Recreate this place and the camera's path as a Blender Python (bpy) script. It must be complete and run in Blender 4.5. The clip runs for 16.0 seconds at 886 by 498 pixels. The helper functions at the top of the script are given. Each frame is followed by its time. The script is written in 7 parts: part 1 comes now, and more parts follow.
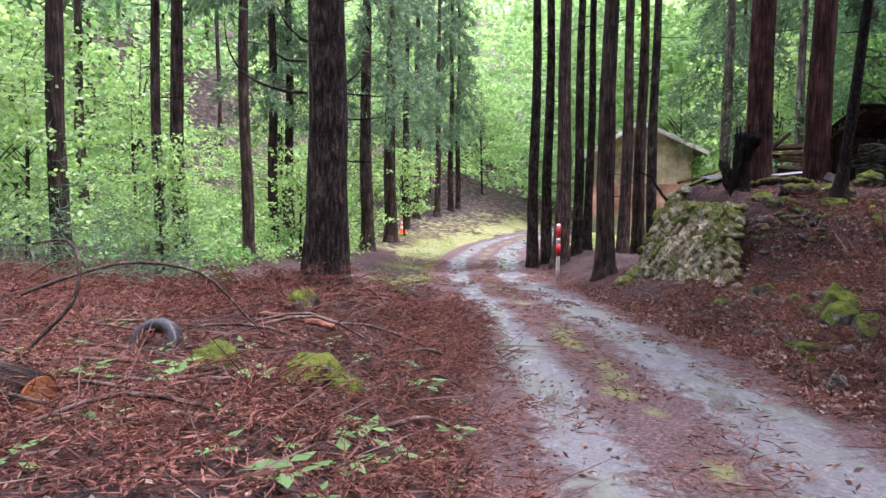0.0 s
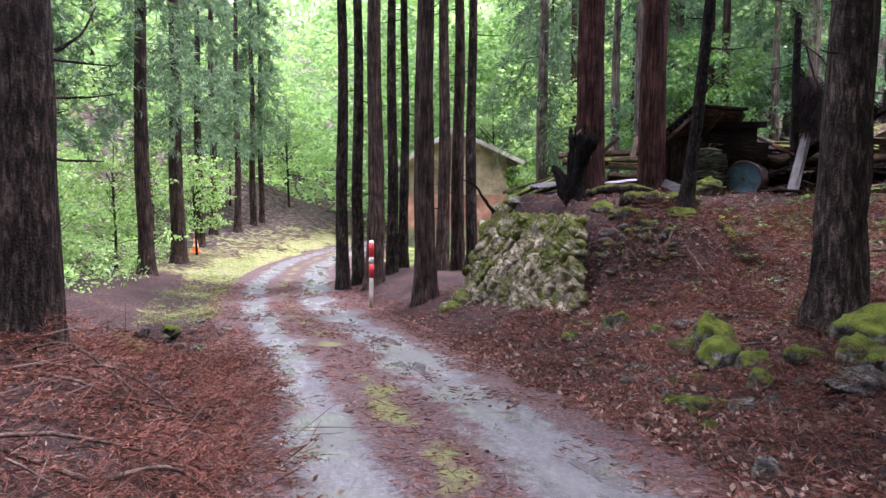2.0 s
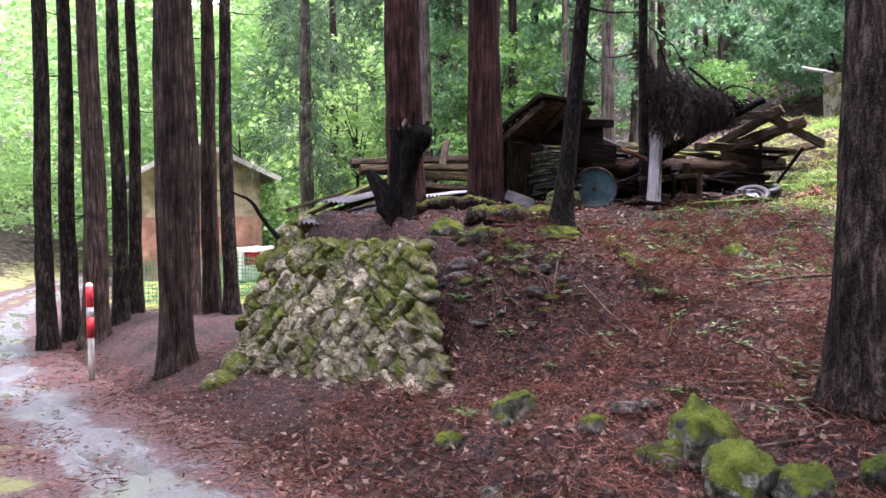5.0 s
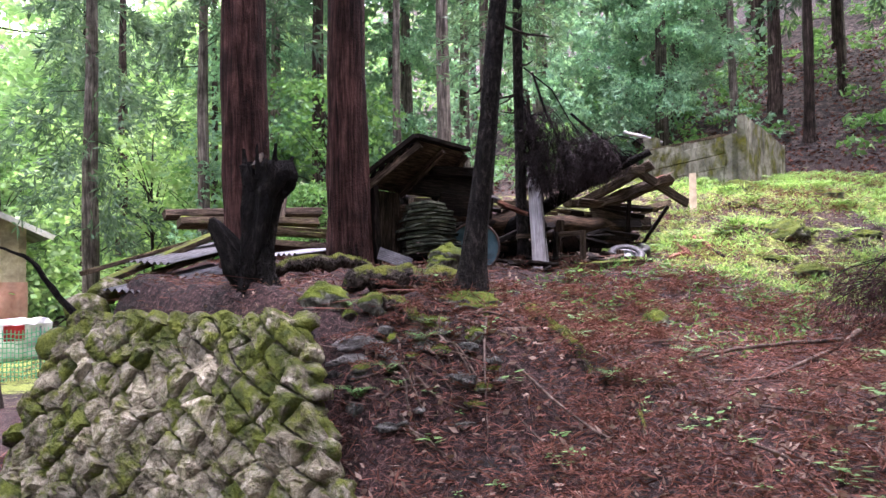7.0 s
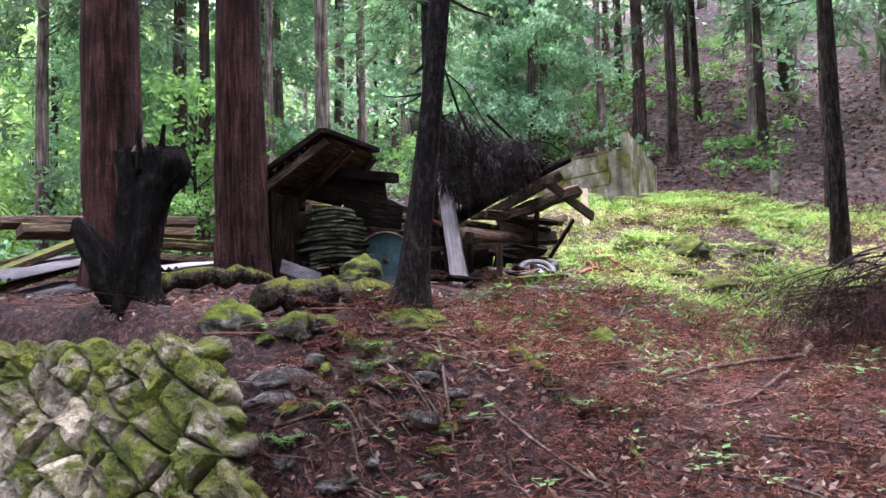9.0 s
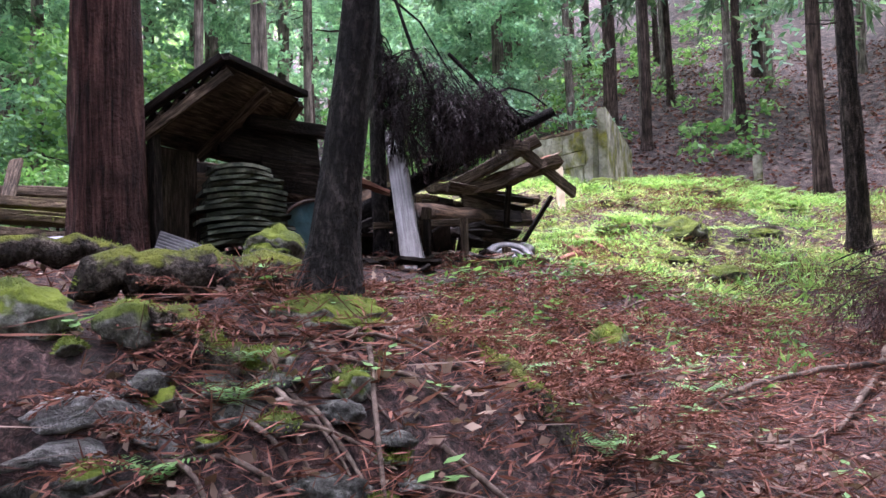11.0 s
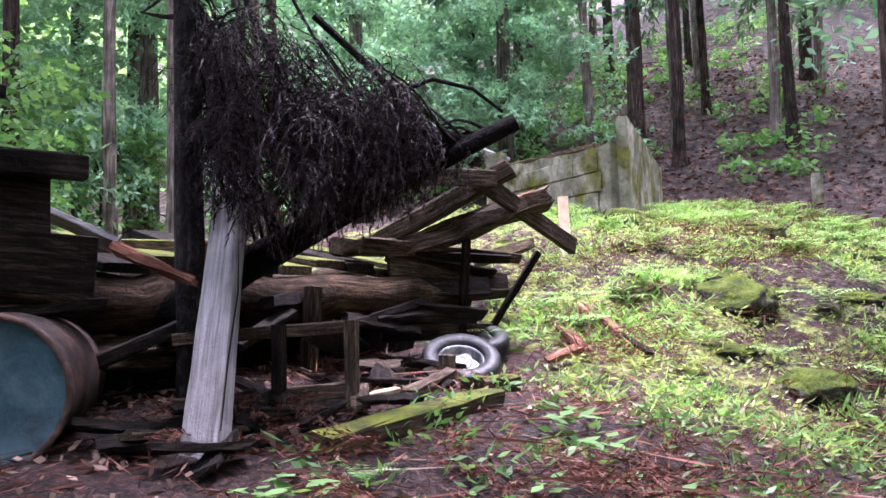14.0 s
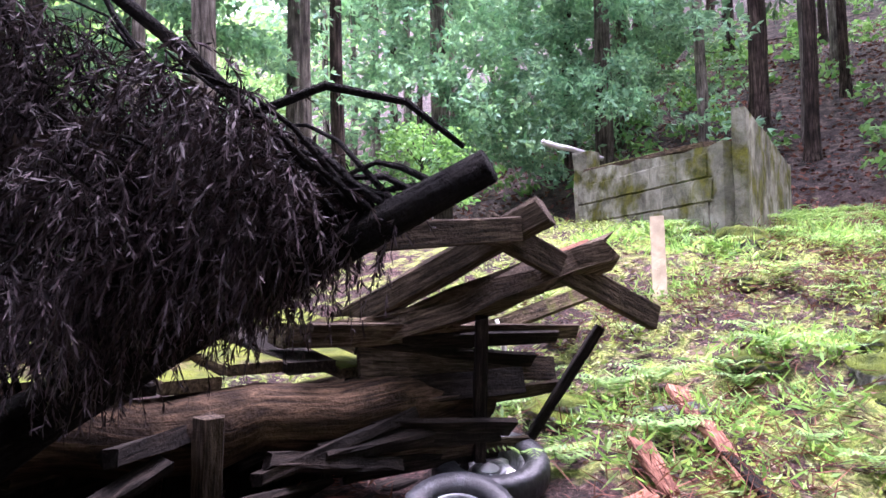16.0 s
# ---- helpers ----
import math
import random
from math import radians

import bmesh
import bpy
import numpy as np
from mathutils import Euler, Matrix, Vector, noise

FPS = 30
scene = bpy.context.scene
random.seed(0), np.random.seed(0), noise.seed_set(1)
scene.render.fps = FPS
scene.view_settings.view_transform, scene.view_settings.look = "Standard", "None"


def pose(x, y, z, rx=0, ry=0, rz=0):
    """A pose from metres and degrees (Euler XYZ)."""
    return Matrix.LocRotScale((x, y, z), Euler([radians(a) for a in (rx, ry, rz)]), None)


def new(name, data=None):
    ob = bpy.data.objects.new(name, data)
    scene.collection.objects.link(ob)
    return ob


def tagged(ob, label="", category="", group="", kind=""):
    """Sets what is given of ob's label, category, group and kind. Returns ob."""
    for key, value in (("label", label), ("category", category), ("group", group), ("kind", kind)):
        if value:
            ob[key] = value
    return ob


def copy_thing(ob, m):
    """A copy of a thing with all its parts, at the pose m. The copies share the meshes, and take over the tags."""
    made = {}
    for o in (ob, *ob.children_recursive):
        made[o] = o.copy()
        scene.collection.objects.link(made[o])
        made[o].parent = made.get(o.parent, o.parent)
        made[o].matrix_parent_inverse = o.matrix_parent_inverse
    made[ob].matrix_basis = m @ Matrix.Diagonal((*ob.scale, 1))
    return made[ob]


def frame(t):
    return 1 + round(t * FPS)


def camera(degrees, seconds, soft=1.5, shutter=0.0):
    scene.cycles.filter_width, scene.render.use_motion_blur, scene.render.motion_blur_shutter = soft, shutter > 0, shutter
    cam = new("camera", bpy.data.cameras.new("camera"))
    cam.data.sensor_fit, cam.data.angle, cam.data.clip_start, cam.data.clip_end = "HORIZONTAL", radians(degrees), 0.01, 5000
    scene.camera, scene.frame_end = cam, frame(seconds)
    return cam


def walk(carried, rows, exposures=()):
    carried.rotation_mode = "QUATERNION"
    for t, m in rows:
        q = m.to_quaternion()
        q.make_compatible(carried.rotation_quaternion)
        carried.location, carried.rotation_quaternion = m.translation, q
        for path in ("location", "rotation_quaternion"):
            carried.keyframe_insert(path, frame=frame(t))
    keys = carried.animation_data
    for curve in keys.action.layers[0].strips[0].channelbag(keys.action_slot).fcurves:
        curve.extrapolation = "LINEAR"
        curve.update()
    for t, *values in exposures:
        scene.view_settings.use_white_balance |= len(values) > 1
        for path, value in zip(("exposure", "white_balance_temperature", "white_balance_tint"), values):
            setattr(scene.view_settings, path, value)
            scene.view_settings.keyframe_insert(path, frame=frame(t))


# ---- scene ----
cam = camera(60.2, 16.0)
METRES, EYE, TILT, LEAN, TURN = 17.0, 1.6, 0.0, 0.0, 0.0
ROWS = [
    (0.0, 0.0, 0.0, 0.0, 0.04, -5.61, -0.46),
    (0.5, 0.0094, 0.037, 0.0006, -3.25, -5.61, -0.21),
    (1.0, 0.0161, 0.0741, -0.0013, -6.77, -5.37, -0.08),
    (1.5, 0.0221, 0.1123, -0.0017, -10.92, -4.96, -0.1),
    (2.0, 0.0241, 0.1531, -0.0038, -13.9, -4.62, -0.32),
    (2.5, 0.0282, 0.1917, -0.004, -16.21, -4.44, -0.22),
    (3.0, 0.0326, 0.2293, -0.0051, -18.21, -4.27, -0.07),
    (3.5, 0.0392, 0.2672, -0.0053, -21.82, -4.09, -0.01),
    (4.0, 0.0475, 0.3018, -0.0068, -25.71, -3.89, 0.12),
    (6.5, 0.0783, 0.4731, -0.0102, -44.74, 0.27, 0.47),
    (7.0, 0.0884, 0.4942, -0.01, -49.03, 1.7, 0.52),
    (7.5, 0.0959, 0.5171, -0.0102, -55.06, 2.52, 0.6),
    (8.0, 0.1037, 0.534, -0.0098, -58.92, 3.12, 0.95),
    (10.5, 0.1746, 0.5985, -0.0193, -61.16, 3.37, 1.18),
    (11.0, 0.2146, 0.6113, -0.019, -62.95, 3.16, 1.3),
    (11.5, 0.2516, 0.6239, -0.0148, -62.07, 3.45, 1.45),
    (12.0, 0.2835, 0.6304, -0.0069, -61.34, 3.84, 1.35),
    (12.5, 0.3154, 0.6384, 0.0013, -63.05, 3.92, 1.25),
    (13.0, 0.3432, 0.6457, 0.0053, -63.21, 3.97, 1.34),
    (13.5, 0.3719, 0.6499, 0.0148, -63.04, 4.04, 1.36),
    (14.0, 0.3999, 0.6538, 0.0236, -60.87, 4.06, 1.33),
    (14.5, 0.4297, 0.6669, 0.0303, -57.1, 4.1, 1.11),
    (15.0, 0.4567, 0.6742, 0.0407, -54.81, 3.94, 1.03),
    (15.5, 0.4821, 0.675, 0.0496, -53.1, 3.6, 1.03),
    (16.0, 0.509, 0.6794, 0.0569, -52.5, 3.3, 0.88),
]
walk(cam, [(t, pose(0, 0, EYE, TILT, LEAN, TURN) @ pose(METRES * x, METRES * y, METRES * z, 90 + pitch, roll, yaw)) for t, x, y, z, yaw, pitch, roll in ROWS],
     exposures=((0.0, 1.9, 5900, 38), (4.0, 2.3, 5950, 38), (7.0, 2.55, 5950, 39), (11.0, 2.6, 5750, 35), (13.5, 2.65, 5700, 38), (16.0, 2.65, 5700, 45)))

# ---- daylight: overcast sky over a forest ----
world = bpy.data.worlds.new("overcast_sky")
scene.world = world
world.use_nodes = True
wt = world.node_tree
sky = wt.nodes.new("ShaderNodeTexSky")
sky.sky_type = "NISHITA"
sky.sun_disc = False
sky.sun_elevation, sky.sun_rotation = radians(74), radians(90)
sky.dust_density = 4.0
veil = wt.nodes.new("ShaderNodeMix")
veil.data_type = "RGBA"
veil.inputs["Factor"].default_value = 0.6
veil.inputs["B"].default_value = (11.0, 11.4, 11.2, 1)
wt.links.new(sky.outputs[0], veil.inputs["A"])
wt.links.new(veil.outputs["Result"], wt.nodes["Background"].inputs[0])
wt.nodes["Background"].inputs[1].default_value = 0.15
sun_lamp = new("sun", bpy.data.lights.new("sun", "SUN"))
sun_lamp.data.energy, sun_lamp.data.angle, sun_lamp.data.color = 2.4, radians(20), (1.0, 0.97, 0.92)
sun_lamp.matrix_world = pose(0, 0, 40, 16, 0, 90)


# ---- materials ----
def nodes_of(name):
    m = bpy.data.materials.new(name)
    m.use_nodes = True
    t = m.node_tree
    return m, t, t.nodes["Principled BSDF"]


def ramp(t, source, stops):
    r = t.nodes.new("ShaderNodeValToRGB")
    while len(r.color_ramp.elements) < len(stops):
        r.color_ramp.elements.new(0.5)
    for e, (p, c) in zip(r.color_ramp.elements, stops):
        e.position, e.color = p, (*c, 1)
    t.links.new(source, r.inputs[0])
    return r.outputs[0]


def noise_of(t, vector, scale, detail=5, rough=0.6, warp=0.0):
    n = t.nodes.new("ShaderNodeTexNoise")
    n.inputs["Scale"].default_value, n.inputs["Detail"].default_value = scale, detail
    n.inputs["Roughness"].default_value, n.inputs["Distortion"].default_value = rough, warp
    t.links.new(vector, n.inputs["Vector"])
    return n.outputs["Fac"]


def mix(t, fac, a, b, how="MIX"):
    n = t.nodes.new("ShaderNodeMix")
    n.data_type, n.blend_type = "RGBA", how
    for socket, v in ((n.inputs["Factor"], fac), (n.inputs["A"], a), (n.inputs["B"], b)):
        if isinstance(v, tuple):
            socket.default_value = (*v, 1)
        elif isinstance(v, (int, float)):
            socket.default_value = v
        else:
            t.links.new(v, socket)
    return n.outputs["Result"]


def calc(t, how, a, b=0.0, c=0.0):
    n = t.nodes.new("ShaderNodeMath")
    n.operation = how
    for socket, v in zip(n.inputs, (a, b, c)):
        if isinstance(v, (int, float)):
            socket.default_value = v
        else:
            t.links.new(v, socket)
    return n.outputs[0]


def spread(t, v, a, b):
    n = t.nodes.new("ShaderNodeMapRange")
    n.inputs["From Min"].default_value, n.inputs["From Max"].default_value = a, b
    t.links.new(v, n.inputs["Value"])
    return n.outputs[0]


def coords(t, stretch=(1, 1, 1)):
    c, m = t.nodes.new("ShaderNodeTexCoord"), t.nodes.new("ShaderNodeMapping")
    m.inputs["Scale"].default_value = stretch
    t.links.new(c.outputs["Object"], m.inputs["Vector"])
    return m.outputs[0]


def place_of(t):
    return t.nodes.new("ShaderNodeNewGeometry").outputs["Position"]


def grain_of(t, stretch):
    """Coordinates that run with the wood: across, across and along the limb or board."""
    c, m = t.nodes.new("ShaderNodeAttribute"), t.nodes.new("ShaderNodeMapping")
    c.attribute_name = "grain"
    m.inputs["Scale"].default_value = stretch
    t.links.new(c.outputs["Vector"], m.inputs["Vector"])
    return m.outputs[0]


def bumped(t, shader, height, strength, distance=0.02):
    b = t.nodes.new("ShaderNodeBump")
    b.inputs["Strength"].default_value, b.inputs["Distance"].default_value = min(strength, 1.0), distance * (3.0 if strength >= 1.0 else 1.0)
    t.links.new(height, b.inputs["Height"])
    t.links.new(b.outputs[0], shader.inputs["Normal"])


MOSS = (0.105, 0.150, 0.022)


def surface(name, stops, scale=5.0, stretch=(1, 1, 1), rough=0.85, bump=0.5, metal=0.0, moss=0.0, moss_scale=2.5, vary=0.25, moss_colour=MOSS, up=True):
    """A weathered surface: grain along the stretch, patches, a tint for each object, and moss on what looks upward."""
    m, t, s = nodes_of(name)
    plain = place_of(t)
    v = grain_of(t, stretch) if stretch != (1, 1, 1) else plain
    grain = noise_of(t, v, scale, 9, 0.72, 0.4)
    colour = ramp(t, grain, [(0.5 + (p - 0.5) * 0.62, c) for p, c in stops])
    patches = noise_of(t, plain, scale * 0.23 + 0.4, 3)
    colour = mix(t, 1.0, colour, ramp(t, patches, ((0.36, (0.5,) * 3), (0.64, (1.35,) * 3))), "MULTIPLY")
    info = t.nodes.new("ShaderNodeObjectInfo")
    shade = spread(t, info.outputs["Random"], 0, 1)
    shade.node.inputs["To Min"].default_value, shade.node.inputs["To Max"].default_value = 1 - vary, 1 + vary
    tint = t.nodes.new("ShaderNodeCombineColor")
    for i in range(3):
        t.links.new(shade, tint.inputs[i])
    colour = mix(t, 1.0, colour, tint.outputs[0], "MULTIPLY")
    if moss > 0:
        geo, sep = t.nodes.new("ShaderNodeNewGeometry"), t.nodes.new("ShaderNodeSeparateXYZ")
        t.links.new(geo.outputs["Normal"], sep.inputs[0])
        facing = spread(t, sep.outputs["Z"], -0.5, 0.9) if up else 0.75
        where = calc(t, "ADD", calc(t, "MULTIPLY", facing, moss), calc(t, "SUBTRACT", noise_of(t, plain, moss_scale, 5), 0.5))
        tuft = noise_of(t, plain, 55, 3)
        green = mix(t, tuft, tuple(c * 0.55 for c in moss_colour), tuple(c * 1.5 for c in moss_colour))
        green = mix(t, 1.0, green, ramp(t, noise_of(t, plain, 7, 4), ((0.36, (0.50, 0.52, 0.6)), (0.64, (1.35, 1.25, 0.9)))), "MULTIPLY")
        colour = mix(t, spread(t, where, 0.42, 0.56), colour, green)
    t.links.new(colour, s.inputs["Base Color"])
    s.inputs["Roughness"].default_value, s.inputs["Metallic"].default_value = rough, metal
    s.inputs["Specular IOR Level"].default_value = 0.12 if rough > 0.72 else 0.35
    bumped(t, s, calc(t, "ADD", grain, noise_of(t, plain, 38, 4)), bump)
    return m


def leafy(name, dark, light, gloss=0.5, through_light=0.45):
    """Leaves: a tint for each leaf, some light let through."""
    m, t, s = nodes_of(name)
    geo = t.nodes.new("ShaderNodeNewGeometry")
    patch = noise_of(t, coords(t), 0.5, 2)
    colour = mix(t, geo.outputs["Random Per Island"], dark, light)
    colour = mix(t, 1.0, colour, ramp(t, patch, ((0.35, (0.7,) * 3), (0.65, (1.25,) * 3))), "MULTIPLY")
    t.links.new(colour, s.inputs["Base Color"])
    s.inputs["Roughness"].default_value = gloss
    s.inputs["Specular IOR Level"].default_value = 0.05 if through_light <= 0.1 else 0.25
    tr, ad = t.nodes.new("ShaderNodeBsdfTranslucent"), t.nodes.new("ShaderNodeMixShader")
    t.links.new(mix(t, 1.0, colour, (1.15, 1.2, 0.7), "MULTIPLY"), tr.inputs[0])
    ad.inputs[0].default_value = through_light
    t.links.new(s.outputs[0], ad.inputs[1])
    t.links.new(tr.outputs[0], ad.inputs[2])
    t.links.new(ad.outputs[0], t.nodes["Material Output"].inputs[0])
    return m


def ground_material():
    m, t, s = nodes_of("forest_floor")
    v = coords(t)
    fine, mid, wide = noise_of(t, v, 26, 8, 0.75, 0.8), noise_of(t, v, 4, 6, 0.65), noise_of(t, v, 0.5, 4)
    # The darkest litter and soil stops also carry shade between the needles.
    litter = ramp(t, fine, ((0.38, (0.007, 0.005, 0.0045)), (0.48, (0.032, 0.017, 0.0155)), (0.56, (0.082, 0.042, 0.036)), (0.66, (0.20, 0.13, 0.112))))
    soil = ramp(t, fine, ((0.38, (0.006, 0.005, 0.0045)), (0.54, (0.030, 0.023, 0.020)), (0.66, (0.15, 0.12, 0.105))))
    colour = mix(t, spread(t, mid, 0.48, 0.62), litter, soil)
    colour = mix(t, 1.0, colour, ramp(t, wide, ((0.38, (0.55,) * 3), (0.62, (1.2,) * 3))), "MULTIPLY")
    mould = ramp(t, mid, ((0.36, (0.010, 0.008, 0.007)), (0.5, (0.048, 0.036, 0.031)), (0.64, (0.14, 0.10, 0.085))))
    mould = mix(t, 1.0, mould, ramp(t, fine, ((0.38, (0.4,) * 3), (0.62, (1.5,) * 3))), "MULTIPLY")
    cover = t.nodes.new("ShaderNodeVertexColor")
    cover.layer_name = "cover"
    sep = t.nodes.new("ShaderNodeSeparateColor")
    t.links.new(cover.outputs[0], sep.inputs[0])
    colour = mix(t, sep.outputs["Blue"], colour, mould)
    green = ramp(t, fine, ((0.36, (0.040, 0.058, 0.014)), (0.5, (0.215, 0.265, 0.052)), (0.64, (0.48, 0.53, 0.16))))
    patchy = calc(t, "ADD", calc(t, "MULTIPLY", calc(t, "SUBTRACT", mid, 0.5), 1.9), calc(t, "MULTIPLY", calc(t, "SUBTRACT", wide, 0.5), 0.9))
    colour = mix(t, spread(t, calc(t, "ADD", sep.outputs["Red"], patchy), 0.46, 0.82), colour, green)
    pale = ramp(t, fine, ((0.36, (0.06, 0.06, 0.025)), (0.5, (0.155, 0.165, 0.085)), (0.64, (0.30, 0.30, 0.20))))
    colour = mix(t, spread(t, calc(t, "ADD", sep.outputs["Green"], patchy), 0.40, 0.85), colour, pale)
    t.links.new(colour, s.inputs["Base Color"])
    s.inputs["Roughness"].default_value = 0.9
    s.inputs["Specular IOR Level"].default_value = 0.25
    bumped(t, s, calc(t, "ADD", fine, mid), 0.9, 0.05)
    return m


def road_material():
    m, t, s = nodes_of("littered_asphalt")
    v = coords(t)
    uv = t.nodes.new("ShaderNodeUVMap")
    uv.uv_map = "across"
    sep = t.nodes.new("ShaderNodeSeparateXYZ")
    t.links.new(uv.outputs[0], sep.inputs[0])
    fine, mid = noise_of(t, v, 30, 8, 0.75, 0.8), noise_of(t, v, 2.2, 8, 0.75, 0.6)
    drift = noise_of(t, coords(t, (1, 0.35, 1)), 1.1, 3)
    u = sep.outputs["X"]
    left = calc(t, "SUBTRACT", 1.0, calc(t, "DIVIDE", calc(t, "ABSOLUTE", calc(t, "ADD", u, 0.80)), 0.36))
    right = calc(t, "SUBTRACT", 1.0, calc(t, "DIVIDE", calc(t, "ABSOLUTE", calc(t, "SUBTRACT", u, 0.62)), 0.48))
    bare = calc(t, "ADD", calc(t, "MAXIMUM", left, right), calc(t, "MULTIPLY", calc(t, "SUBTRACT", mid, 0.5), 2.6))
    bare = calc(t, "ADD", bare, calc(t, "MULTIPLY", calc(t, "SUBTRACT", drift, 0.5), 1.4))
    bare = spread(t, bare, 0.10, 0.42)
    asphalt = ramp(t, fine, ((0.36, (0.048, 0.050, 0.051)), (0.52, (0.098, 0.101, 0.101)), (0.66, (0.18, 0.183, 0.18))))
    algae = mix(t, spread(t, noise_of(t, v, 1.3, 5), 0.50, 0.66), asphalt, (0.095, 0.115, 0.085))
    # Lowest stop darkened for gap shade, like the forest floor's litter.
    litter = ramp(t, fine, ((0.38, (0.009, 0.006, 0.0055)), (0.48, (0.046, 0.026, 0.024)), (0.56, (0.105, 0.057, 0.051)), (0.66, (0.24, 0.165, 0.15))))
    middle = calc(t, "SUBTRACT", 0.9, calc(t, "MULTIPLY", calc(t, "ABSOLUTE", calc(t, "ADD", u, 0.12)), 2.2))
    mossy = spread(t, calc(t, "ADD", middle, calc(t, "MULTIPLY", calc(t, "SUBTRACT", noise_of(t, v, 1.6, 5), 0.5), 3.5)), 0.75, 1.15)
    litter = mix(t, mossy, litter, ramp(t, fine, ((0.3, (0.05, 0.06, 0.015)), (0.6, (0.15, 0.165, 0.05)))))
    t.links.new(mix(t, bare, litter, algae), s.inputs["Base Color"])
    wet = spread(t, noise_of(t, coords(t, (1, 0.3, 1)), 2.3, 5), 0.46, 0.60)
    shine = calc(t, "MULTIPLY", wet, bare)
    t.links.new(calc(t, "SUBTRACT", 0.85, calc(t, "MULTIPLY", shine, 0.70)), s.inputs["Roughness"])
    bumped(t, s, mix(t, bare, fine, calc(t, "MULTIPLY", fine, 0.15)), 0.7, 0.03)
    return m


BARK_DARK = surface("dark_cedar_bark", ((0.30, (0.006, 0.005, 0.004)), (0.5, (0.028, 0.021, 0.017)), (0.72, (0.11, 0.085, 0.068))), 8, (2.6, 2.6, 0.6), bump=1.0, moss=0.17, moss_scale=3.0, moss_colour=(0.06, 0.075, 0.03), vary=0.2)
BARK_RED = surface("red_cedar_bark", ((0.30, (0.010, 0.005, 0.004)), (0.5, (0.050, 0.021, 0.017)), (0.72, (0.115, 0.058, 0.047))), 12, (2.6, 2.6, 0.16), bump=1.0, vary=0.12)
BARK_GREY = surface("grey_cedar_bark", ((0.30, (0.045, 0.038, 0.032)), (0.5, (0.145, 0.120, 0.100)), (0.72, (0.29, 0.25, 0.215))), 9, (2.4, 2.4, 0.2), bump=0.9, moss=0.2, moss_scale=1.2, moss_colour=(0.08, 0.10, 0.05), vary=0.3)
BARK_BROWN = surface("brown_cedar_bark", ((0.30, (0.011, 0.008, 0.006)), (0.5, (0.050, 0.034, 0.027)), (0.72, (0.13, 0.094, 0.077))), 10, (2.4, 2.4, 0.2), bump=1.0, moss=0.22, moss_scale=1.3, moss_colour=(0.06, 0.08, 0.035), vary=0.25)
BARK_BLACK = surface("wet_black_bark", ((0.30, (0.004, 0.0035, 0.003)), (0.5, (0.011, 0.009, 0.008)), (0.72, (0.050, 0.042, 0.036))), 14, (2.2, 2.2, 0.9), bump=1.0, rough=0.75)
CEDAR = leafy("cedar_needles", (0.055, 0.110, 0.075), (0.170, 0.270, 0.165), 0.6, 0.4)
HINOKI = leafy("cypress_sprays", (0.150, 0.310, 0.220), (0.370, 0.590, 0.410), 0.55, 0.45)
MAPLE = leafy("spring_leaves", (0.170, 0.330, 0.115), (0.390, 0.570, 0.270), 0.5, 0.55)
SHRUB = leafy("shrub_leaves", (0.085, 0.215, 0.070), (0.240, 0.440, 0.160), 0.45, 0.45)
# Paler, bluer leaves: distance haze is put into this colour.
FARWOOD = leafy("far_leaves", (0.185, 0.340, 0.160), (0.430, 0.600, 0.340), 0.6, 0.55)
FERN = leafy("fern_fronds", (0.050, 0.125, 0.035), (0.160, 0.300, 0.100), 0.45, 0.4)
COVER = leafy("ground_cover_leaves", (0.075, 0.130, 0.032), (0.320, 0.400, 0.135), 0.6, 0.4)
GARDENMOSS = leafy("garden_moss_leaves", (0.135, 0.195, 0.058), (0.420, 0.510, 0.205), 0.6, 0.45)
HERBS = leafy("garden_herb_leaves", (0.090, 0.200, 0.055), (0.330, 0.520, 0.170), 0.5, 0.45)
NEEDLES = leafy("dead_needles", (0.040, 0.016, 0.012), (0.235, 0.108, 0.080), 0.75, 0.1)
# Black needles; the grey end of the range paints strands catching light.
DEADBOUGH = leafy("dead_bough_needles", (0.003, 0.0022, 0.0024), (0.062, 0.047, 0.050), 0.5, 0.05)
DEADBROWN = leafy("brown_bough_needles", (0.020, 0.010, 0.010), (0.100, 0.055, 0.050), 0.7, 0.1)
TWIG = leafy("grey_brown_twigs", (0.030, 0.020, 0.016), (0.200, 0.145, 0.120), 0.8, 0.02)
MOSSFUZZ = leafy("moss_shoots", (0.045, 0.066, 0.012), (0.175, 0.220, 0.048), 0.7, 0.35)
CHIPS = leafy("dry_leaves", (0.08, 0.048, 0.035), (0.29, 0.215, 0.17), 0.6, 0.1)
STICK = surface("dead_twig", ((0.3, (0.035, 0.024, 0.018)), (0.6, (0.115, 0.085, 0.068)), (0.8, (0.22, 0.18, 0.15))), 18, (1, 1, 1), bump=0.5)
FLOOR = ground_material()
ASPHALT = road_material()


# ---- the lie of the land ----
def smooth(a, b, v):
    f = min(1.0, max(0.0, (v - a) / (b - a)))
    return f * f * (3 - 2 * f)


def along(table, v):
    """Straight interpolation in a short table of (key, value)."""
    if v <= table[0][0]:
        return table[0][1]
    for (a, p), (b, q) in zip(table, table[1:]):
        if v <= b:
            return p + (q - p) * (v - a) / (b - a)
    return table[-1][1]


ROAD_X = ((-30, 2.6), (0, 2.0), (5, 1.75), (11, 1.65), (15, 1.35), (19, 1.15), (24, 1.3), (29, 2.0), (34, 3.4), (39, 6.0), (44, 10.0), (50, 17.0))
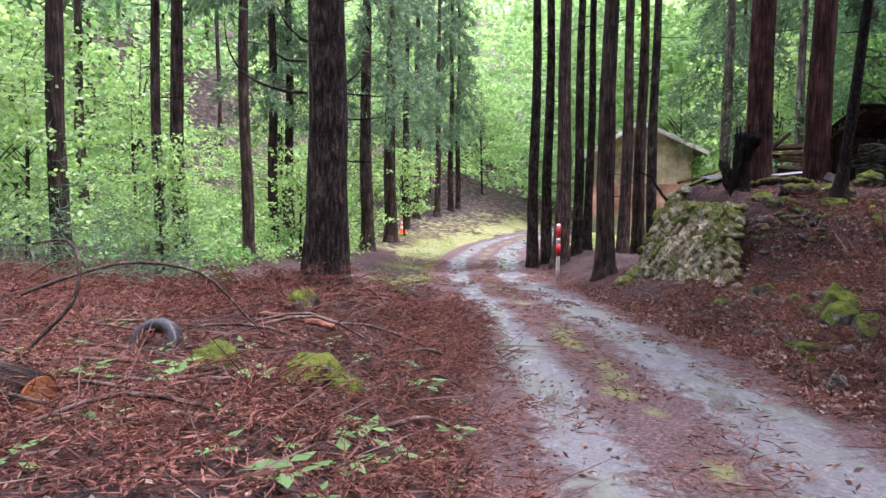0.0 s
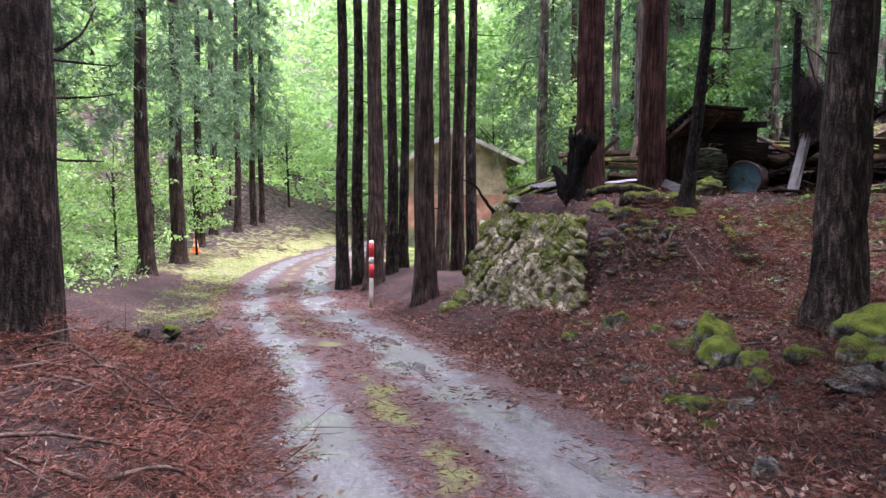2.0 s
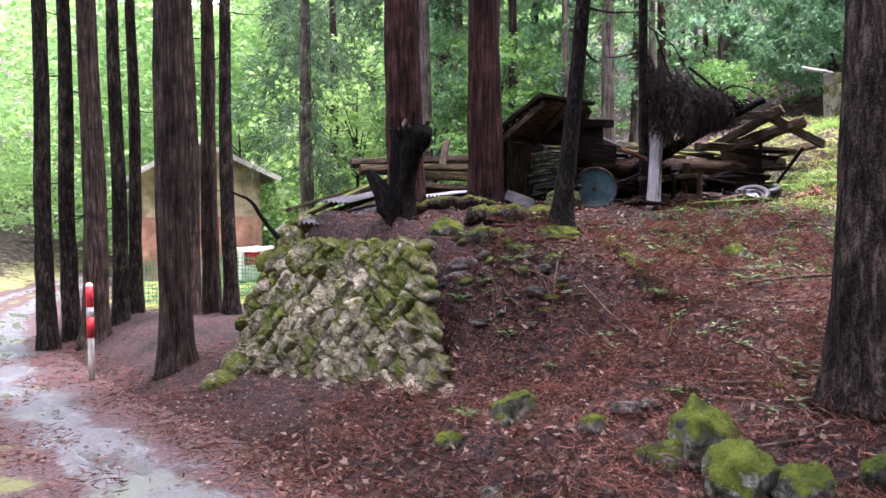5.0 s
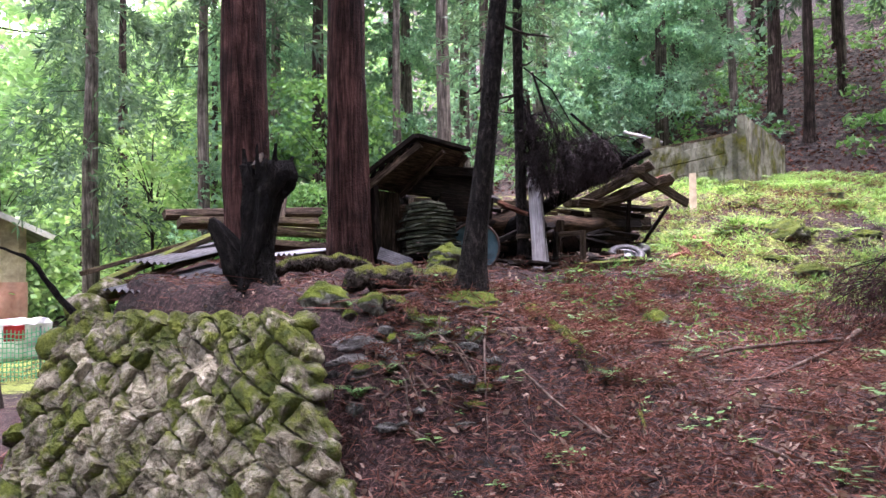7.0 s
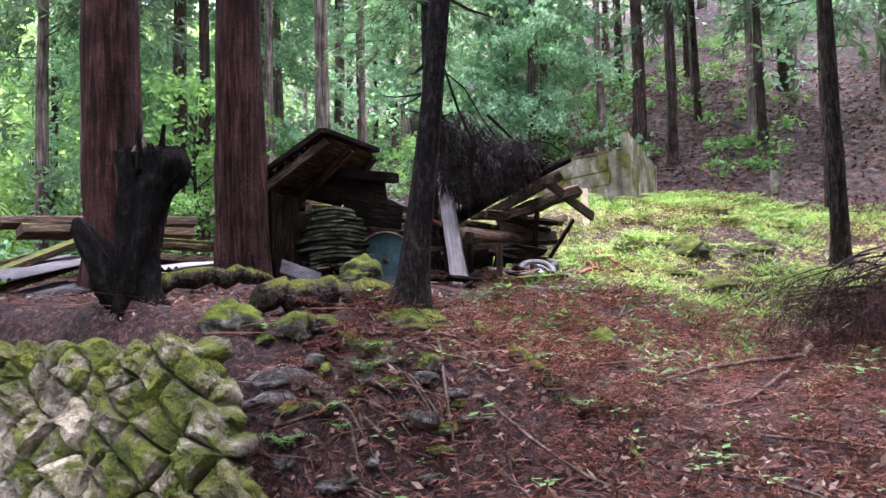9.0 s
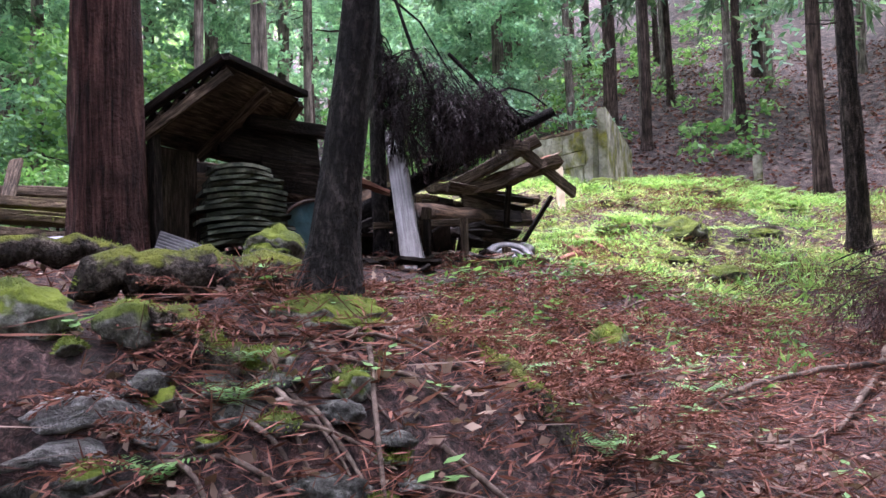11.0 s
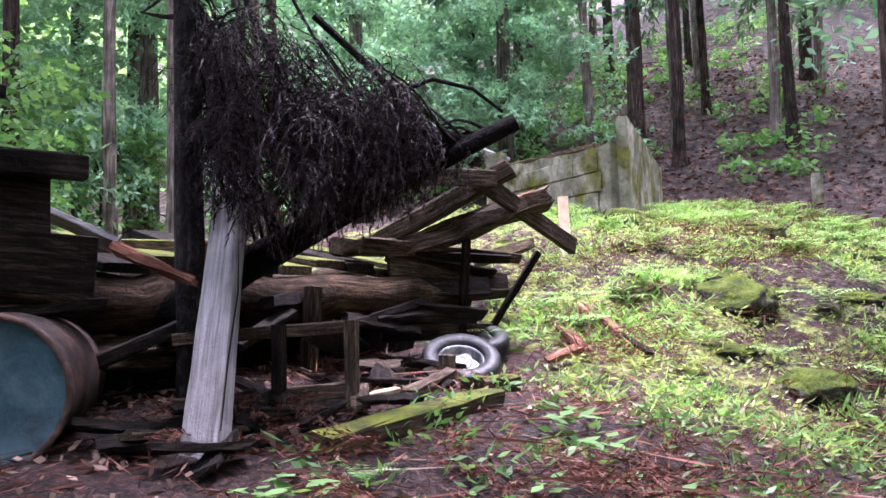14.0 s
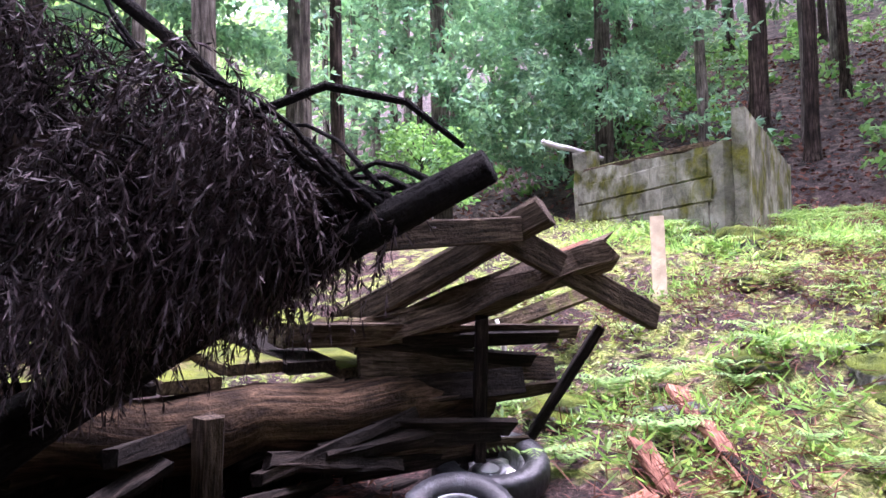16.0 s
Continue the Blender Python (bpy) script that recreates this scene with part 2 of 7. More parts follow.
ROAD_Z = ((-30, 1.2), (0, 0.03), (8, -0.38), (12, -0.55), (20, -1.05), (26, -1.2), (34, -1.25), (50, -0.9))


def road_x(y):
    return sum(along(ROAD_X, y + d) for d in (-2, -1, 0, 1, 2)) / 5


def road_z(y):
    return sum(along(ROAD_Z, y + d) for d in (-2, -1, 0, 1, 2)) / 5


def terrace(x, y):
    """The levelled yard of the fallen house and the mossy garden that climbs behind it."""
    z = 0.55 + 0.90 * smooth(10.0, 14.0, y) + 0.25 * smooth(13.5, 17.0, y)
    z += 0.30 * smooth(6.0, 10.5, x) * (1 - smooth(11.0, 14.0, y))
    z -= 0.17 * (1 - smooth(5.4, 7.6, x)) * smooth(11.5, 13.0, y)
    return z + 1.75 * smooth(10.6, 19.0, x) + 0.12 * max(0.0, x - 19.0)


def ground(x, y):
    road = road_z(y)
    side = x - road_x(y)
    # right-hand bank: gentle at the near end, steep behind the stone wall
    foot = along(((-20, 2.2), (6, 2.3), (9, 2.6), (11.3, 2.75), (12.2, 3.0), (15.2, 2.85), (16.3, 3.3), (18, 5.5), (21, 8.0), (24, 9.5), (40, 12.0)), y)
    reach = along(((-20, 4.0), (6, 3.2), (9, 2.9), (11.2, 2.9), (12.0, 1.0), (15.0, 0.7), (16.3, 1.2), (18, 2.5), (24, 4.0), (40, 5.0)), y)
    up = smooth(foot, foot + reach, side)
    z = road + (terrace(x, y) - road) * up
    z += 0.42 * smooth(1.4, 3.0, side) * (1 - up) * smooth(7.5, 11, y)
    z += 0.18 * math.exp(-((x - 6.3) / 0.7) ** 2 - ((y - 12.3) / 0.6) ** 2)
    z -= 0.20 * math.exp(-((x - 5.38) / 0.42) ** 2 - ((y - 12.32) / 0.48) ** 2)
    # left-hand bank with its heap of cedar litter, the ditch past it, the hillside
    left = -side
    z += 0.50 * smooth(1.4, 3.0, left) * (1 - smooth(9.6, 12.2, y))
    z += 0.25 * smooth(2.0, 4.0, left) * smooth(16, 19, y)
    z -= 0.95 * math.exp(-((left - 2.75) / 0.95) ** 4 - ((y - 14.2) / 1.35) ** 4)
    z += 0.16 * max(0.0, left - 5.5) + 0.30 * max(0.0, left - 13)
    # hills that close the valley
    z += 0.42 * max(0.0, x - 23 - 0.1 * max(0.0, y - 22)) * smooth(-30, 0, y + 20)
    z += 0.30 * max(0.0, y - 62)
    z += 0.30 * max(0.0, -14 - y)
    return min(z, 46.0 + 2 * math.sin(x * 0.05) * math.cos(y * 0.04))


# ---- mesh helpers ----
class Corners(list):
    """Vertices that know how the wood's grain runs through them."""
    grain = None


def mesh_of(name, verts, faces, material, smooth_faces=False):
    me = bpy.data.meshes.new(name)
    me.from_pydata(verts, [], faces)
    if isinstance(verts, Corners):
        me.attributes.new("grain", "FLOAT_VECTOR", "POINT").data.foreach_set("vector", [c for v in verts.grain for c in v])
    else:
        me.attributes.new("grain", "FLOAT_VECTOR", "POINT").data.foreach_set("vector", [c for v in verts for c in v])
    me.materials.append(material)
    if smooth_faces:
        me.polygons.foreach_set("use_smooth", [True] * len(me.polygons))
    me.update()
    return me


def quads_mesh(name, corners, material):
    """A mesh of loose four-sided leaves from an array (n, 4, 3)."""
    n = len(corners)
    me = bpy.data.meshes.new(name)
    me.vertices.add(n * 4)
    me.vertices.foreach_set("co", np.ascontiguousarray(corners, dtype=np.float32).ravel())
    me.loops.add(n * 4)
    me.loops.foreach_set("vertex_index", np.arange(n * 4, dtype=np.int32))
    me.polygons.add(n)
    me.polygons.foreach_set("loop_start", np.arange(0, n * 4, 4, dtype=np.int32))
    me.polygons.foreach_set("loop_total", np.full(n, 4, dtype=np.int32))
    me.materials.append(material)
    me.update(calc_edges=True)
    return me


def part(name, bm, material, parent, label=""):
    """Links a bmesh, or a ready mesh, as one object under a thing or a part."""
    if isinstance(bm, bmesh.types.BMesh):
        me = bpy.data.meshes.new(name)
        bm.to_mesh(me)
        bm.free()
        me.materials.append(material)
    else:
        me = bm
    ob = new(name, me)
    if parent is not None:
        ob.parent = parent
    if label:
        ob["label"] = label
    return ob


def thing(name, x, y, z, label, category, group="", kind="", turn=0.0):
    e = new(name)
    e.empty_display_size = 0.2
    e.matrix_basis = pose(x, y, z, 0, 0, turn)
    return tagged(e, label, category, group, kind)


def tube(points, radii, segments=8, rough=0.0, seed=0, ridges=0.0, closed=True):
    """Vertices and faces of a limb or log along points; rough: lumps, as a share of the radius."""
    rng = random.Random(seed)
    pts = [Vector(p) for p in points]
    verts, faces = Corners(), []
    verts.grain = []
    side, run, seat = None, 0.0, rng.uniform(0, 40)
    for i, p in enumerate(pts):
        run += (p - pts[i - 1]).length if i else 0.0
        d = (pts[min(i + 1, len(pts) - 1)] - pts[max(i - 1, 0)]).normalized()
        if side is None:
            side = d.cross(Vector((0.3, 1, 0.2)) if abs(d.y) < 0.9 else Vector((1, 0, 0.2))).normalized()
        side = (side - d * side.dot(d)).normalized()
        up = d.cross(side)
        for k in range(segments):
            a = 2 * math.pi * k / segments
            r = radii[i] * (1 + rough * noise.noise((p.x * 3 + seed, p.y * 3 + 2 * math.cos(a), p.z * 2.2 + 2 * math.sin(a))) + (ridges * rng.uniform(-1, 1)))
            verts.append(tuple(p + (side * math.cos(a) + up * math.sin(a)) * r))
            verts.grain.append((radii[i] * math.cos(a) + seat, radii[i] * math.sin(a), run))
    for i in range(len(pts) - 1):
        for k in range(segments):
            a, b = i * segments + k, i * segments + (k + 1) % segments
            faces.append((a, b, b + segments, a + segments))
    if closed:
        faces.append(tuple(range(segments))[::-1])
        faces.append(tuple(range((len(pts) - 1) * segments, len(pts) * segments)))
    return verts, faces


def joined(pieces):
    verts, faces = [], []
    for v, f in pieces:
        n = len(verts)
        verts += v
        faces += [tuple(i + n for i in q) for q in f]
    return verts, faces


def bent(p, q, sag, n, rng, wobble=0.0):
    p, q = Vector(p), Vector(q)
    return [p.lerp(q, i / n) + Vector((rng.uniform(-wobble, wobble), rng.uniform(-wobble, wobble), sag * 4 * (i / n) * (1 - i / n) + rng.uniform(-wobble, wobble))) for i in range(n + 1)]


def unit(rng, n):
    v = rng.normal(size=(n, 3))
    return v / np.linalg.norm(v, axis=1, keepdims=True)


def blades(rng, at, along_dir, length, width):
    """Narrow four-sided leaves from roots at, in directions along_dir."""
    n = len(at)
    across = np.cross(along_dir, unit(rng, n))
    across /= np.linalg.norm(across, axis=1, keepdims=True) + 1e-9
    length, width = np.reshape(length, (-1, 1)), np.reshape(width, (-1, 1))
    mid = at + along_dir * length * 0.45
    return np.stack((at, mid + across * width * 0.5, at + along_dir * length, mid - across * width * 0.5), axis=1)


# ---- ground and road ----
def steps(fine_from, fine_to, fine, low, high):
    out, v, s = [], fine_from, fine
    while v < fine_to:
        out.append(v)
        v += fine
    s = fine
    while v < high:
        out.append(v)
        s = min(s * 1.13, 9)
        v += s
    v, s = fine_from, fine
    front = []
    while v > low:
        s = min(s * 1.13, 9)
        v -= s
        front.append(v)
    return front[::-1] + out


XS, YS = steps(-6.0, 16.0, 0.14, -220, 220), steps(1.0, 18.0, 0.14, -160, 330)
HEIGHT = np.zeros((len(XS), len(YS)))
verts, cover = [], []
for i, x in enumerate(XS):
    for j, y in enumerate(YS):
        z = ground(x, y)
        side = x - road_x(y)
        off = smooth(1.3, 2.6, abs(side))
        z += off * (0.07 * noise.noise((x * 1.3, y * 1.3, 0)) + 0.055 * noise.noise((x * 4.1, y * 4.1, 3)) + 0.16 * noise.noise((x * 0.33, y * 0.33, 7)))
        z += smooth(11.5, 13.5, x) * (1 - smooth(22, 26, x)) * (0.16 * max(0.0, noise.noise((x * 1.1, y * 1.1, 13)) + 0.1) + 0.07 * max(0.0, noise.noise((x * 2.6, y * 2.6, 23))))
        far = smooth(18, 60, math.hypot(x - 5, y - 10))
        z += far * (1.2 * noise.noise((x * 0.05, y * 0.05, 11)) + 0.4 * noise.noise((x * 0.2, y * 0.2, 5)))
        HEIGHT[i, j] = z
        verts.append((x, y, z))
        edge = 9.9 + 0.9 * noise.noise((y * 0.5, 1, 2)) + 0.75 * max(0.0, 12.6 - y)
        garden = smooth(edge, edge + 1.6, x) * smooth(5.0, 8.0, y) * (1 - smooth(21, 25, x)) * (1 - smooth(17.5, 19.5, y))
        garden *= 1 - smooth(12.9, 13.2, y) * (1 - smooth(11.8, 12.3, x))
        back = smooth(15.2, 16.5, y) * smooth(5.5, 7, x) * (1 - smooth(22, 26, y)) * (1 - smooth(18, 22, x)) * 0.7
        verge = smooth(1.35, 1.7, -side) * (1 - smooth(2.6, 3.6, -side)) * smooth(15.0, 17.0, y) * 0.85 + smooth(24, 27, y) * smooth(1.2, 1.5, -side) * (1 - smooth(6, 10, -side)) * 0.9
        lawn = smooth(22.8, 24.2, y) * smooth(road_x(y) + 2.2, road_x(y) + 3.2, x) * (1 - smooth(36, 42, y)) * (1 - smooth(14, 17, x))
        hill = max(smooth(22.5, 25, x), smooth(4.5, 7, -side) * smooth(9, 12, y), smooth(20, 24, y) * smooth(4, 6, abs(side)))
        cover.append((max(0.50 * garden, 0.52 * back, 0.75 * lawn, 0.50 * verge), 0.40 * verge, hill, 1))
nx, ny = len(XS), len(YS)
faces = [(i * ny + j, (i + 1) * ny + j, (i + 1) * ny + j + 1, i * ny + j + 1) for i in range(nx - 1) for j in range(ny - 1)]
me = mesh_of("ground", verts, faces, FLOOR, True)
layer = me.color_attributes.new("cover", "FLOAT_COLOR", "POINT")
layer.data.foreach_set("color", np.array(cover, dtype=np.float32).ravel())
tagged(new("ground", me), "forest floor of red-brown cedar litter with moss", "ground", kind="structure")
XA, YA = np.array(XS), np.array(YS)


def lay(x, y):
    """Height of the ground mesh at arrays x, y."""
    x, y = np.atleast_1d(np.asarray(x, float)), np.atleast_1d(np.asarray(y, float))
    i, j = np.clip(np.searchsorted(XA, x) - 1, 0, nx - 2), np.clip(np.searchsorted(YA, y) - 1, 0, ny - 2)
    fx, fy = (x - XA[i]) / (XA[i + 1] - XA[i]), (y - YA[j]) / (YA[j + 1] - YA[j])
    return HEIGHT[i, j] * (1 - fx) * (1 - fy) + HEIGHT[i + 1, j] * fx * (1 - fy) + HEIGHT[i, j + 1] * (1 - fx) * fy + HEIGHT[i + 1, j + 1] * fx * fy


def gz(x, y):
    return float(lay(x, y)[0])


verts, faces, across = [], [], []
columns = 18
rows_y = [-20 + 0.25 * k for k in range(int(68 / 0.25))]
for y in rows_y:
    for k in range(columns + 1):
        u = -1.75 + 3.5 * k / columns
        x = road_x(y) + u
        rim = smooth(1.45, 1.75, abs(u))
        verts.append((x, y, gz(x, y) + 0.022 + 0.015 * (1 - (u / 1.75) ** 2) - 0.05 * rim))
        across.append((u, y))
w = columns + 1
for i in range(len(rows_y) - 1):
    for k in range(columns):
        faces.append((i * w + k, i * w + k + 1, (i + 1) * w + k + 1, (i + 1) * w + k))
me = mesh_of("road", verts, faces, ASPHALT, True)
uvs = me.uv_layers.new(name="across")
for loop in me.loops:
    uvs.data[loop.index].uv = across[loop.vertex_index]
tagged(new("road", me), "narrow wet asphalt lane strewn with cedar litter", "road", kind="structure")


# ---- trees ----
def bough_crown(name, material, low, high, reach, boughs, sprays, seed, droop=0.35, blade=(0.30, 0.045)):
    """Conifer crown: whorls of drooping boughs clad in short shoots, from low to high above the tree's foot."""
    rng = np.random.default_rng(seed)
    at, way = [], []
    for b in range(boughs):
        f = (b + rng.uniform(0, 1)) / boughs
        z0 = low + (high - low) * f
        r = reach * (1.05 - f) ** 0.7 * rng.uniform(0.65, 1.15)
        a = rng.uniform(0, 2 * math.pi)
        d = np.array((math.cos(a), math.sin(a), 0.0))
        for k in range(sprays):
            q = rng.uniform(0.12, 1) ** 0.8
            p = d * r * q + np.array((0, 0, z0 - droop * r * q * q)) + rng.normal(size=3) * np.array((0.13, 0.13, 0.10)) * r * 0.55
            at += [p] * 5
            out = d * 0.7 + np.array((0, 0, -0.35))
            way += [out + rng.normal(size=3) * 0.55 for _ in range(5)]
    at, way = np.array(at), np.array(way)
    way /= np.linalg.norm(way, axis=1, keepdims=True)
    n = len(at)
    return quads_mesh(name, blades(rng, at, way, blade[0] * rng.uniform(0.6, 1.3, n), blade[1] * rng.uniform(0.7, 1.4, n)), material)


CROWNS_HIGH = [bough_crown("cedar_crown", CEDAR, 0, 8.5, 1.8, 44, 22, 10 + k, blade=(0.28, 0.05)) for k in range(3)]
CROWNS_FAR = [bough_crown("far_cedar_crown", CEDAR, 0, 8.5, 1.9, 34, 14, 30 + k, blade=(0.5, 0.11)) for k in range(2)]
CROWNS_LOW = [bough_crown("hanging_cedar_crown", CEDAR, 0, 11, 1.8, 66, 34, 20 + k, droop=0.55, blade=(0.24, 0.036)) for k in range(2)]


def cedar(x, y, dia, bark=None, lean=(0.0, 0.0), crown=7.5, height=16.0, label="", low=False, stubs=6, flare=1.5, scale=1.0, group="forest trees", far=False):
    bark = bark or BARK_BROWN
    seed = int(abs(x * 131 + y * 71) * 10)
    rng = random.Random(seed)
    z = gz(x, y) - 0.12
    tree = thing("cedar_tree", x, y, z, label or "tall straight cedar with a bare brown trunk", "tree", group)
    points, radii = [], []
    rings = (0, 0.08, 0.2, 0.4, 0.7, 1.1, 1.6, 2.2, 3, 4, 5, 6.2, 7.6, 9, 11, 13, height)
    wob = rng.uniform(0, 9)
    for h in rings:
        points.append((lean[0] * h + 0.03 * math.sin(h * 0.9 + wob), lean[1] * h + 0.03 * math.cos(h * 0.7 + wob), h))
        radii.append(max(0.02, dia / 2 * ((1 - 0.75 * h / height) + (flare - 1) * math.exp(-h / 0.28))))
    part("trunk", mesh_of("trunk", *tube(points, radii, 16 if dia > 0.3 else 10, 0.16, seed, 0.035), bark, True), None, tree)
    for _ in range(stubs):
        h = rng.uniform(1.8, 8)
        a = rng.uniform(0, 6.3)
        l = rng.uniform(0.15, 0.8)
        p = Vector((lean[0] * h, lean[1] * h, h))
        q = p + Vector((math.cos(a) * (l + dia / 2), math.sin(a) * (l + dia / 2), rng.uniform(-0.25, 0.1) * l))
        part("dead_branch", mesh_of("dead_branch", *tube(bent(p, q, -0.03, 4, rng, 0.01), [0.018, 0.015, 0.012, 0.009, 0.005], 5, 0, 1), BARK_DARK, True), None, tree)
    if crown <= 0:
        return tree
    data = rng.choice(CROWNS_LOW if low else CROWNS_FAR if far else CROWNS_HIGH)
    leaves = part("crown", data, None, tree)
    leaves.matrix_basis = pose(lean[0] * crown, lean[1] * crown, crown, 0, 0, rng.uniform(0, 360)) @ Matrix.Diagonal((scale, scale, scale * (height + 1.2 - crown) / (11 if low else 8.5), 1))
    return tree


LEFT_STAND = ((-6.7, 13.4, 0.36), (-10.2, 21.7, 0.30), (-6.6, 17.8, 0.27), (-6.5, 18.9, 0.38), (-4.8, 18.7, 0.31), (-5.4, 24.4, 0.34), (-5.0, 25.0, 0.32), (-2.5, 24.9, 0.44), (-2.0, 28.9, 0.50),
              (-1.7, 35.0, 0.34), (-1.3, 38.0, 0.36), (-0.3, 40.0, 0.33), (0.4, 42.0, 0.33), (0.8, 43.0, 0.30))
for k, (x, y, d) in enumerate(LEFT_STAND):
    cedar(x, y, d, BARK_BROWN, crown=4.2 if y > 24 else 6.5, low=y > 24, label="slim roadside cedar with a bare lower trunk")
lane_cedar = cedar(-1.5, 9.8, 0.56, BARK_DARK, crown=8, stubs=14, flare=1.45, label="thick dark cedar trunk with lichen and dead twigs beside the lane")
CLUMP = ((2.6, 22.0, 0.34), (3.1, 22.8, 0.34), (3.3, 21.2, 0.45), (3.9, 22.2, 0.31), (4.4, 23.1, 0.28), (5.2, 21.9, 0.35), (5.7, 22.3, 0.37), (5.95, 21.9, 0.31))
for x, y, d in CLUMP:
    cedar(x, y, d, BARK_BROWN if d > 0.34 else BARK_DARK, crown=9.5, stubs=4, label="dark straight cedar in a tight roadside clump", group="roadside clump")
cedar(3.5, 16.5, 0.42, BARK_BROWN, crown=8, label="cedar with grey-brown bark at the lane's edge")
cedar(6.25, 15.3, 0.52, BARK_RED, crown=8.5, low=True, scale=1.2, height=18, stubs=0, flare=1.2, label="stout cedar with red-brown fibrous bark")
cedar(7.1, 14.6, 0.46, BARK_RED, crown=7.5, low=True, scale=1.5, height=18, stubs=0, flare=1.3, label="stout cedar with red-brown bark before the fallen house")
cedar(6.33, 12.35, 0.17, BARK_BLACK, lean=(0.055, -0.095), crown=4.2, low=True, scale=0.9, stubs=10, flare=2.6, label="thin dark cedar with mossy roots at the top of the bank")
cedar(9.42, 13.96, 0.15, BARK_BLACK, crown=2.9, stubs=16, flare=1.2, height=11, low=True, scale=0.62, label="thin black dead-looking cedar rising through the ruin")
cedar(6.05, 8.95, 0.50, BARK_DARK, crown=7, low=True, scale=1.7, stubs=8, flare=1.5, label="thick cedar with spreading roots on the bank")
cedar(14.7, 10.1, 0.26, BARK_DARK, crown=5.5, stubs=8, label="dark slim cedar at the edge of the garden")
BEHIND = ((9.8, 26.8, 0.45), (12.8, 26.2, 0.22), (14.8, 27.3, 0.68), (15.8, 27.9, 0.45), (13.1, 22.3, 0.34), (15.9, 24.0, 0.30), (16.7, 23.4, 0.36), (13.1, 31.9, 0.42), (10.8, 23.5, 0.31), (10.9, 22.2, 0.40),
          (13.2, 21.7, 0.27), (14.1, 20.7, 0.22), (14.1, 19.3, 0.34), (17.5, 21.4, 0.24), (16.2, 19.8, 0.19), (17.3, 21.3, 0.31), (18.5, 21.5, 0.28))
for k, (x, y, d) in enumerate(BEHIND):
    cedar(x, y, d, (BARK_GREY, BARK_BROWN, BARK_GREY)[k % 3], crown=3.6 if y > 26.5 else 7.0, low=y > 26.5, scale=1.2 if y > 26.5 else 0.9, stubs=3, label="grey-barked cedar in the wood behind the ruin")
for x, y, c in ((14.6, 38.0, 6.0), (16.0, 41.0, 6.0)):
    cedar(x, y, 0.32, BARK_BROWN, crown=c, low=True, scale=1.5, stubs=2, label="cedar with drooping dark boughs behind the plot")
FAR_SLOPE = ((26.4, 17.4, 0.29), (27.0, 16.3, 0.46), (26.6, 15.2, 0.32), (29.2, 14.9, 0.25), (27.5, 12.9, 0.28), (26.6, 12.5, 0.30), (31.6, 12.0, 0.31), (22.6, 10.5, 0.36), (32.3, 15.6, 0.32), (25.5, 8.5, 0.4), (30.0, 6.0, 0.4))
for k, (x, y, d) in enumerate(FAR_SLOPE):
    cedar(x, y, d, (BARK_GREY, BARK_BROWN)[k % 2], crown=4.5 if k % 3 else 6.5, stubs=3, lean=((k % 3) * 0.02 - 0.02, 0.01), label="slender cedar on the wooded slope")
rng = random.Random(5)
for k in range(60):
    x, y = rng.uniform(25.5, 50), rng.uniform(-8, 34)
    cedar(x, y, rng.uniform(0.25, 0.45), BARK_GREY if k % 2 else BARK_BROWN, crown=rng.uniform(4.5, 7.5), stubs=0, far=True, label="cedar on the far wooded slope")
for k in range(26):
    x, y = rng.uniform(-30, -9), rng.uniform(14, 60)
    cedar(x, y, rng.uniform(0.25, 0.4), BARK_BROWN, crown=rng.uniform(5, 8) if k % 2 else 0, stubs=0, far=True, label="cedar on the hillside across the lane")
# Unseen stand behind the camera, added to cut low sky light on the ruin.
rng = random.Random(12)
for k in range(34):
    x, y = (rng.uniform(7.5, 24), rng.uniform(-12, 4.5)) if k % 3 else (rng.uniform(-14, -3.5), rng.uniform(-12, 2))
    cedar(x, y, rng.uniform(0.3, 0.45), BARK_BROWN, crown=rng.uniform(5, 7.5), height=17, stubs=0, far=True, scale=1.25, label="unseen tall cedar added to hold back frontal sky light")
# Out-of-view cedars, added only to darken the near slope.
for x, y in ((9.8, 7.4), (12.4, 6.0), (8.6, 5.6)):
    cedar(x, y, 0.42, BARK_BROWN, crown=6, height=17, low=True, stubs=2, scale=1.8, label="unseen broad cedar added to shade the slope")
# Cedars out of view round the start, added to shade the foreground.
for x, y in ((-3.5, 3.5), (7.5, 4.0), (-4.5, -3.0), (5.0, -4.0), (0.5, -8.0), (-8.0, 5.0), (-2.2, -1.0), (4.6, 1.2), (-5.5, 1.0), (3.4, -2.0), (-1.0, -5.0), (7.8, 0.0)):
    cedar(x, y, 0.4, BARK_BROWN, crown=8, stubs=2, far=True, label="unseen tall cedar added to shade the lane")


def leaf_cloud(name, centres, per, size, material, flat=0.35, droop=0.3, seed=3, aspect=0.55):
    """Leaves in loose layered clumps: centres as rows of x, y, z, radius."""
    rng = np.random.default_rng(seed)
    c = np.repeat(np.asarray(centres, float), per, axis=0)
    n = len(c)
    p = unit(rng, n) * rng.uniform(0.2, 1, (n, 1)) ** 0.5 * c[:, 3:4]
    p[:, 2] *= flat
    way = unit(rng, n)
    way[:, 2] = way[:, 2] * 0.45 - droop
    way /= np.linalg.norm(way, axis=1, keepdims=True)
    ln = size * rng.uniform(0.55, 1.35, n)
    return quads_mesh(name, blades(rng, c[:, :3] + p, way, ln, ln * aspect), material)


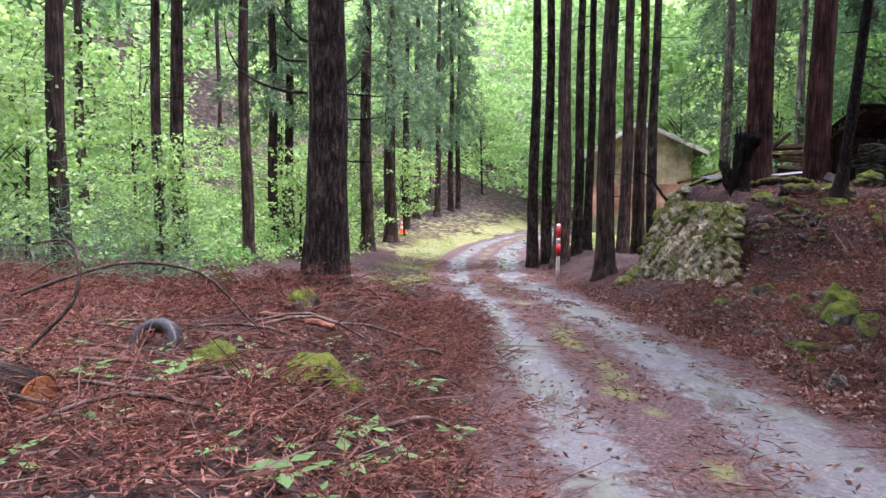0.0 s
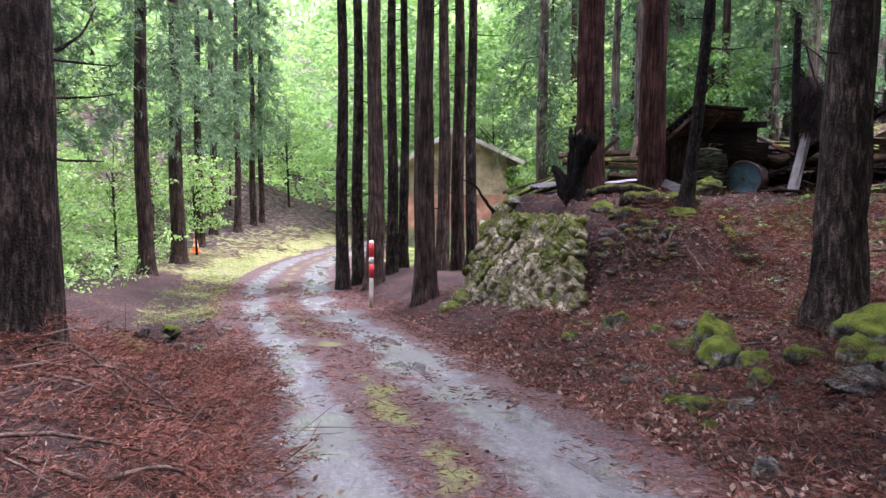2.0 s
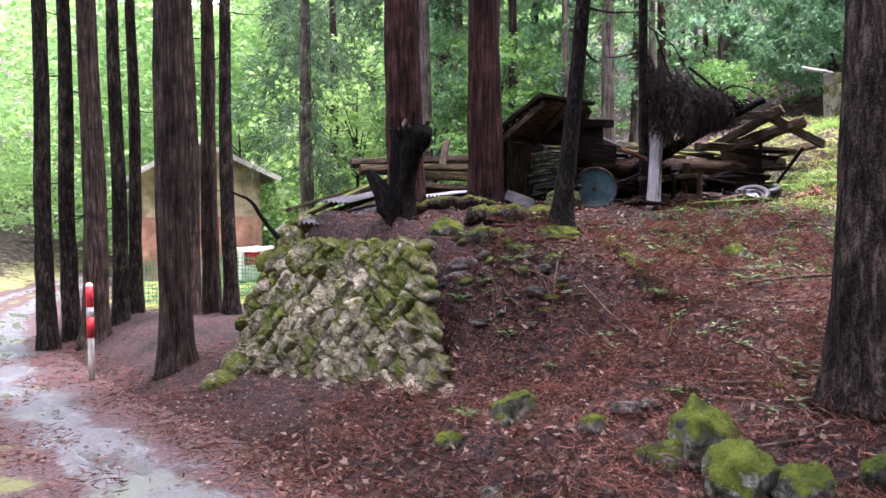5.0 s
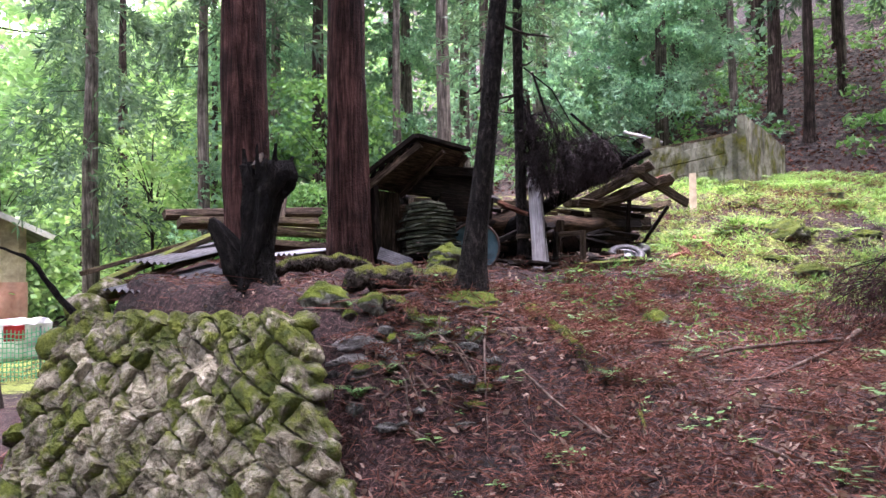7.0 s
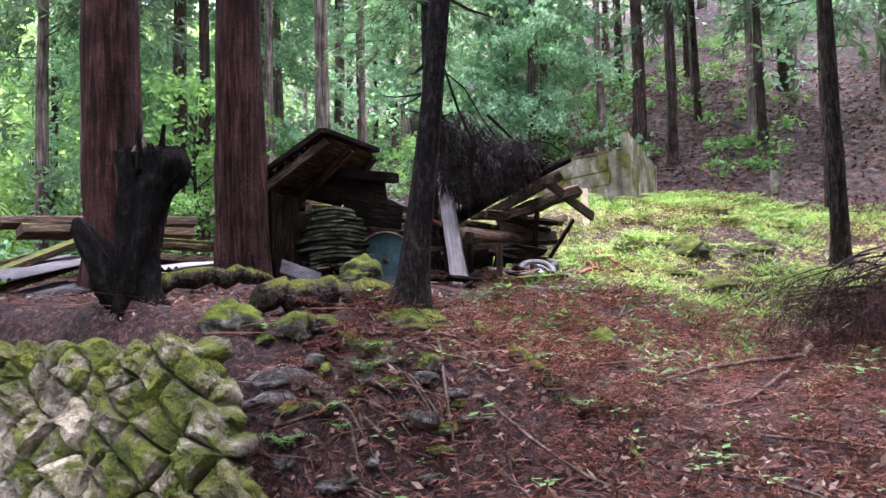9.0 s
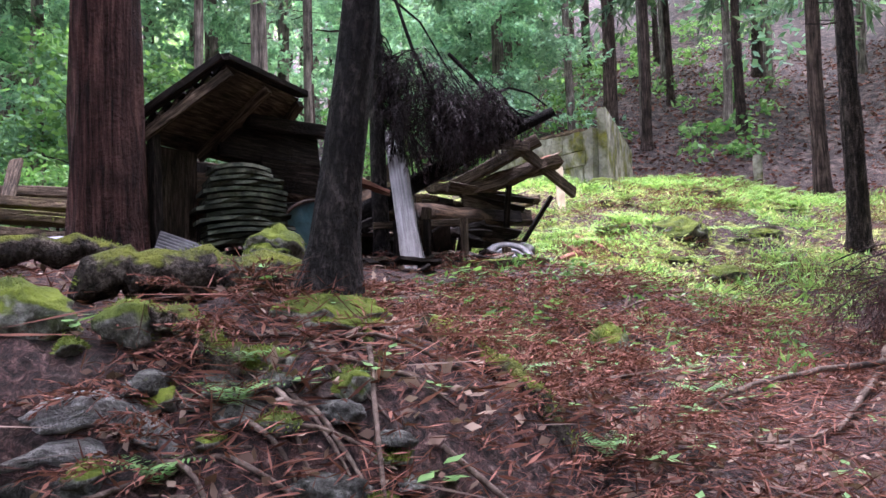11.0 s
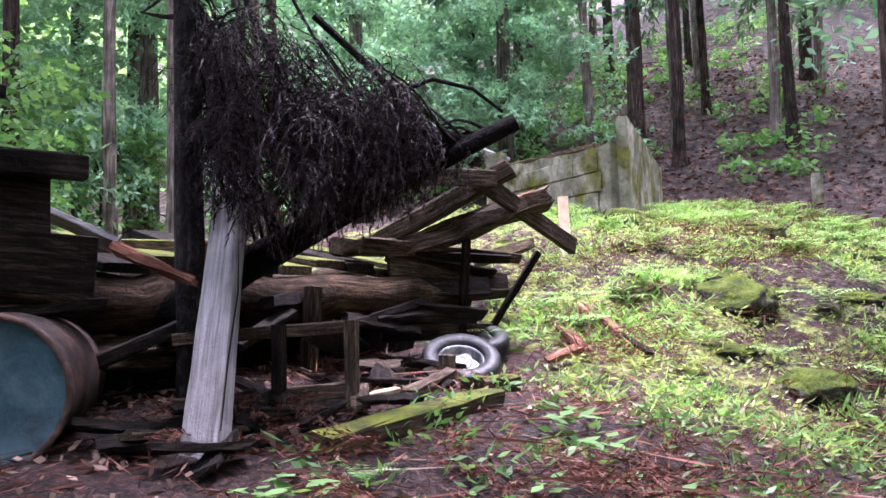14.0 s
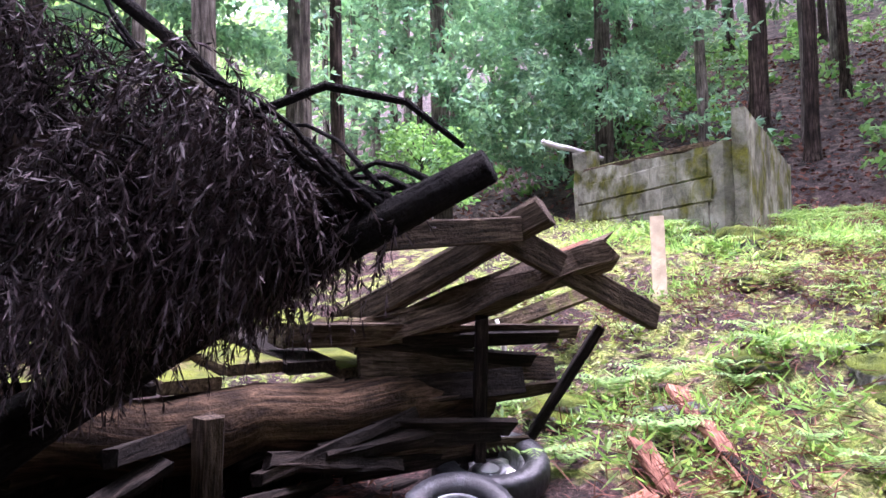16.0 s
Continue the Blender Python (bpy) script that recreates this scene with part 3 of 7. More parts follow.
def sapling_proto(seed, material, high, spread_by, clumps, per, size):
    rng = random.Random(seed)
    trunk_pts = [(0, 0, -0.1), (0.04, 0.02, high * 0.3), (0.1, -0.03, high * 0.6), (0.06, 0.05, high * 0.95)]
    stem = mesh_of("trunk", *tube(trunk_pts, [0.05, 0.04, 0.028, 0.01], 6, 0, seed), BARK_DARK, True)
    limbs = []
    centres = []
    for k in range(clumps):
        h = high * rng.uniform(0.22, 1.0)
        a = rng.uniform(0, 6.3)
        r = spread_by * rng.uniform(0.3, 1.0) * (1.15 - 0.5 * h / high)
        q = (math.cos(a) * r, math.sin(a) * r, h + rng.uniform(-0.1, 0.25))
        centres.append((*q, spread_by * rng.uniform(0.22, 0.42)))
        if k % 3 == 0:
            limbs.append(mesh_of("limb", *tube(bent((0.05, 0, h * 0.75), q, 0.06, 4, rng, 0.02), [0.016, 0.013, 0.01, 0.007, 0.004], 4, 0, k), BARK_DARK, True))
    return stem, limbs, leaf_cloud("crown", centres, per, size, material, seed=seed)


SAPLINGS = [sapling_proto(40 + k, m, h, s, c, 34, z) for k, (m, h, s, c, z) in enumerate(((MAPLE, 3.4, 1.5, 60, 0.13), (MAPLE, 4.5, 1.9, 70, 0.15), (SHRUB, 2.2, 1.2, 60, 0.12), (SHRUB, 3.6, 1.6, 70, 0.14)))]


def sapling(x, y, k, scale, label, name="young_maple"):
    t = thing(name, x, y, gz(x, y), label, "young tree" if k < 2 else "shrub", "undergrowth", turn=(x * 57 + y * 31) % 360)
    t.scale = (scale,) * 3
    part("trunk", SAPLINGS[k][0], None, t)
    for limb in SAPLINGS[k][1]:
        part("limb", limb, None, t)
    part("crown", SAPLINGS[k][2], None, t)
    return t


for x, y, k, s in ((-8.2, 15.0, 0, 1.1), (-7.4, 12.6, 0, 0.9), (-9.8, 17.5, 1, 1.1), (-6.0, 16.3, 0, 0.8), (-11.5, 20.0, 1, 1.2), (-8.6, 21.5, 0, 1.1), (-4.2, 22.5, 0, 0.9), (-3.6, 27.0, 1, 0.9), (-5.8, 28.0, 1, 1.1), (-1.6, 31.5, 0, 1.0),
                   (-3.4, 34.5, 1, 1.1), (-0.8, 45.0, 1, 1.3), (2.4, 47.5, 1, 1.5), (-3.0, 41.0, 1, 1.3), (-7.0, 33.0, 1, 1.4), (-10.5, 27.0, 1, 1.3)):
    sapling(x, y, k, s, "young maple with bright spring leaves")
for x, y, k, s in ((-8.4, 9.6, 3, 0.8), (11.8, 20.4, 3, 1.0), (10.6, 19.8, 2, 0.7), (12.6, 24.5, 3, 1.2), (15.0, 22.0, 2, 1.0), (18.5, 19.5, 2, 0.8), (12.4, 28.5, 1, 1.4), (14.5, 30.0, 1, 1.5), (13.0, 34.0, 1, 1.6), (16.5, 27.0, 1, 1.3), (12.0, 39.0, 1, 1.6)):
    sapling(x, y, k, s, "leafy green shrub in the undergrowth", "shrub")


def woods(name, n, xr, yr, zr, radius, per, size, material, seed, label):
    rng = np.random.default_rng(seed)
    x, y = rng.uniform(*xr, n), rng.uniform(*yr, n)
    z = lay(x, y) + rng.uniform(*zr, n)
    part_mesh = leaf_cloud(name, np.stack((x, y, z, rng.uniform(0.5, 1.0, n) * radius), axis=1), per, size, material, 0.5, seed=seed)
    tagged(new(name, part_mesh), label, "foliage", kind="stuff")


woods("hillside_shade", 520, (-40, -10.5), (15, 66), (0.3, 11), 2.2, 60, 0.34, SHRUB, 69, "darker green leaves of the hillside wood")
woods("verge_undergrowth", 190, (-6.5, -2.6), (19, 44), (0.0, 0.5), 0.6, 40, 0.12, MAPLE, 70, "low bright undergrowth beyond the verge")
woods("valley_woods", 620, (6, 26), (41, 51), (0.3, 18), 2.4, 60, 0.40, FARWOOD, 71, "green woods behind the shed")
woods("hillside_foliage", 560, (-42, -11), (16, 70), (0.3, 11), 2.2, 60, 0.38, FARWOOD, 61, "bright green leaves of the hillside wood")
woods("left_undergrowth", 420, (-17, -5.0), (15, 40), (0.0, 1.1), 0.8, 46, 0.14, MAPLE, 66, "bright green undergrowth between the cedars")
woods("left_scrub", 330, (-17, -4.4), (14.5, 40), (0.0, 0.7), 0.7, 40, 0.13, SHRUB, 67, "darker green scrub on the slope across the lane")
woods("far_woods", 1300, (-14, 34), (50, 84), (0.3, 16), 2.8, 60, 0.50, FARWOOD, 62, "green far woods across the valley, haze put into the leaf colour")
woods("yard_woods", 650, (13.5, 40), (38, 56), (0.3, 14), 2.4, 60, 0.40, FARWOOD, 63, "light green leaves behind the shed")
woods("slope_foliage", 760, (26, 54), (-4, 34), (2.6, 9), 2.0, 60, 0.32, HINOKI, 64, "dark green conifer foliage on the slope")
# Leaf mass out of view, added as a screen against low sky light.
woods("wood_behind", 520, (-26, 34), (-34, -13), (0.2, 13), 2.4, 50, 0.45, SHRUB, 68, "unseen dark leaves added behind the start to block low sky light")
woods("slope_scrub", 260, (24, 40), (12, 34), (0.1, 0.7), 0.7, 50, 0.20, SHRUB, 65, "low green scrub on the slope")


# ---- materials of the things ----
STONE = surface("mossy_wall_stone", ((0.3, (0.060, 0.052, 0.036)), (0.5, (0.21, 0.185, 0.135)), (0.72, (0.46, 0.42, 0.33))), 9, bump=1.0, moss=0.72, moss_scale=5.5, moss_colour=(0.115, 0.145, 0.034), vary=0.3, up=False)
PALESTONE = surface("pale_wall_stone", ((0.3, (0.11, 0.095, 0.060)), (0.5, (0.31, 0.275, 0.190)), (0.72, (0.52, 0.475, 0.36))), 8, bump=1.0, moss=0.58, moss_scale=5.0, moss_colour=(0.13, 0.155, 0.04), vary=0.3, up=False)
ROCK = surface("mossy_rock", ((0.3, (0.030, 0.030, 0.024)), (0.5, (0.10, 0.10, 0.082)), (0.72, (0.26, 0.26, 0.22))), 14, bump=0.9, moss=0.86, moss_scale=4.0, moss_colour=(0.070, 0.098, 0.016))
BARE_ROCK = surface("bare_grey_rock", ((0.3, (0.022, 0.022, 0.018)), (0.5, (0.075, 0.075, 0.066)), (0.72, (0.20, 0.20, 0.18))), 16, bump=1.0, moss=0.36, moss_scale=5.0, moss_colour=(0.055, 0.07, 0.018))
EARTH = surface("packed_earth", ((0.3, (0.005, 0.0045, 0.0035)), (0.6, (0.022, 0.019, 0.014)), (0.8, (0.07, 0.06, 0.045))), 14, bump=0.8, moss=0.3, up=False)
OLDWOOD = surface("old_brown_timber", ((0.3, (0.012, 0.009, 0.006)), (0.5, (0.048, 0.034, 0.023)), (0.72, (0.13, 0.097, 0.068))), 8, (7, 7, 0.7), bump=0.7)
# Dark old timber; its near-black tones also carry the ruin's inner shade.
DARKWOOD = surface("shade_dark_timber", ((0.3, (0.003, 0.0025, 0.002)), (0.55, (0.013, 0.010, 0.008)), (0.8, (0.045, 0.033, 0.027))), 8, (7, 7, 0.7), bump=0.6, rough=0.92)
GREYWOOD = surface("weathered_grey_timber", ((0.28, (0.10, 0.094, 0.092)), (0.5, (0.205, 0.195, 0.195)), (0.74, (0.30, 0.29, 0.29))), 5, (9, 9, 0.35), bump=0.5, rough=0.7, vary=0.1)
MOSSWOOD = surface("moss_covered_timber", ((0.3, (0.02, 0.015, 0.009)), (0.55, (0.085, 0.06, 0.038)), (0.75, (0.17, 0.13, 0.085))), 8, (6, 6, 0.9), bump=0.7, moss=0.58, moss_scale=5.0, moss_colour=(0.085, 0.108, 0.022))
MOSSLOG = surface("mossy_log_bark", ((0.3, (0.010, 0.008, 0.006)), (0.5, (0.050, 0.040, 0.031)), (0.72, (0.16, 0.135, 0.11))), 22, bump=1.0, moss=0.62, moss_scale=7, moss_colour=(0.095, 0.115, 0.022))
BLEACHED = surface("bleached_root_wood", ((0.3, (0.055, 0.052, 0.046)), (0.5, (0.20, 0.195, 0.18)), (0.72, (0.38, 0.37, 0.34))), 9, (3.0, 3.0, 0.7), bump=1.0, moss=0.30, moss_scale=6.0, moss_colour=(0.06, 0.07, 0.03))
CHARRED = surface("black_rotten_wood", ((0.3, (0.002, 0.0018, 0.0016)), (0.55, (0.008, 0.007, 0.006)), (0.8, (0.035, 0.029, 0.025))), 10, (3, 3, 0.6), bump=1.0, rough=0.95, moss=0.10)
PEELED = surface("peeled_brown_beam", ((0.3, (0.010, 0.006, 0.004)), (0.5, (0.030, 0.019, 0.011)), (0.72, (0.085, 0.054, 0.032))), 7, (5, 5, 0.6), bump=0.7, rough=0.95, moss=0.22, moss_scale=4.0)
REDWOOD = surface("broken_red_wood", ((0.3, (0.09, 0.035, 0.022)), (0.55, (0.25, 0.115, 0.075)), (0.8, (0.40, 0.24, 0.17))), 8, (7, 7, 0.7), bump=0.5)
CUTWOOD = surface("sawn_log_end", ((0.3, (0.12, 0.045, 0.018)), (0.6, (0.26, 0.105, 0.040)), (0.8, (0.36, 0.18, 0.08))), 12, bump=0.3)
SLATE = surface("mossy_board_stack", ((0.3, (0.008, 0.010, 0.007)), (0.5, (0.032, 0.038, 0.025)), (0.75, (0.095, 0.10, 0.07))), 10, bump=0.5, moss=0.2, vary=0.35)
CONCRETE = surface("mossy_concrete", ((0.3, (0.13, 0.125, 0.095)), (0.5, (0.27, 0.26, 0.20)), (0.75, (0.42, 0.40, 0.33))), 4, bump=0.5, moss=0.60, moss_scale=2.2, moss_colour=(0.11, 0.115, 0.03), up=False)
DRUMBLUE = surface("faded_blue_drum_paint", ((0.3, (0.012, 0.036, 0.044)), (0.55, (0.028, 0.078, 0.092)), (0.8, (0.07, 0.115, 0.115))), 6, bump=0.2, rough=0.55)
RUST = surface("dark_rust", ((0.3, (0.018, 0.011, 0.009)), (0.55, (0.060, 0.034, 0.025)), (0.8, (0.13, 0.08, 0.06))), 12, bump=0.5, rough=0.7)
RUBBER = surface("old_tyre_rubber", ((0.3, (0.012, 0.013, 0.014)), (0.55, (0.035, 0.037, 0.041)), (0.8, (0.10, 0.105, 0.115))), 9, bump=0.3, rough=0.45)
STEELRIM = surface("worn_steel_rim", ((0.3, (0.05, 0.05, 0.052)), (0.5, (0.14, 0.145, 0.15)), (0.7, (0.32, 0.33, 0.34))), 9, bump=0.2, rough=0.4, metal=0.3)
SHEET = surface("pale_corrugated_sheet", ((0.3, (0.24, 0.24, 0.27)), (0.6, (0.45, 0.45, 0.50)), (0.8, (0.60, 0.60, 0.64))), 3, bump=0.2, rough=0.5)
DARKSHEET = surface("dark_corrugated_sheet", ((0.3, (0.02, 0.02, 0.022)), (0.6, (0.07, 0.07, 0.075)), (0.8, (0.16, 0.16, 0.17))), 3, bump=0.2, rough=0.5, moss=0.15)
ORANGE = surface("orange_plastic", ((0.3, (0.70, 0.10, 0.020)), (0.7, (0.85, 0.16, 0.04))), 3, bump=0.05, rough=0.45, vary=0.02)
RED = surface("red_reflective_band", ((0.3, (0.42, 0.018, 0.020)), (0.7, (0.60, 0.040, 0.040))), 3, bump=0.05, rough=0.4, vary=0.02)
WHITE = surface("white_painted_post", ((0.3, (0.50, 0.48, 0.42)), (0.7, (0.74, 0.72, 0.66))), 4, bump=0.05, rough=0.5, vary=0.02)
TANWALL = surface("tan_board_wall", ((0.3, (0.32, 0.26, 0.17)), (0.6, (0.48, 0.40, 0.27)), (0.8, (0.58, 0.50, 0.36))), 3.0, bump=0.2, vary=0.06)
PINKWALL = surface("pinkish_lower_wall", ((0.3, (0.46, 0.22, 0.16)), (0.6, (0.60, 0.33, 0.25)), (0.8, (0.68, 0.44, 0.35))), 2.0, bump=0.2, vary=0.06)
ROOFING = surface("grey_roofing", ((0.3, (0.11, 0.115, 0.12)), (0.6, (0.22, 0.225, 0.23)), (0.8, (0.33, 0.33, 0.33))), 2.0, bump=0.2)
NET = leafy("green_netting", (0.05, 0.30, 0.22), (0.10, 0.42, 0.32), 0.6, 0.5)
PLASTERBAG = surface("white_sheeting", ((0.3, (0.55, 0.54, 0.54)), (0.7, (0.75, 0.74, 0.74))), 4, bump=0.3)


# ---- shapes ----
def beam(p, q, w, h, seed=0, twist=0.0, worn=0.10, rings=7, taper=1.0):
    """A squared timber from p to q with chamfered, slightly worn edges; its own frame is the world's."""
    p, q = Vector(p), Vector(q)
    d = (q - p).normalized()
    side = d.cross(Vector((0, 0, 1)) if abs(d.z) < 0.97 else Vector((0, 1, 0))).normalized()
    up = side.cross(d)
    a = radians(twist)
    side, up = side * math.cos(a) + up * math.sin(a), up * math.cos(a) - side * math.sin(a)
    c = min(w, h) * 0.12
    section = ((-w / 2, -h / 2 + c), (-w / 2 + c, -h / 2), (w / 2 - c, -h / 2), (w / 2, -h / 2 + c), (w / 2, h / 2 - c), (w / 2 - c, h / 2), (-w / 2 + c, h / 2), (-w / 2, h / 2 - c))
    rng = random.Random(seed)
    verts, faces = Corners(), []
    verts.grain = []
    seat = rng.uniform(0, 40)
    for i in range(rings):
        f = i / (rings - 1)
        s = 1 + (taper - 1) * f
        for u, v in section:
            j = worn * min(w, h) * 0.5
            verts.append(tuple(p.lerp(q, f) + side * (u * s + rng.uniform(-j, j)) + up * (v * s + rng.uniform(-j, j)) + d * (rng.uniform(-j, j) * (2.0 if i in (0, rings - 1) else 0.3))))
            verts.grain.append((u + seat, v, f * (q - p).length))
    n = len(section)
    for i in range(rings - 1):
        for k in range(n):
            a, b = i * n + k, i * n + (k + 1) % n
            faces.append((a, b, b + n, a + n))
    faces += [tuple(range(n))[::-1], tuple(range((rings - 1) * n, rings * n))]
    return verts, faces


def shift(geometry, origin):
    o = Vector(origin)
    moved = Corners(tuple(Vector(v) - o) for v in geometry[0])
    moved.grain = geometry[0].grain
    return moved, geometry[1]


def timber(name, p, q, w, h, material, label, category="timber", seed=1, twist=0.0, worn=0.10, group="", taper=1.0):
    """A loose beam or board as a thing of its own, its origin at p."""
    ob = new(name, mesh_of(name, *shift(beam(p, q, w, h, seed, twist, worn, taper=taper), p), material))
    ob.location = p
    if material is MOSSWOOD:
        MOSSED.append(ob)
    return tagged(ob, label, category, group)


def wander(points, radii, seed, times=4, amount=0.35):
    """A smooth, slightly crooked line through the points, with its radii."""
    rng = random.Random(seed)
    pts = [Vector(p) for p in points]
    out, rr = [], []
    for i in range(len(pts) - 1):
        p0, p1, p2, p3 = pts[max(i - 1, 0)], pts[i], pts[i + 1], pts[min(i + 2, len(pts) - 1)]
        for k in range(times):
            f = k / times
            c = 0.5 * (2 * p1 + (p2 - p0) * f + (2 * p0 - 5 * p1 + 4 * p2 - p3) * f * f + (3 * p1 - p0 - 3 * p2 + p3) * f ** 3)
            r = radii[i] + (radii[i + 1] - radii[i]) * f
            j = r * amount
            out.append(c + Vector((rng.uniform(-j, j), rng.uniform(-j, j), rng.uniform(-j, j))))
            rr.append(r * rng.uniform(0.85, 1.15))
    return out + [pts[-1]], rr + [radii[-1]]


def branch(name, points, radii, material, label, category="branch", seed=1, segments=8, rough=0.15, group=""):
    points, radii = wander(points, radii, seed)
    ob = new(name, mesh_of(name, *shift(tube(points, radii, segments, rough, seed), points[0]), material, True))
    ob.location = points[0]
    if material is MOSSLOG:
        MOSSED.append(ob)
    return tagged(ob, label, category, group)


def lump(seed, subdivisions=2, squash=(1, 1, 1), rough=0.35, facets=0.5):
    """A boulder: a sphere broken into uneven planes."""
    bm = bmesh.new()
    bmesh.ops.create_icosphere(bm, subdivisions=subdivisions, radius=1)
    rng = random.Random(seed)
    cuts = [(Vector((rng.gauss(0, 1), rng.gauss(0, 1), rng.gauss(0, 1))).normalized(), rng.uniform(0.55, 0.9)) for _ in range(7)]
    for v in bm.verts:
        p = v.co.copy()
        for d, r in cuts:
            over = p.dot(d) - r
            if over > 0:
                p -= d * over * facets * 1.6
        w = v.co + Vector((seed, 0, 0))
        p *= 1 + rough * 0.5 * noise.noise(w * 2.1) + 0.10 * noise.noise(w * 4.7) + 0.06 * noise.noise(w * 10.3)
        v.co = Vector((p.x * squash[0], p.y * squash[1], p.z * squash[2]))
    me = bpy.data.meshes.new("lump")
    bm.to_mesh(me)
    bm.free()
    me.polygons.foreach_set("use_smooth", [True] * len(me.polygons))
    return me


def rock(x, y, size, material=None, seed=1, squash=(1, 1, 0.75), sink=0.42, label="", z=None, name="rock", turn=0):
    me = lump(seed, 4 if size > 0.16 else 3, squash, 0.45, 0.6)
    me.materials.append(material or ROCK)
    ob = new(name, me)
    z = gz(x, y) + size * squash[2] * (1 - 2 * sink) if z is None else z
    ob.matrix_basis = pose(x, y, z, 0, 0, turn) @ Matrix.Diagonal((size, size, size, 1))
    if (material or ROCK) is ROCK:
        ob.scale = (size,) * 3
        mossy(ob, int(500 + 4500 * size), 0.016, -0.2, -0.2)
    return tagged(ob, label or "rounded rock covered in green moss", "rock", "rocks on the bank")


def lathe(profile, segments=24):
    """A turned shape round z from (radius, height) pairs."""
    verts, faces = [], []
    for r, z in profile:
        for k in range(segments):
            a = 2 * math.pi * k / segments
            verts.append((r * math.cos(a), r * math.sin(a), z))
    for i in range(len(profile) - 1):
        for k in range(segments):
            a, b = i * segments + k, i * segments + (k + 1) % segments
            faces.append((a, b, b + segments, a + segments))
    return verts, faces


def corrugated(length, width, waves, depth=0.015, thick=0.004, nx=10, bend=0.0):
    verts, faces = [], []
    ny = waves * 6
    for layer in (0, 1):
        for i in range(nx + 1):
            for j in range(ny + 1):
                u, v = i / nx, j / ny
                verts.append(((u - 0.5) * length, (v - 0.5) * width, depth * math.sin(v * waves * 2 * math.pi) + bend * math.sin(u * math.pi) - layer * thick))
    n = (nx + 1) * (ny + 1)
    for i in range(nx):
        for j in range(ny):
            a = i * (ny + 1) + j
            faces.append((a, a + ny + 1, a + ny + 2, a + 1))
            faces.append((n + a, n + a + 1, n + a + ny + 2, n + a + ny + 1))
    return verts, faces


MOSSED = []
for pts in (((-1.81, 10.20, 2.65), (-2.09, 10.12, 2.66), (-2.40, 10.05, 2.76), (-2.64, 9.98, 2.94), (-2.76, 9.91, 3.22), (-2.77, 9.84, 3.56)),
            ((-1.83, 10.35, 3.08), (-2.08, 10.26, 3.08), (-2.26, 10.18, 3.21), (-2.37, 10.12, 3.53)),
            ((-1.81, 10.47, 3.35), (-1.93, 10.38, 3.39), (-2.08, 10.31, 3.54), (-2.19, 10.23, 3.75)),
            ((-1.39, 10.60, 2.80), (-1.19, 10.70, 2.96), (-1.06, 10.83, 3.27))):
    limb, radii = wander(pts, [0.022 - 0.016 * i / (len(pts) - 1) for i in range(len(pts))], len(pts), 3, 0.3)
    part("dead_branch", mesh_of("dead_branch", *shift(tube(limb, radii, 6), lane_cedar.location), BARK_DARK, True), None, lane_cedar, "curved bare dead branch")


# ---- roadside: marker post, cone, shed and net fence ----
post = thing("marker_post", 2.68, 17.7, gz(2.68, 17.7) - 0.05, "white roadside marker post with red bands", "marker post")
part("pole", mesh_of("pole", *lathe(((0.001, 0), (0.042, 0), (0.042, 0.68), (0.038, 0.69))), WHITE, True), None, post)
part("red_band", mesh_of("red_band", *lathe(((0.038, 0.68), (0.050, 0.68), (0.050, 0.96), (0.038, 0.96))), RED, True), None, post, "red reflective band")
part("white_band", mesh_of("white_band", *lathe(((0.038, 0.96), (0.048, 0.962), (0.048, 1.10), (0.038, 1.10))), WHITE, True), None, post)
part("red_band", mesh_of("red_band", *lathe(((0.038, 1.10), (0.050, 1.10), (0.050, 1.38), (0.038, 1.38))), RED, True), None, post, "red reflective band")
part("cap", mesh_of("cap", *lathe(((0.046, 1.378), (0.046, 1.40), (0.034, 1.425), (0.001, 1.43))), WHITE, True), None, post)

cone = thing("traffic_cone", -1.75, 33.0, gz(-1.75, 33.0), "orange traffic cone with white bands on the grass verge", "traffic cone")
part("base", mesh_of("base", *beam((-0.19, 0, 0.02), (0.19, 0, 0.02), 0.38, 0.04, 3, worn=0.02), ORANGE), None, cone)
part("body", mesh_of("body", *lathe(((0.14, 0.04), (0.13, 0.06), (0.028, 0.70), (0.001, 0.71))), ORANGE, True), None, cone)
part("white_band", mesh_of("white_band", *lathe(((0.1065, 0.22), (0.1075, 0.225), (0.091, 0.33), (0.090, 0.33))), WHITE, True), None, cone, "white reflective band")
part("white_band", mesh_of("white_band", *lathe(((0.0745, 0.42), (0.0755, 0.425), (0.060, 0.52), (0.059, 0.52))), WHITE, True), None, cone, "white reflective band")


def box_faces(x0, x1, y0, y1, z0, z1):
    v = [(x, y, z) for x in (x0, x1) for y in (y0, y1) for z in (z0, z1)]
    return v, [(0, 1, 3, 2), (4, 6, 7, 5), (0, 4, 5, 1), (2, 3, 7, 6), (0, 2, 6, 4), (1, 5, 7, 3)]


HX, HY = 8.45, 33.0
HZ = gz(HX, HY)
shed = thing("shed", HX, HY, HZ, "two-storey shed with tan boards and a grey gable roof", "shed", turn=-12)
eave, ridge = 3.75, 4.75
shell = [(-2.1, 0, -0.4), (2.1, 0, -0.4), (2.1, 0, eave), (-0.1, 0, ridge), (-2.1, 0, eave - 0.35)]
back = [(x, 7.0, z) for x, _, z in shell]
part("wall", mesh_of("wall", shell + back, [(0, 1, 2, 3, 4), (5, 9, 8, 7, 6), (0, 5, 6, 1), (1, 6, 7, 2), (0, 4, 9, 5)], TANWALL), None, shed)
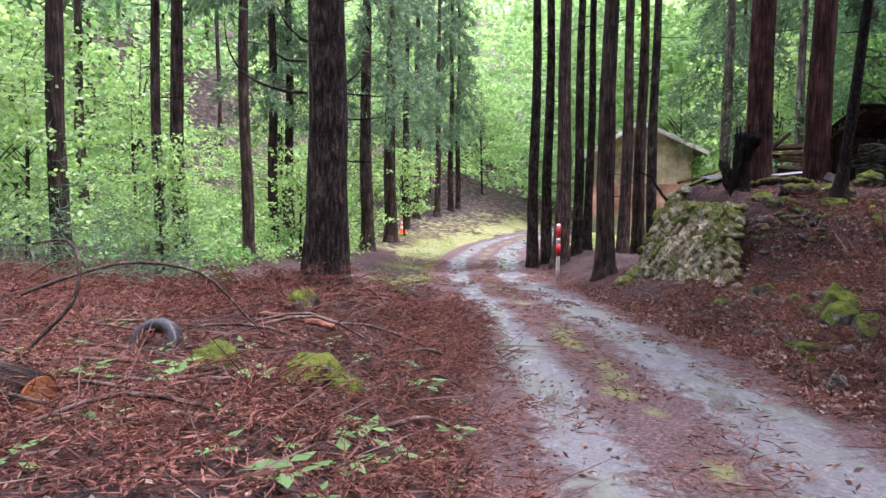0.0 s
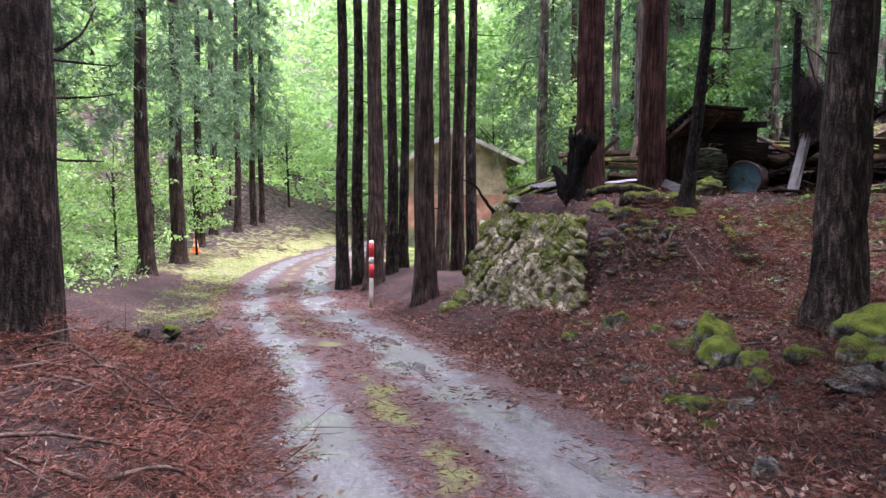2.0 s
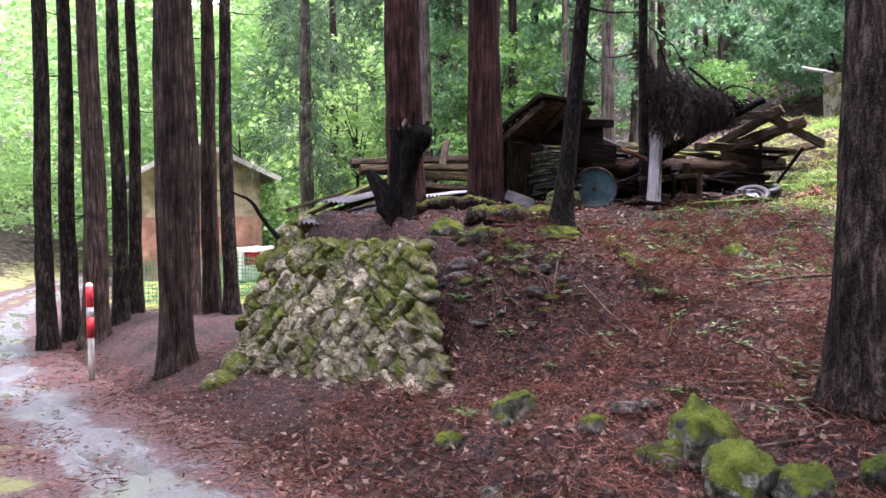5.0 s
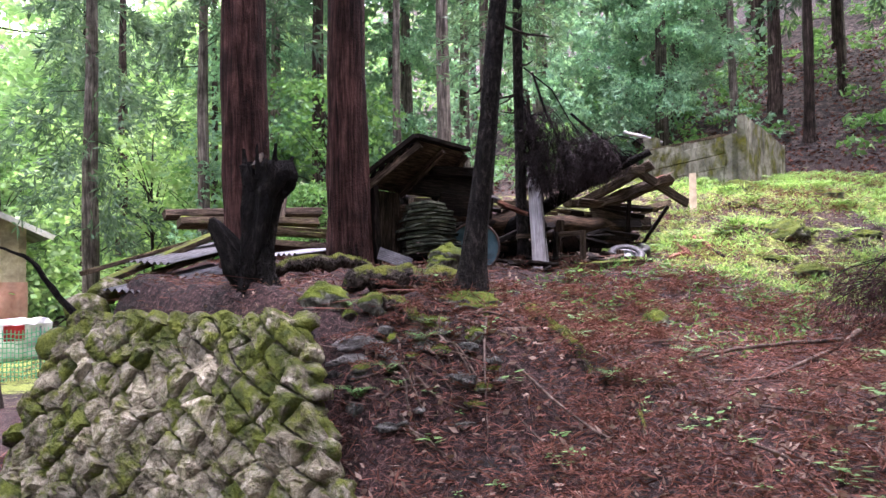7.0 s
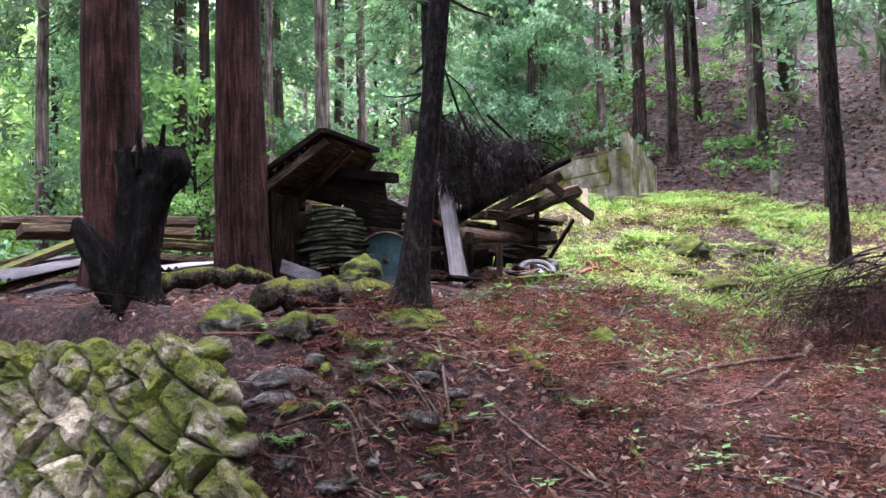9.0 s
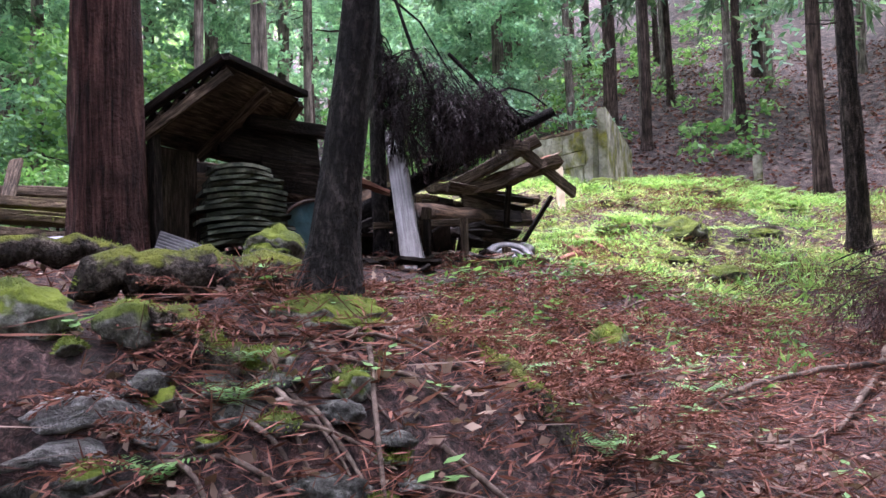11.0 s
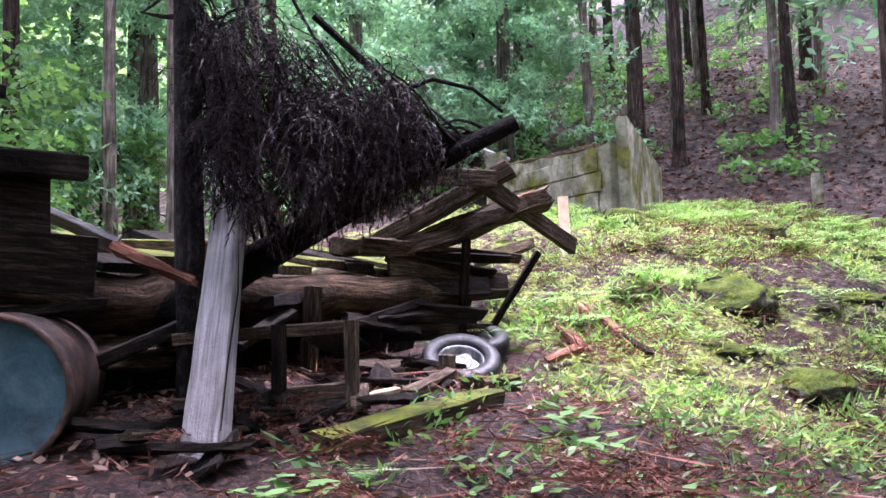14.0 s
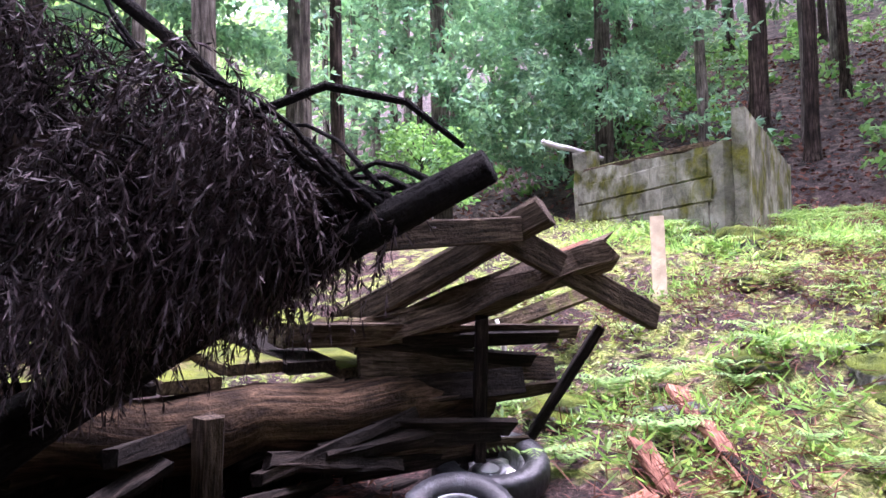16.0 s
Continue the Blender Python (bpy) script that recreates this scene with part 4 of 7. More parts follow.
part("lower_wall", mesh_of("lower_wall", *box_faces(-2.14, 2.14, -0.05, -0.004, -0.4, 2.15), PINKWALL), None, shed, "pinkish lower wall")
part("roof", mesh_of("roof", *beam((-0.1, -0.45, ridge + 0.05), (-0.1, 7.4, ridge + 0.05), 0.16, 0.10, 2, worn=0.02), ROOFING), None, shed)
for sx, dz in ((2.75, eave - 0.30), (-2.75, eave - 0.68)):
    a = Vector((-0.1, 0, ridge + 0.06))
    b = Vector((sx, 0, dz + 0.06))
    v = [(a.x, -0.5, a.z), (b.x, -0.5, b.z), (b.x, 7.4, b.z), (a.x, 7.4, a.z)]
    v += [(x, y, z - 0.09) for x, y, z in v]
    part("roof_slope", mesh_of("roof_slope", v, [(0, 1, 2, 3), (7, 6, 5, 4), (0, 4, 5, 1), (1, 5, 6, 2), (2, 6, 7, 3), (3, 7, 4, 0)], ROOFING), None, shed)
    fascia = beam((a.x, -0.53, a.z - 0.06), (b.x, -0.53, b.z - 0.06), 0.05, 0.16, 4, worn=0.02)
    part("bargeboard", mesh_of("bargeboard", *fascia, WHITE), None, shed, "pale bargeboard")
for k in range(9):
    x = -1.9 + 0.475 * k
    part("batten", mesh_of("batten", *beam((x, -0.02, 2.16), (x, -0.02, eave - 0.3 if abs(x) > 1.2 else eave + 0.3), 0.04, 0.03, k, worn=0.02), TANWALL), None, shed)
sheeting = thing("wrapped_stack", 8.9, 30.5, gz(8.9, 30.5), "stack wrapped in white and red sheeting beside the shed", "wrapped stack")
part("wrapping", mesh_of("wrapping", *beam((0, 0, 0.55), (1.3, 0, 0.55), 1.0, 1.1, 5, worn=0.08), PLASTERBAG), None, sheeting)
part("red_panel", mesh_of("red_panel", *beam((0.1, -0.54, 0.75), (0.6, -0.54, 0.75), 0.04, 0.4, 6, worn=0.04), RED), None, sheeting, "red panel")

fence = thing("net_fence", 4.6, 25.5, gz(4.6, 25.5), "green net fence on thin posts round a plot", "fence")
for k in range(6):
    x, y = k * 0.95, 0.15 * k
    dz = gz(4.6 + x, 25.5 + y) - gz(4.6, 25.5)
    part("post", mesh_of("post", *tube(((x, y, dz - 0.2), (x, y, dz + 1.15)), (0.02, 0.02), 6), STEELRIM, True), None, fence)
grid = []
for i in range(54):
    for j in range(11):
        x, z = i * 0.09, j * 0.1
        y = 0.15 * x / 0.95 + 0.03 * math.sin(i * 0.7)
        dz = gz(4.6 + x, 25.5 + y) - gz(4.6, 25.5)
        sag = 0.04 * math.sin(x / 0.95 * math.pi) ** 2
        grid.append([(x, y, dz + z - sag), (x + 0.09, y, dz + z - sag), (x + 0.09, y, dz + z + 0.018 - sag), (x, y, dz + z + 0.018 - sag)])
        grid.append([(x, y, dz + z - sag), (x + 0.018, y, dz + z - sag), (x + 0.018, y, dz + z + 0.1 - sag), (x, y, dz + z + 0.1 - sag)])
part("net", quads_mesh("net", np.array(grid), NET), None, fence, "green mesh netting")


# ---- the dry-stone retaining wall ----
WALL_FOOT = (Vector((3.82, 15.30, -0.68)), Vector((4.42, 11.50, -0.46)))
WALL_TOP = (Vector((4.52, 15.40, 1.00)), Vector((4.86, 12.72, 1.08)))


def wall_at(u, v):
    """A place on the battered face: u along it from the far end, v up it."""
    p = WALL_FOOT[0].lerp(WALL_FOOT[1], u).lerp(WALL_TOP[0].lerp(WALL_TOP[1], u), v)
    belly = 0.10 * math.sin(math.pi * v)
    return p + Vector((-belly, -belly * 0.25, 0))


wall = thing("stone_wall", *wall_at(0.5, 0), "mossy dry-stone retaining wall of diagonal stones", "retaining wall", kind="structure")
core = []
for j in range(9):
    for i in range(13):
        core.append(tuple(wall_at(0.01 + 0.94 * i / 12, -0.06 + 1.02 * j / 8) + Vector((0.07, 0.01, -0.02)) - wall.location))
core_faces = [(j * 13 + i, j * 13 + i + 1, (j + 1) * 13 + i + 1, (j + 1) * 13 + i) for j in range(8) for i in range(12)]
n = len(core)
core += [tuple(Vector(v) + Vector((0.45, 0, 0))) for v in core]
core_faces += [tuple(i + n for i in f)[::-1] for f in core_faces]
part("earth_core", mesh_of("earth_core", core, core_faces, EARTH, True), None, wall)

rng = random.Random(77)
e_u = (WALL_FOOT[1] - WALL_FOOT[0]).normalized()
e_v = (WALL_TOP[0].lerp(WALL_TOP[1], 0.5) - WALL_FOOT[0].lerp(WALL_FOOT[1], 0.5)).normalized()
e_n = e_u.cross(e_v).normalized()
if e_n.x > 0:
    e_n = -e_n


def fitted_stone(loop, material, seed):
    """A split stone whose outline fills its gap in the face: a rough flat front with a chipped, rounded arris."""
    rng = random.Random(seed)
    mid = sum(loop, Vector()) / len(loop)
    tilt_u, tilt_v = rng.uniform(-0.28, 0.28), rng.uniform(-0.28, 0.28)
    proud = rng.uniform(0.01, 0.10)
    verts, faces = [], []
    m = len(loop)
    for shrink, depth, chip in ((0.86, -0.16, 0.0), (0.95, -0.02, 0.008), (0.93, 0.45, 0.014), (0.80, 0.85, 0.018), (0.45, 1.0, 0.022)):
        for p in loop:
            q = (p - mid) * shrink * rng.uniform(0.97, 1.03)
            out = depth if depth < 0 else depth * (proud + tilt_u * q.dot(e_u) + tilt_v * q.dot(e_v) + 0.03)
            verts.append(tuple(mid + q + e_n * (out + rng.uniform(-chip, chip))))
    verts.append(tuple(mid + e_n * (proud + 0.03 + rng.uniform(-0.02, 0.02))))
    for r in range(4):
        for k in range(m):
            a, b = r * m + k, r * m + (k + 1) % m
            faces.append((a, b, b + m, a + m))
    top = 4 * m
    faces += [(top + k, top + (k + 1) % m, 5 * m) for k in range(m)]
    me = mesh_of("stone", verts, faces, material)
    bm = bmesh.new()
    bm.from_mesh(me)
    bmesh.ops.recalc_face_normals(bm, faces=bm.faces)
    bm.to_mesh(me)
    bm.free()
    return me


count_u, count_v = 10, 13


def knot(i, j):
    """A jittered corner of the diagonal net; i in half steps along, j in rows up."""
    r = random.Random(i * 131 + j * 17)
    return i / (2 * count_u) + r.uniform(-0.019, 0.019), j / count_v + r.uniform(-0.029, 0.029)


for j in range(0, count_v + 1):
    for i in range(0, 2 * count_u + 1):
        if (i + j) % 2:
            continue
        ring = [knot(i - 1, j), knot(i, j - 1), knot(i + 1, j), knot(i, j + 1)]
        loop = []
        for k in range(4):
            (u0, v0), (u1, v1) = ring[k], ring[(k + 1) % 4]
            for f in (0.0, 0.36, 0.68):
                lump_out = 0.0 if f == 0 else random.Random(int((u0 + u1) * 9000) + int((v0 + v1) * 7000)).uniform(-0.006, 0.006)
                loop.append((u0 + (u1 - u0) * f + lump_out, v0 + (v1 - v0) * f + lump_out))
        loop = [wall_at(min(max(u, -0.01), 1.03), min(max(v, -0.08), 1.06)) - wall.location for u, v in loop]
        wet = j / count_v * 0.75 + (0.35 if i > 1.5 * count_u else 0.0) + rng.uniform(-0.3, 0.3)
        part("stone", fitted_stone(loop, STONE if wet > 0.60 else PALESTONE, 3000 + 40 * j + i), None, wall)
# the corner turns in behind, larger stones one on another
for k, (x, y, z, s) in enumerate(((3.95, 15.15, -0.35, 0.30), (4.25, 15.35, 0.05, 0.30), (4.45, 15.5, 0.42, 0.28), (4.55, 15.6, 0.78, 0.27), (4.72, 15.55, 1.12, 0.24), (4.95, 15.75, 0.6, 0.3), (4.4, 15.9, -0.2, 0.34), (4.9, 15.6, 1.28, 0.2), (3.6, 15.0, -0.55, 0.26))):
    stone = part("corner_stone", lump(500 + k, 2, (1, 0.9, 0.72)), None, wall)
    stone.data.materials.append(STONE)
    stone.matrix_basis = Matrix.Translation(Vector((x, y, z)) - wall.location) @ pose(0, 0, 0, 0, 0, k * 50) @ Matrix.Diagonal((s, s, s, 1))



def fuzz_on(me, matrix, rng, n, length, bare, least_z, origin):
    """Short moss shoots on the faces of me (set at matrix) that look up enough and lie in mossy patches."""
    areas = np.array([p.area for p in me.polygons])
    picks = rng.choice(len(areas), n, p=areas / areas.sum())
    turn = matrix.to_3x3().inverted().transposed()
    at, way = [], []
    for k in picks:
        p = me.polygons[k]
        w = rng.dirichlet(np.ones(len(p.vertices)))
        spot = Vector((0, 0, 0))
        for i, v in enumerate(p.vertices):
            spot += me.vertices[v].co * float(w[i])
        spot = matrix @ spot
        normal = (turn @ p.normal).normalized()
        if normal.z < least_z or noise.noise(spot * 2.3) + 0.5 * noise.noise(spot * 6.1) < bare:
            continue
        at.append(np.array(spot) - np.array(origin))
        way.append(np.array(normal) + rng.normal(size=3) * 0.55)
    if not at:
        return None
    at, way = np.array(at), np.array(way)
    way /= np.linalg.norm(way, axis=1, keepdims=True)
    return blades(rng, at, way, length * rng.uniform(0.5, 1.3, len(at)), length * 0.35 * rng.uniform(0.6, 1.3, len(at)))


frng = np.random.default_rng(404)
tufts_on_wall = [q for s in wall.children if s.name.startswith(("stone", "corner_stone")) for q in [fuzz_on(s.data, Matrix.Translation(wall.location) @ s.matrix_basis, frng, 260, 0.018, 0.12, -0.3, wall.location)] if q is not None]
part("moss", quads_mesh("moss", np.concatenate(tufts_on_wall), MOSSFUZZ), None, wall, "soft green moss")["kind"] = "stuff"


def mossy(ob, n, length=0.02, bare=-0.25, least_z=0.15):
    size = ob.scale.x
    quads = fuzz_on(ob.data, Matrix.Diagonal((size, size, size, 1)), frng, n, length, bare, least_z, (0, 0, 0))
    if quads is not None:
        part("moss", quads_mesh("moss", quads / size, MOSSFUZZ), None, ob, "soft green moss")["kind"] = "stuff"


for k in range(15):
    v = k / 14
    p = wall_at(0.985 + 0.012 * math.sin(k * 2.7), v) + Vector((0.11, 0.0, 0))
    stone = part("end_stone", lump(540 + k, 3, (1.0, 0.85, 0.75), 0.5, 0.7), None, wall)
    stone.data.materials.append(STONE if k % 3 else PALESTONE)
    stone.matrix_basis = Matrix.Translation(p - wall.location) @ pose(0, 0, 0, 0, 0, k * 57) @ Matrix.Diagonal((0.14 + 0.04 * math.sin(k * 1.9), 0.15, 0.13, 1))

# ---- rocks ----
for k, (x, y, s, m, sq, label) in enumerate((
        (4.97, 9.42, 0.27, ROCK, (0.85, 0.8, 1.05), "tall pointed rock capped with bright moss"),
        (4.78, 9.05, 0.25, ROCK, (1, 0.9, 0.9), "mossy rock leaning against a taller one"),
        (4.72, 9.55, 0.17, ROCK, (1, 0.9, 0.7), "small rock patched with moss"),
        (4.58, 10.85, 0.22, ROCK, (0.8, 0.8, 1.0), "blocky pale rock with a mossy top"),
        (4.05, 10.95, 0.12, ROCK, (1, 1, 0.6), "small flat mossy rock"),
        (4.75, 10.2, 0.12, ROCK, (0.9, 0.8, 0.9), "small mossy rock in the litter"),
        (4.68, 8.25, 0.17, ROCK, (0.8, 0.8, 1.1), "egg-shaped rock in vivid green moss"),
        (4.0, 8.15, 0.20, ROCK, (1.2, 0.9, 0.6), "low dark rock with moss at the lane's edge"),
        (4.25, 7.9, 0.17, BARE_ROCK, (1.2, 0.8, 0.6), "bare grey broken rock"), (4.48, 7.8, 0.11, BARE_ROCK, (1, 0.9, 0.8), "bare grey broken stone"),
        (5.05, 7.55, 0.26, BARE_ROCK, (1.2, 0.9, 0.6), "flat grey slab of rock"), (5.4, 7.35, 0.26, BARE_ROCK, (1.1, 0.9, 0.7), "bare grey angular rock"),
        (5.55, 8.05, 0.22, ROCK, (1.1, 0.9, 0.8), "round rock mottled with moss"), (5.5, 7.8, 0.15, ROCK, (1, 1, 0.8), "small rock patched with moss"),
        (5.85, 8.2, 0.36, ROCK, (1.2, 0.9, 0.7), "large overhanging mossy rock"), (6.3, 7.9, 0.40, ROCK, (1.2, 0.9, 0.7), "large mossy rock in the bank"),
        (3.9, 9.2, 0.12, BARE_ROCK, (1.1, 0.8, 0.6), "broken grey stone in litter"), (4.15, 9.5, 0.12, BARE_ROCK, (1.2, 0.8, 0.4), "flat grey stone in litter"), (3.55, 6.7, 0.12, BARE_ROCK, (1, 0.8, 0.9), "squarish stone by the lane"),
        (4.95, 8.75, 0.17, ROCK, (1, 0.9, 0.9), "mossy stone in the bank"), (5.25, 8.45, 0.2, ROCK, (1, 0.9, 0.8), "mossy stone in the bank"),
        (-1.43, 7.72, 0.188, ROCK, (1, 0.9, 0.9), "round mossy stone in the litter"), (-1.6, 5.35, 0.175, ROCK, (1.2, 1, 0.8), "stone in bright green moss"), (-0.92, 5.15, 0.20, ROCK, (1.4, 1, 0.7), "mossy stone under seedlings"),
        (-0.66, 5.2, 0.150, ROCK, (1, 1, 0.8), "stone in bright green moss"), (5.02, 13.0, 0.20, ROCK, (0.8, 1.1, 0.7), "angular mossy stone on the wall's top"),
        (8.28, 11.64, 0.15, ROCK, (0.9, 0.9, 1.0), "pointed mossy stone in the yard"), (17.0, 14.0, 0.30, ROCK, (1.2, 1, 0.8), "weathered mossy rock before the concrete wall"),
        (14.0, 12.2, 0.32, ROCK, (1.2, 1, 0.6), "moss hummock in the garden"), (13.2, 13.2, 0.2, BARE_ROCK, (1.4, 0.8, 0.4), "grey flat stone among moss"))):
    rock(x, y, s, m, 600 + k, sq, 0.20 if x < 0 else 0.42, label=label, turn=k * 73)
rng = random.Random(19)
for k in range(26):
    x, y = rng.uniform(12.2, 21), rng.uniform(10.5, 15.2)
    rock(x, y, rng.uniform(0.12, 0.30), ROCK, 860 + k, (1.3, 1.1, 0.42), 0.45, "soft yellow-green moss hummock in the garden", name="moss_hummock", turn=k * 41)
for k in range(22):
    x, y = -0.15 - 2.2 * rng.random(), 15.45 + rng.uniform(-0.15, 0.35)
    rock(x, y, rng.uniform(0.10, 0.20), ROCK if k % 3 else BARE_ROCK, 890 + k, (1.2, 0.9, 0.75), 0.4, "mossy stone in the far side of the ditch", z=-1.45 + 0.7 * rng.random(), turn=k * 37)
for k in range(34):
    x, y = rng.uniform(3.7, 5.9), rng.uniform(6.9, 10.2)
    rock(x, y, rng.uniform(0.05, 0.12), BARE_ROCK if k % 4 else ROCK, 920 + k, (1.3, 0.9, 0.6), 0.4, "broken grey stone among litter on the bank", turn=k * 71)
rng = random.Random(9)
for k in range(14):
    x, y = rng.uniform(5.0, 5.9), rng.uniform(11.6, 12.9)
    rock(x, y, rng.uniform(0.04, 0.10), BARE_ROCK if k % 3 else ROCK, 700 + k, (1.5, 0.8, 0.42), label="broken stone in the crumbled end of the wall", turn=k * 40)
for k in range(10):
    rock(-0.45 + rng.uniform(-0.6, 0.5), 15.6 + rng.uniform(-0.9, 0.8), rng.uniform(0.08, 0.18), BARE_ROCK, 740 + k, (1.2, 1, 0.6), label="loose stone at the rim of the ditch", turn=k * 66)

# ---- stump, fallen log, roots and dead wood on the bank ----
SX, SY = 5.32, 13.8
SZ = gz(SX, SY) - 0.12
stump = thing("tree_stump", SX, SY, SZ, "black rotten broken tree stump on the bank", "stump")
pts, rad = [], []
for h, r, ox in ((0, 0.23, 0), (0.1, 0.19, 0), (0.2, 0.165, 0), (0.35, 0.15, 0.01), (0.48, 0.14, 0.02), (0.6, 0.14, 0.03), (0.72, 0.145, 0.045), (0.85, 0.155, 0.06), (0.96, 0.175, 0.09), (1.06, 0.19, 0.11), (1.14, 0.15, 0.12), (1.10, 0.07, 0.11)):
    pts.append((ox, -ox * 0.4, h))
    rad.append(r)
part("trunk", mesh_of("trunk", *tube(pts, rad, 22, 0.75, 12, 0.10), CHARRED, True), None, stump)
part("snag", mesh_of("snag", *tube(((-0.03, 0.02, 0.06), (-0.13, 0.09, 0.26), (-0.20, 0.14, 0.44), (-0.27, 0.19, 0.60), (-0.29, 0.20, 0.66)), (0.13, 0.125, 0.10, 0.065, 0.02), 14, 0.7, 9, 0.12), CHARRED, True), None, stump)
srng = random.Random(31)
for k in range(11):
    an = k * 0.571 + srng.uniform(-0.2, 0.2)
    r = srng.uniform(0.10, 0.165)
    foot = (0.10 + r * math.cos(an), -0.04 + r * math.sin(an), srng.uniform(0.72, 0.98))
    tip = (foot[0] + 0.05 * math.cos(an) + srng.uniform(-0.03, 0.03), foot[1] + 0.05 * math.sin(an), srng.uniform(1.10, 1.27))
    part("splinter", mesh_of("splinter", *beam(foot, tip, srng.uniform(0.06, 0.11), srng.uniform(0.03, 0.05), 40 + k, srng.uniform(-90, 90), 0.4, 6, 0.3), CHARRED), None, stump)
part("broken_top", mesh_of("broken_top", *beam((-0.02, -0.05, 1.10), (0.10, 0.06, 1.22), 0.09, 0.03, 3, 20, 0.3, 4, 0.5), OLDWOOD), None, stump, "pale splintered wood")

branch("fallen_log", [(x, y, gz(x, y) + 0.10) for x, y in ((6.72, 12.55), (6.5, 12.68), (6.25, 12.86), (6.0, 13.05), (5.8, 13.2))], (0.095, 0.11, 0.115, 0.11, 0.09), MOSSLOG, "mossy fallen log lying along the top of the bank", "log", 4, 14, 0.2)
branch("fallen_log", [(5.6, 13.95, 1.45), (6.0, 14.0, 1.52), (6.4, 13.85, 1.53), (6.7, 13.9, 1.5)], (0.06, 0.075, 0.06, 0.04), MOSSLOG, "dark rotten log beside the stump", "log", 5, 10, 0.3)
branch("mossy_root", [(x, y, gz(x, y) + 0.02) for x, y in ((6.74, 12.08), (6.70, 11.95), (6.64, 11.73), (6.57, 11.47), (6.46, 11.28))], (0.07, 0.10, 0.07, 0.05, 0.018), MOSSLOG, "mossy tree root running down the bank", "root", 6, 10, 0.3)
branch("mossy_root", [(x, y, gz(x, y)) for x, y in ((6.34, 12.2), (6.2, 12.05), (6.08, 11.95), (6.0, 11.86))], (0.04, 0.035, 0.025, 0.01), MOSSLOG, "short mossy root at the foot of a thin cedar", "root", 7, 8, 0.3)
rock(6.26, 12.24, 0.26, ROCK, 813, (1.1, 1.0, 0.35), 0.5, "mossy mound at the foot of a thin cedar")
branch("bleached_root", [(5.19, 12.82, 0.82), (5.28, 12.64, 0.90), (5.37, 12.47, 0.92), (5.41, 12.31, 0.85), (5.43, 12.18, 0.77), (5.39, 12.06, 0.64), (5.37, 11.98, 0.42)], (0.024, 0.042, 0.048, 0.044, 0.036, 0.030, 0.020), BLEACHED, "bleached twisted root arching out of the bank", "root", 8, 16, 0.9)
branch("bleached_root", [(5.15, 12.70, 0.76), (5.26, 12.54, 0.79), (5.38, 12.36, 0.76)], (0.02, 0.04, 0.03), BLEACHED, "flat weathered root under a larger one", "root", 18, 10, 0.5)
branch("mossy_root", [(5.66, 12.66, 1.22), (5.72, 12.50, 1.17), (5.72, 12.34, 1.07), (5.71, 12.15, 0.97), (5.73, 11.92, 0.84)], (0.045, 0.062, 0.058, 0.06, 0.035), MOSSLOG, "thick half-mossy root sloping down the bank", "root", 10, 12, 0.45)
branch("bleached_root", [(5.56, 12.16, 0.93), (5.64, 12.08, 0.88), (5.66, 11.98, 0.81), (5.65, 11.86, 0.74)], (0.03, 0.05, 0.05, 0.03), BLEACHED, "grey rotten root ledge in the bank", "root", 19, 10, 0.5)
branch("hanging_root", [(5.58, 12.03, 0.82), (5.58, 11.98, 0.72), (5.55, 11.93, 0.58), (5.54, 11.90, 0.45)], (0.018, 0.016, 0.012, 0.006), BLEACHED, "bare grey root hanging down the bank", "root", 9, 8, 0.25)
rock(5.42, 13.08, 0.20, ROCK, 811, (0.75, 1.2, 0.8), 0.25, "long angular stone with a mossy back", z=1.19, turn=35)
rock(5.64, 12.70, 0.13, ROCK, 812, (1, 0.9, 0.8), 0.3, "mossy stone over a dark hollow", z=1.17)
for k, (x, y, z, r) in enumerate(((5.30, 12.44, 0.70, 0.12), (5.40, 12.30, 0.60, 0.10), (5.20, 12.62, 0.66, 0.13), (5.50, 12.12, 0.66, 0.09), (5.14, 12.40, 0.48, 0.11), (5.32, 12.14, 0.44, 0.08), (5.50, 12.44, 0.98, 0.10), (5.56, 12.30, 0.92, 0.08))):
    rock(x, y, r, BARE_ROCK, 820 + k, (1.5, 0.7, 0.55), 0.4, "broken grey stone in the crumbled bank", z=z, turn=k * 63)
branch("dead_branch", [(4.55, 15.35, 1.05), (4.35, 15.45, 1.3), (4.2, 15.5, 1.55), (3.95, 15.6, 1.68)], (0.035, 0.03, 0.022, 0.01), CHARRED, "bare black branch reaching over the wall", "branch", 11, 7, 0.15)
branch("long_stick", [(x, y, gz(x, y) + h) for x, y, h in ((7.38, 11.02, 0.03), (7.82, 10.84, 0.08), (8.31, 10.57, 0.12), (8.77, 10.14, 0.14))], (0.010, 0.014, 0.017, 0.020), STICK, "long bare stick lying across the slope", "stick", 13, 7, 0.15)
branch("mossy_stick", [(x, y, gz(x, y) + h) for x, y, h in ((6.36, 10.85, 0.02), (6.26, 10.78, 0.05), (6.18, 10.73, 0.05), (6.08, 10.67, 0.02))], (0.015, 0.020, 0.020, 0.012), MOSSLOG, "short mossy stick standing in the litter", "stick", 12, 7, 0.2)
rng = random.Random(62)
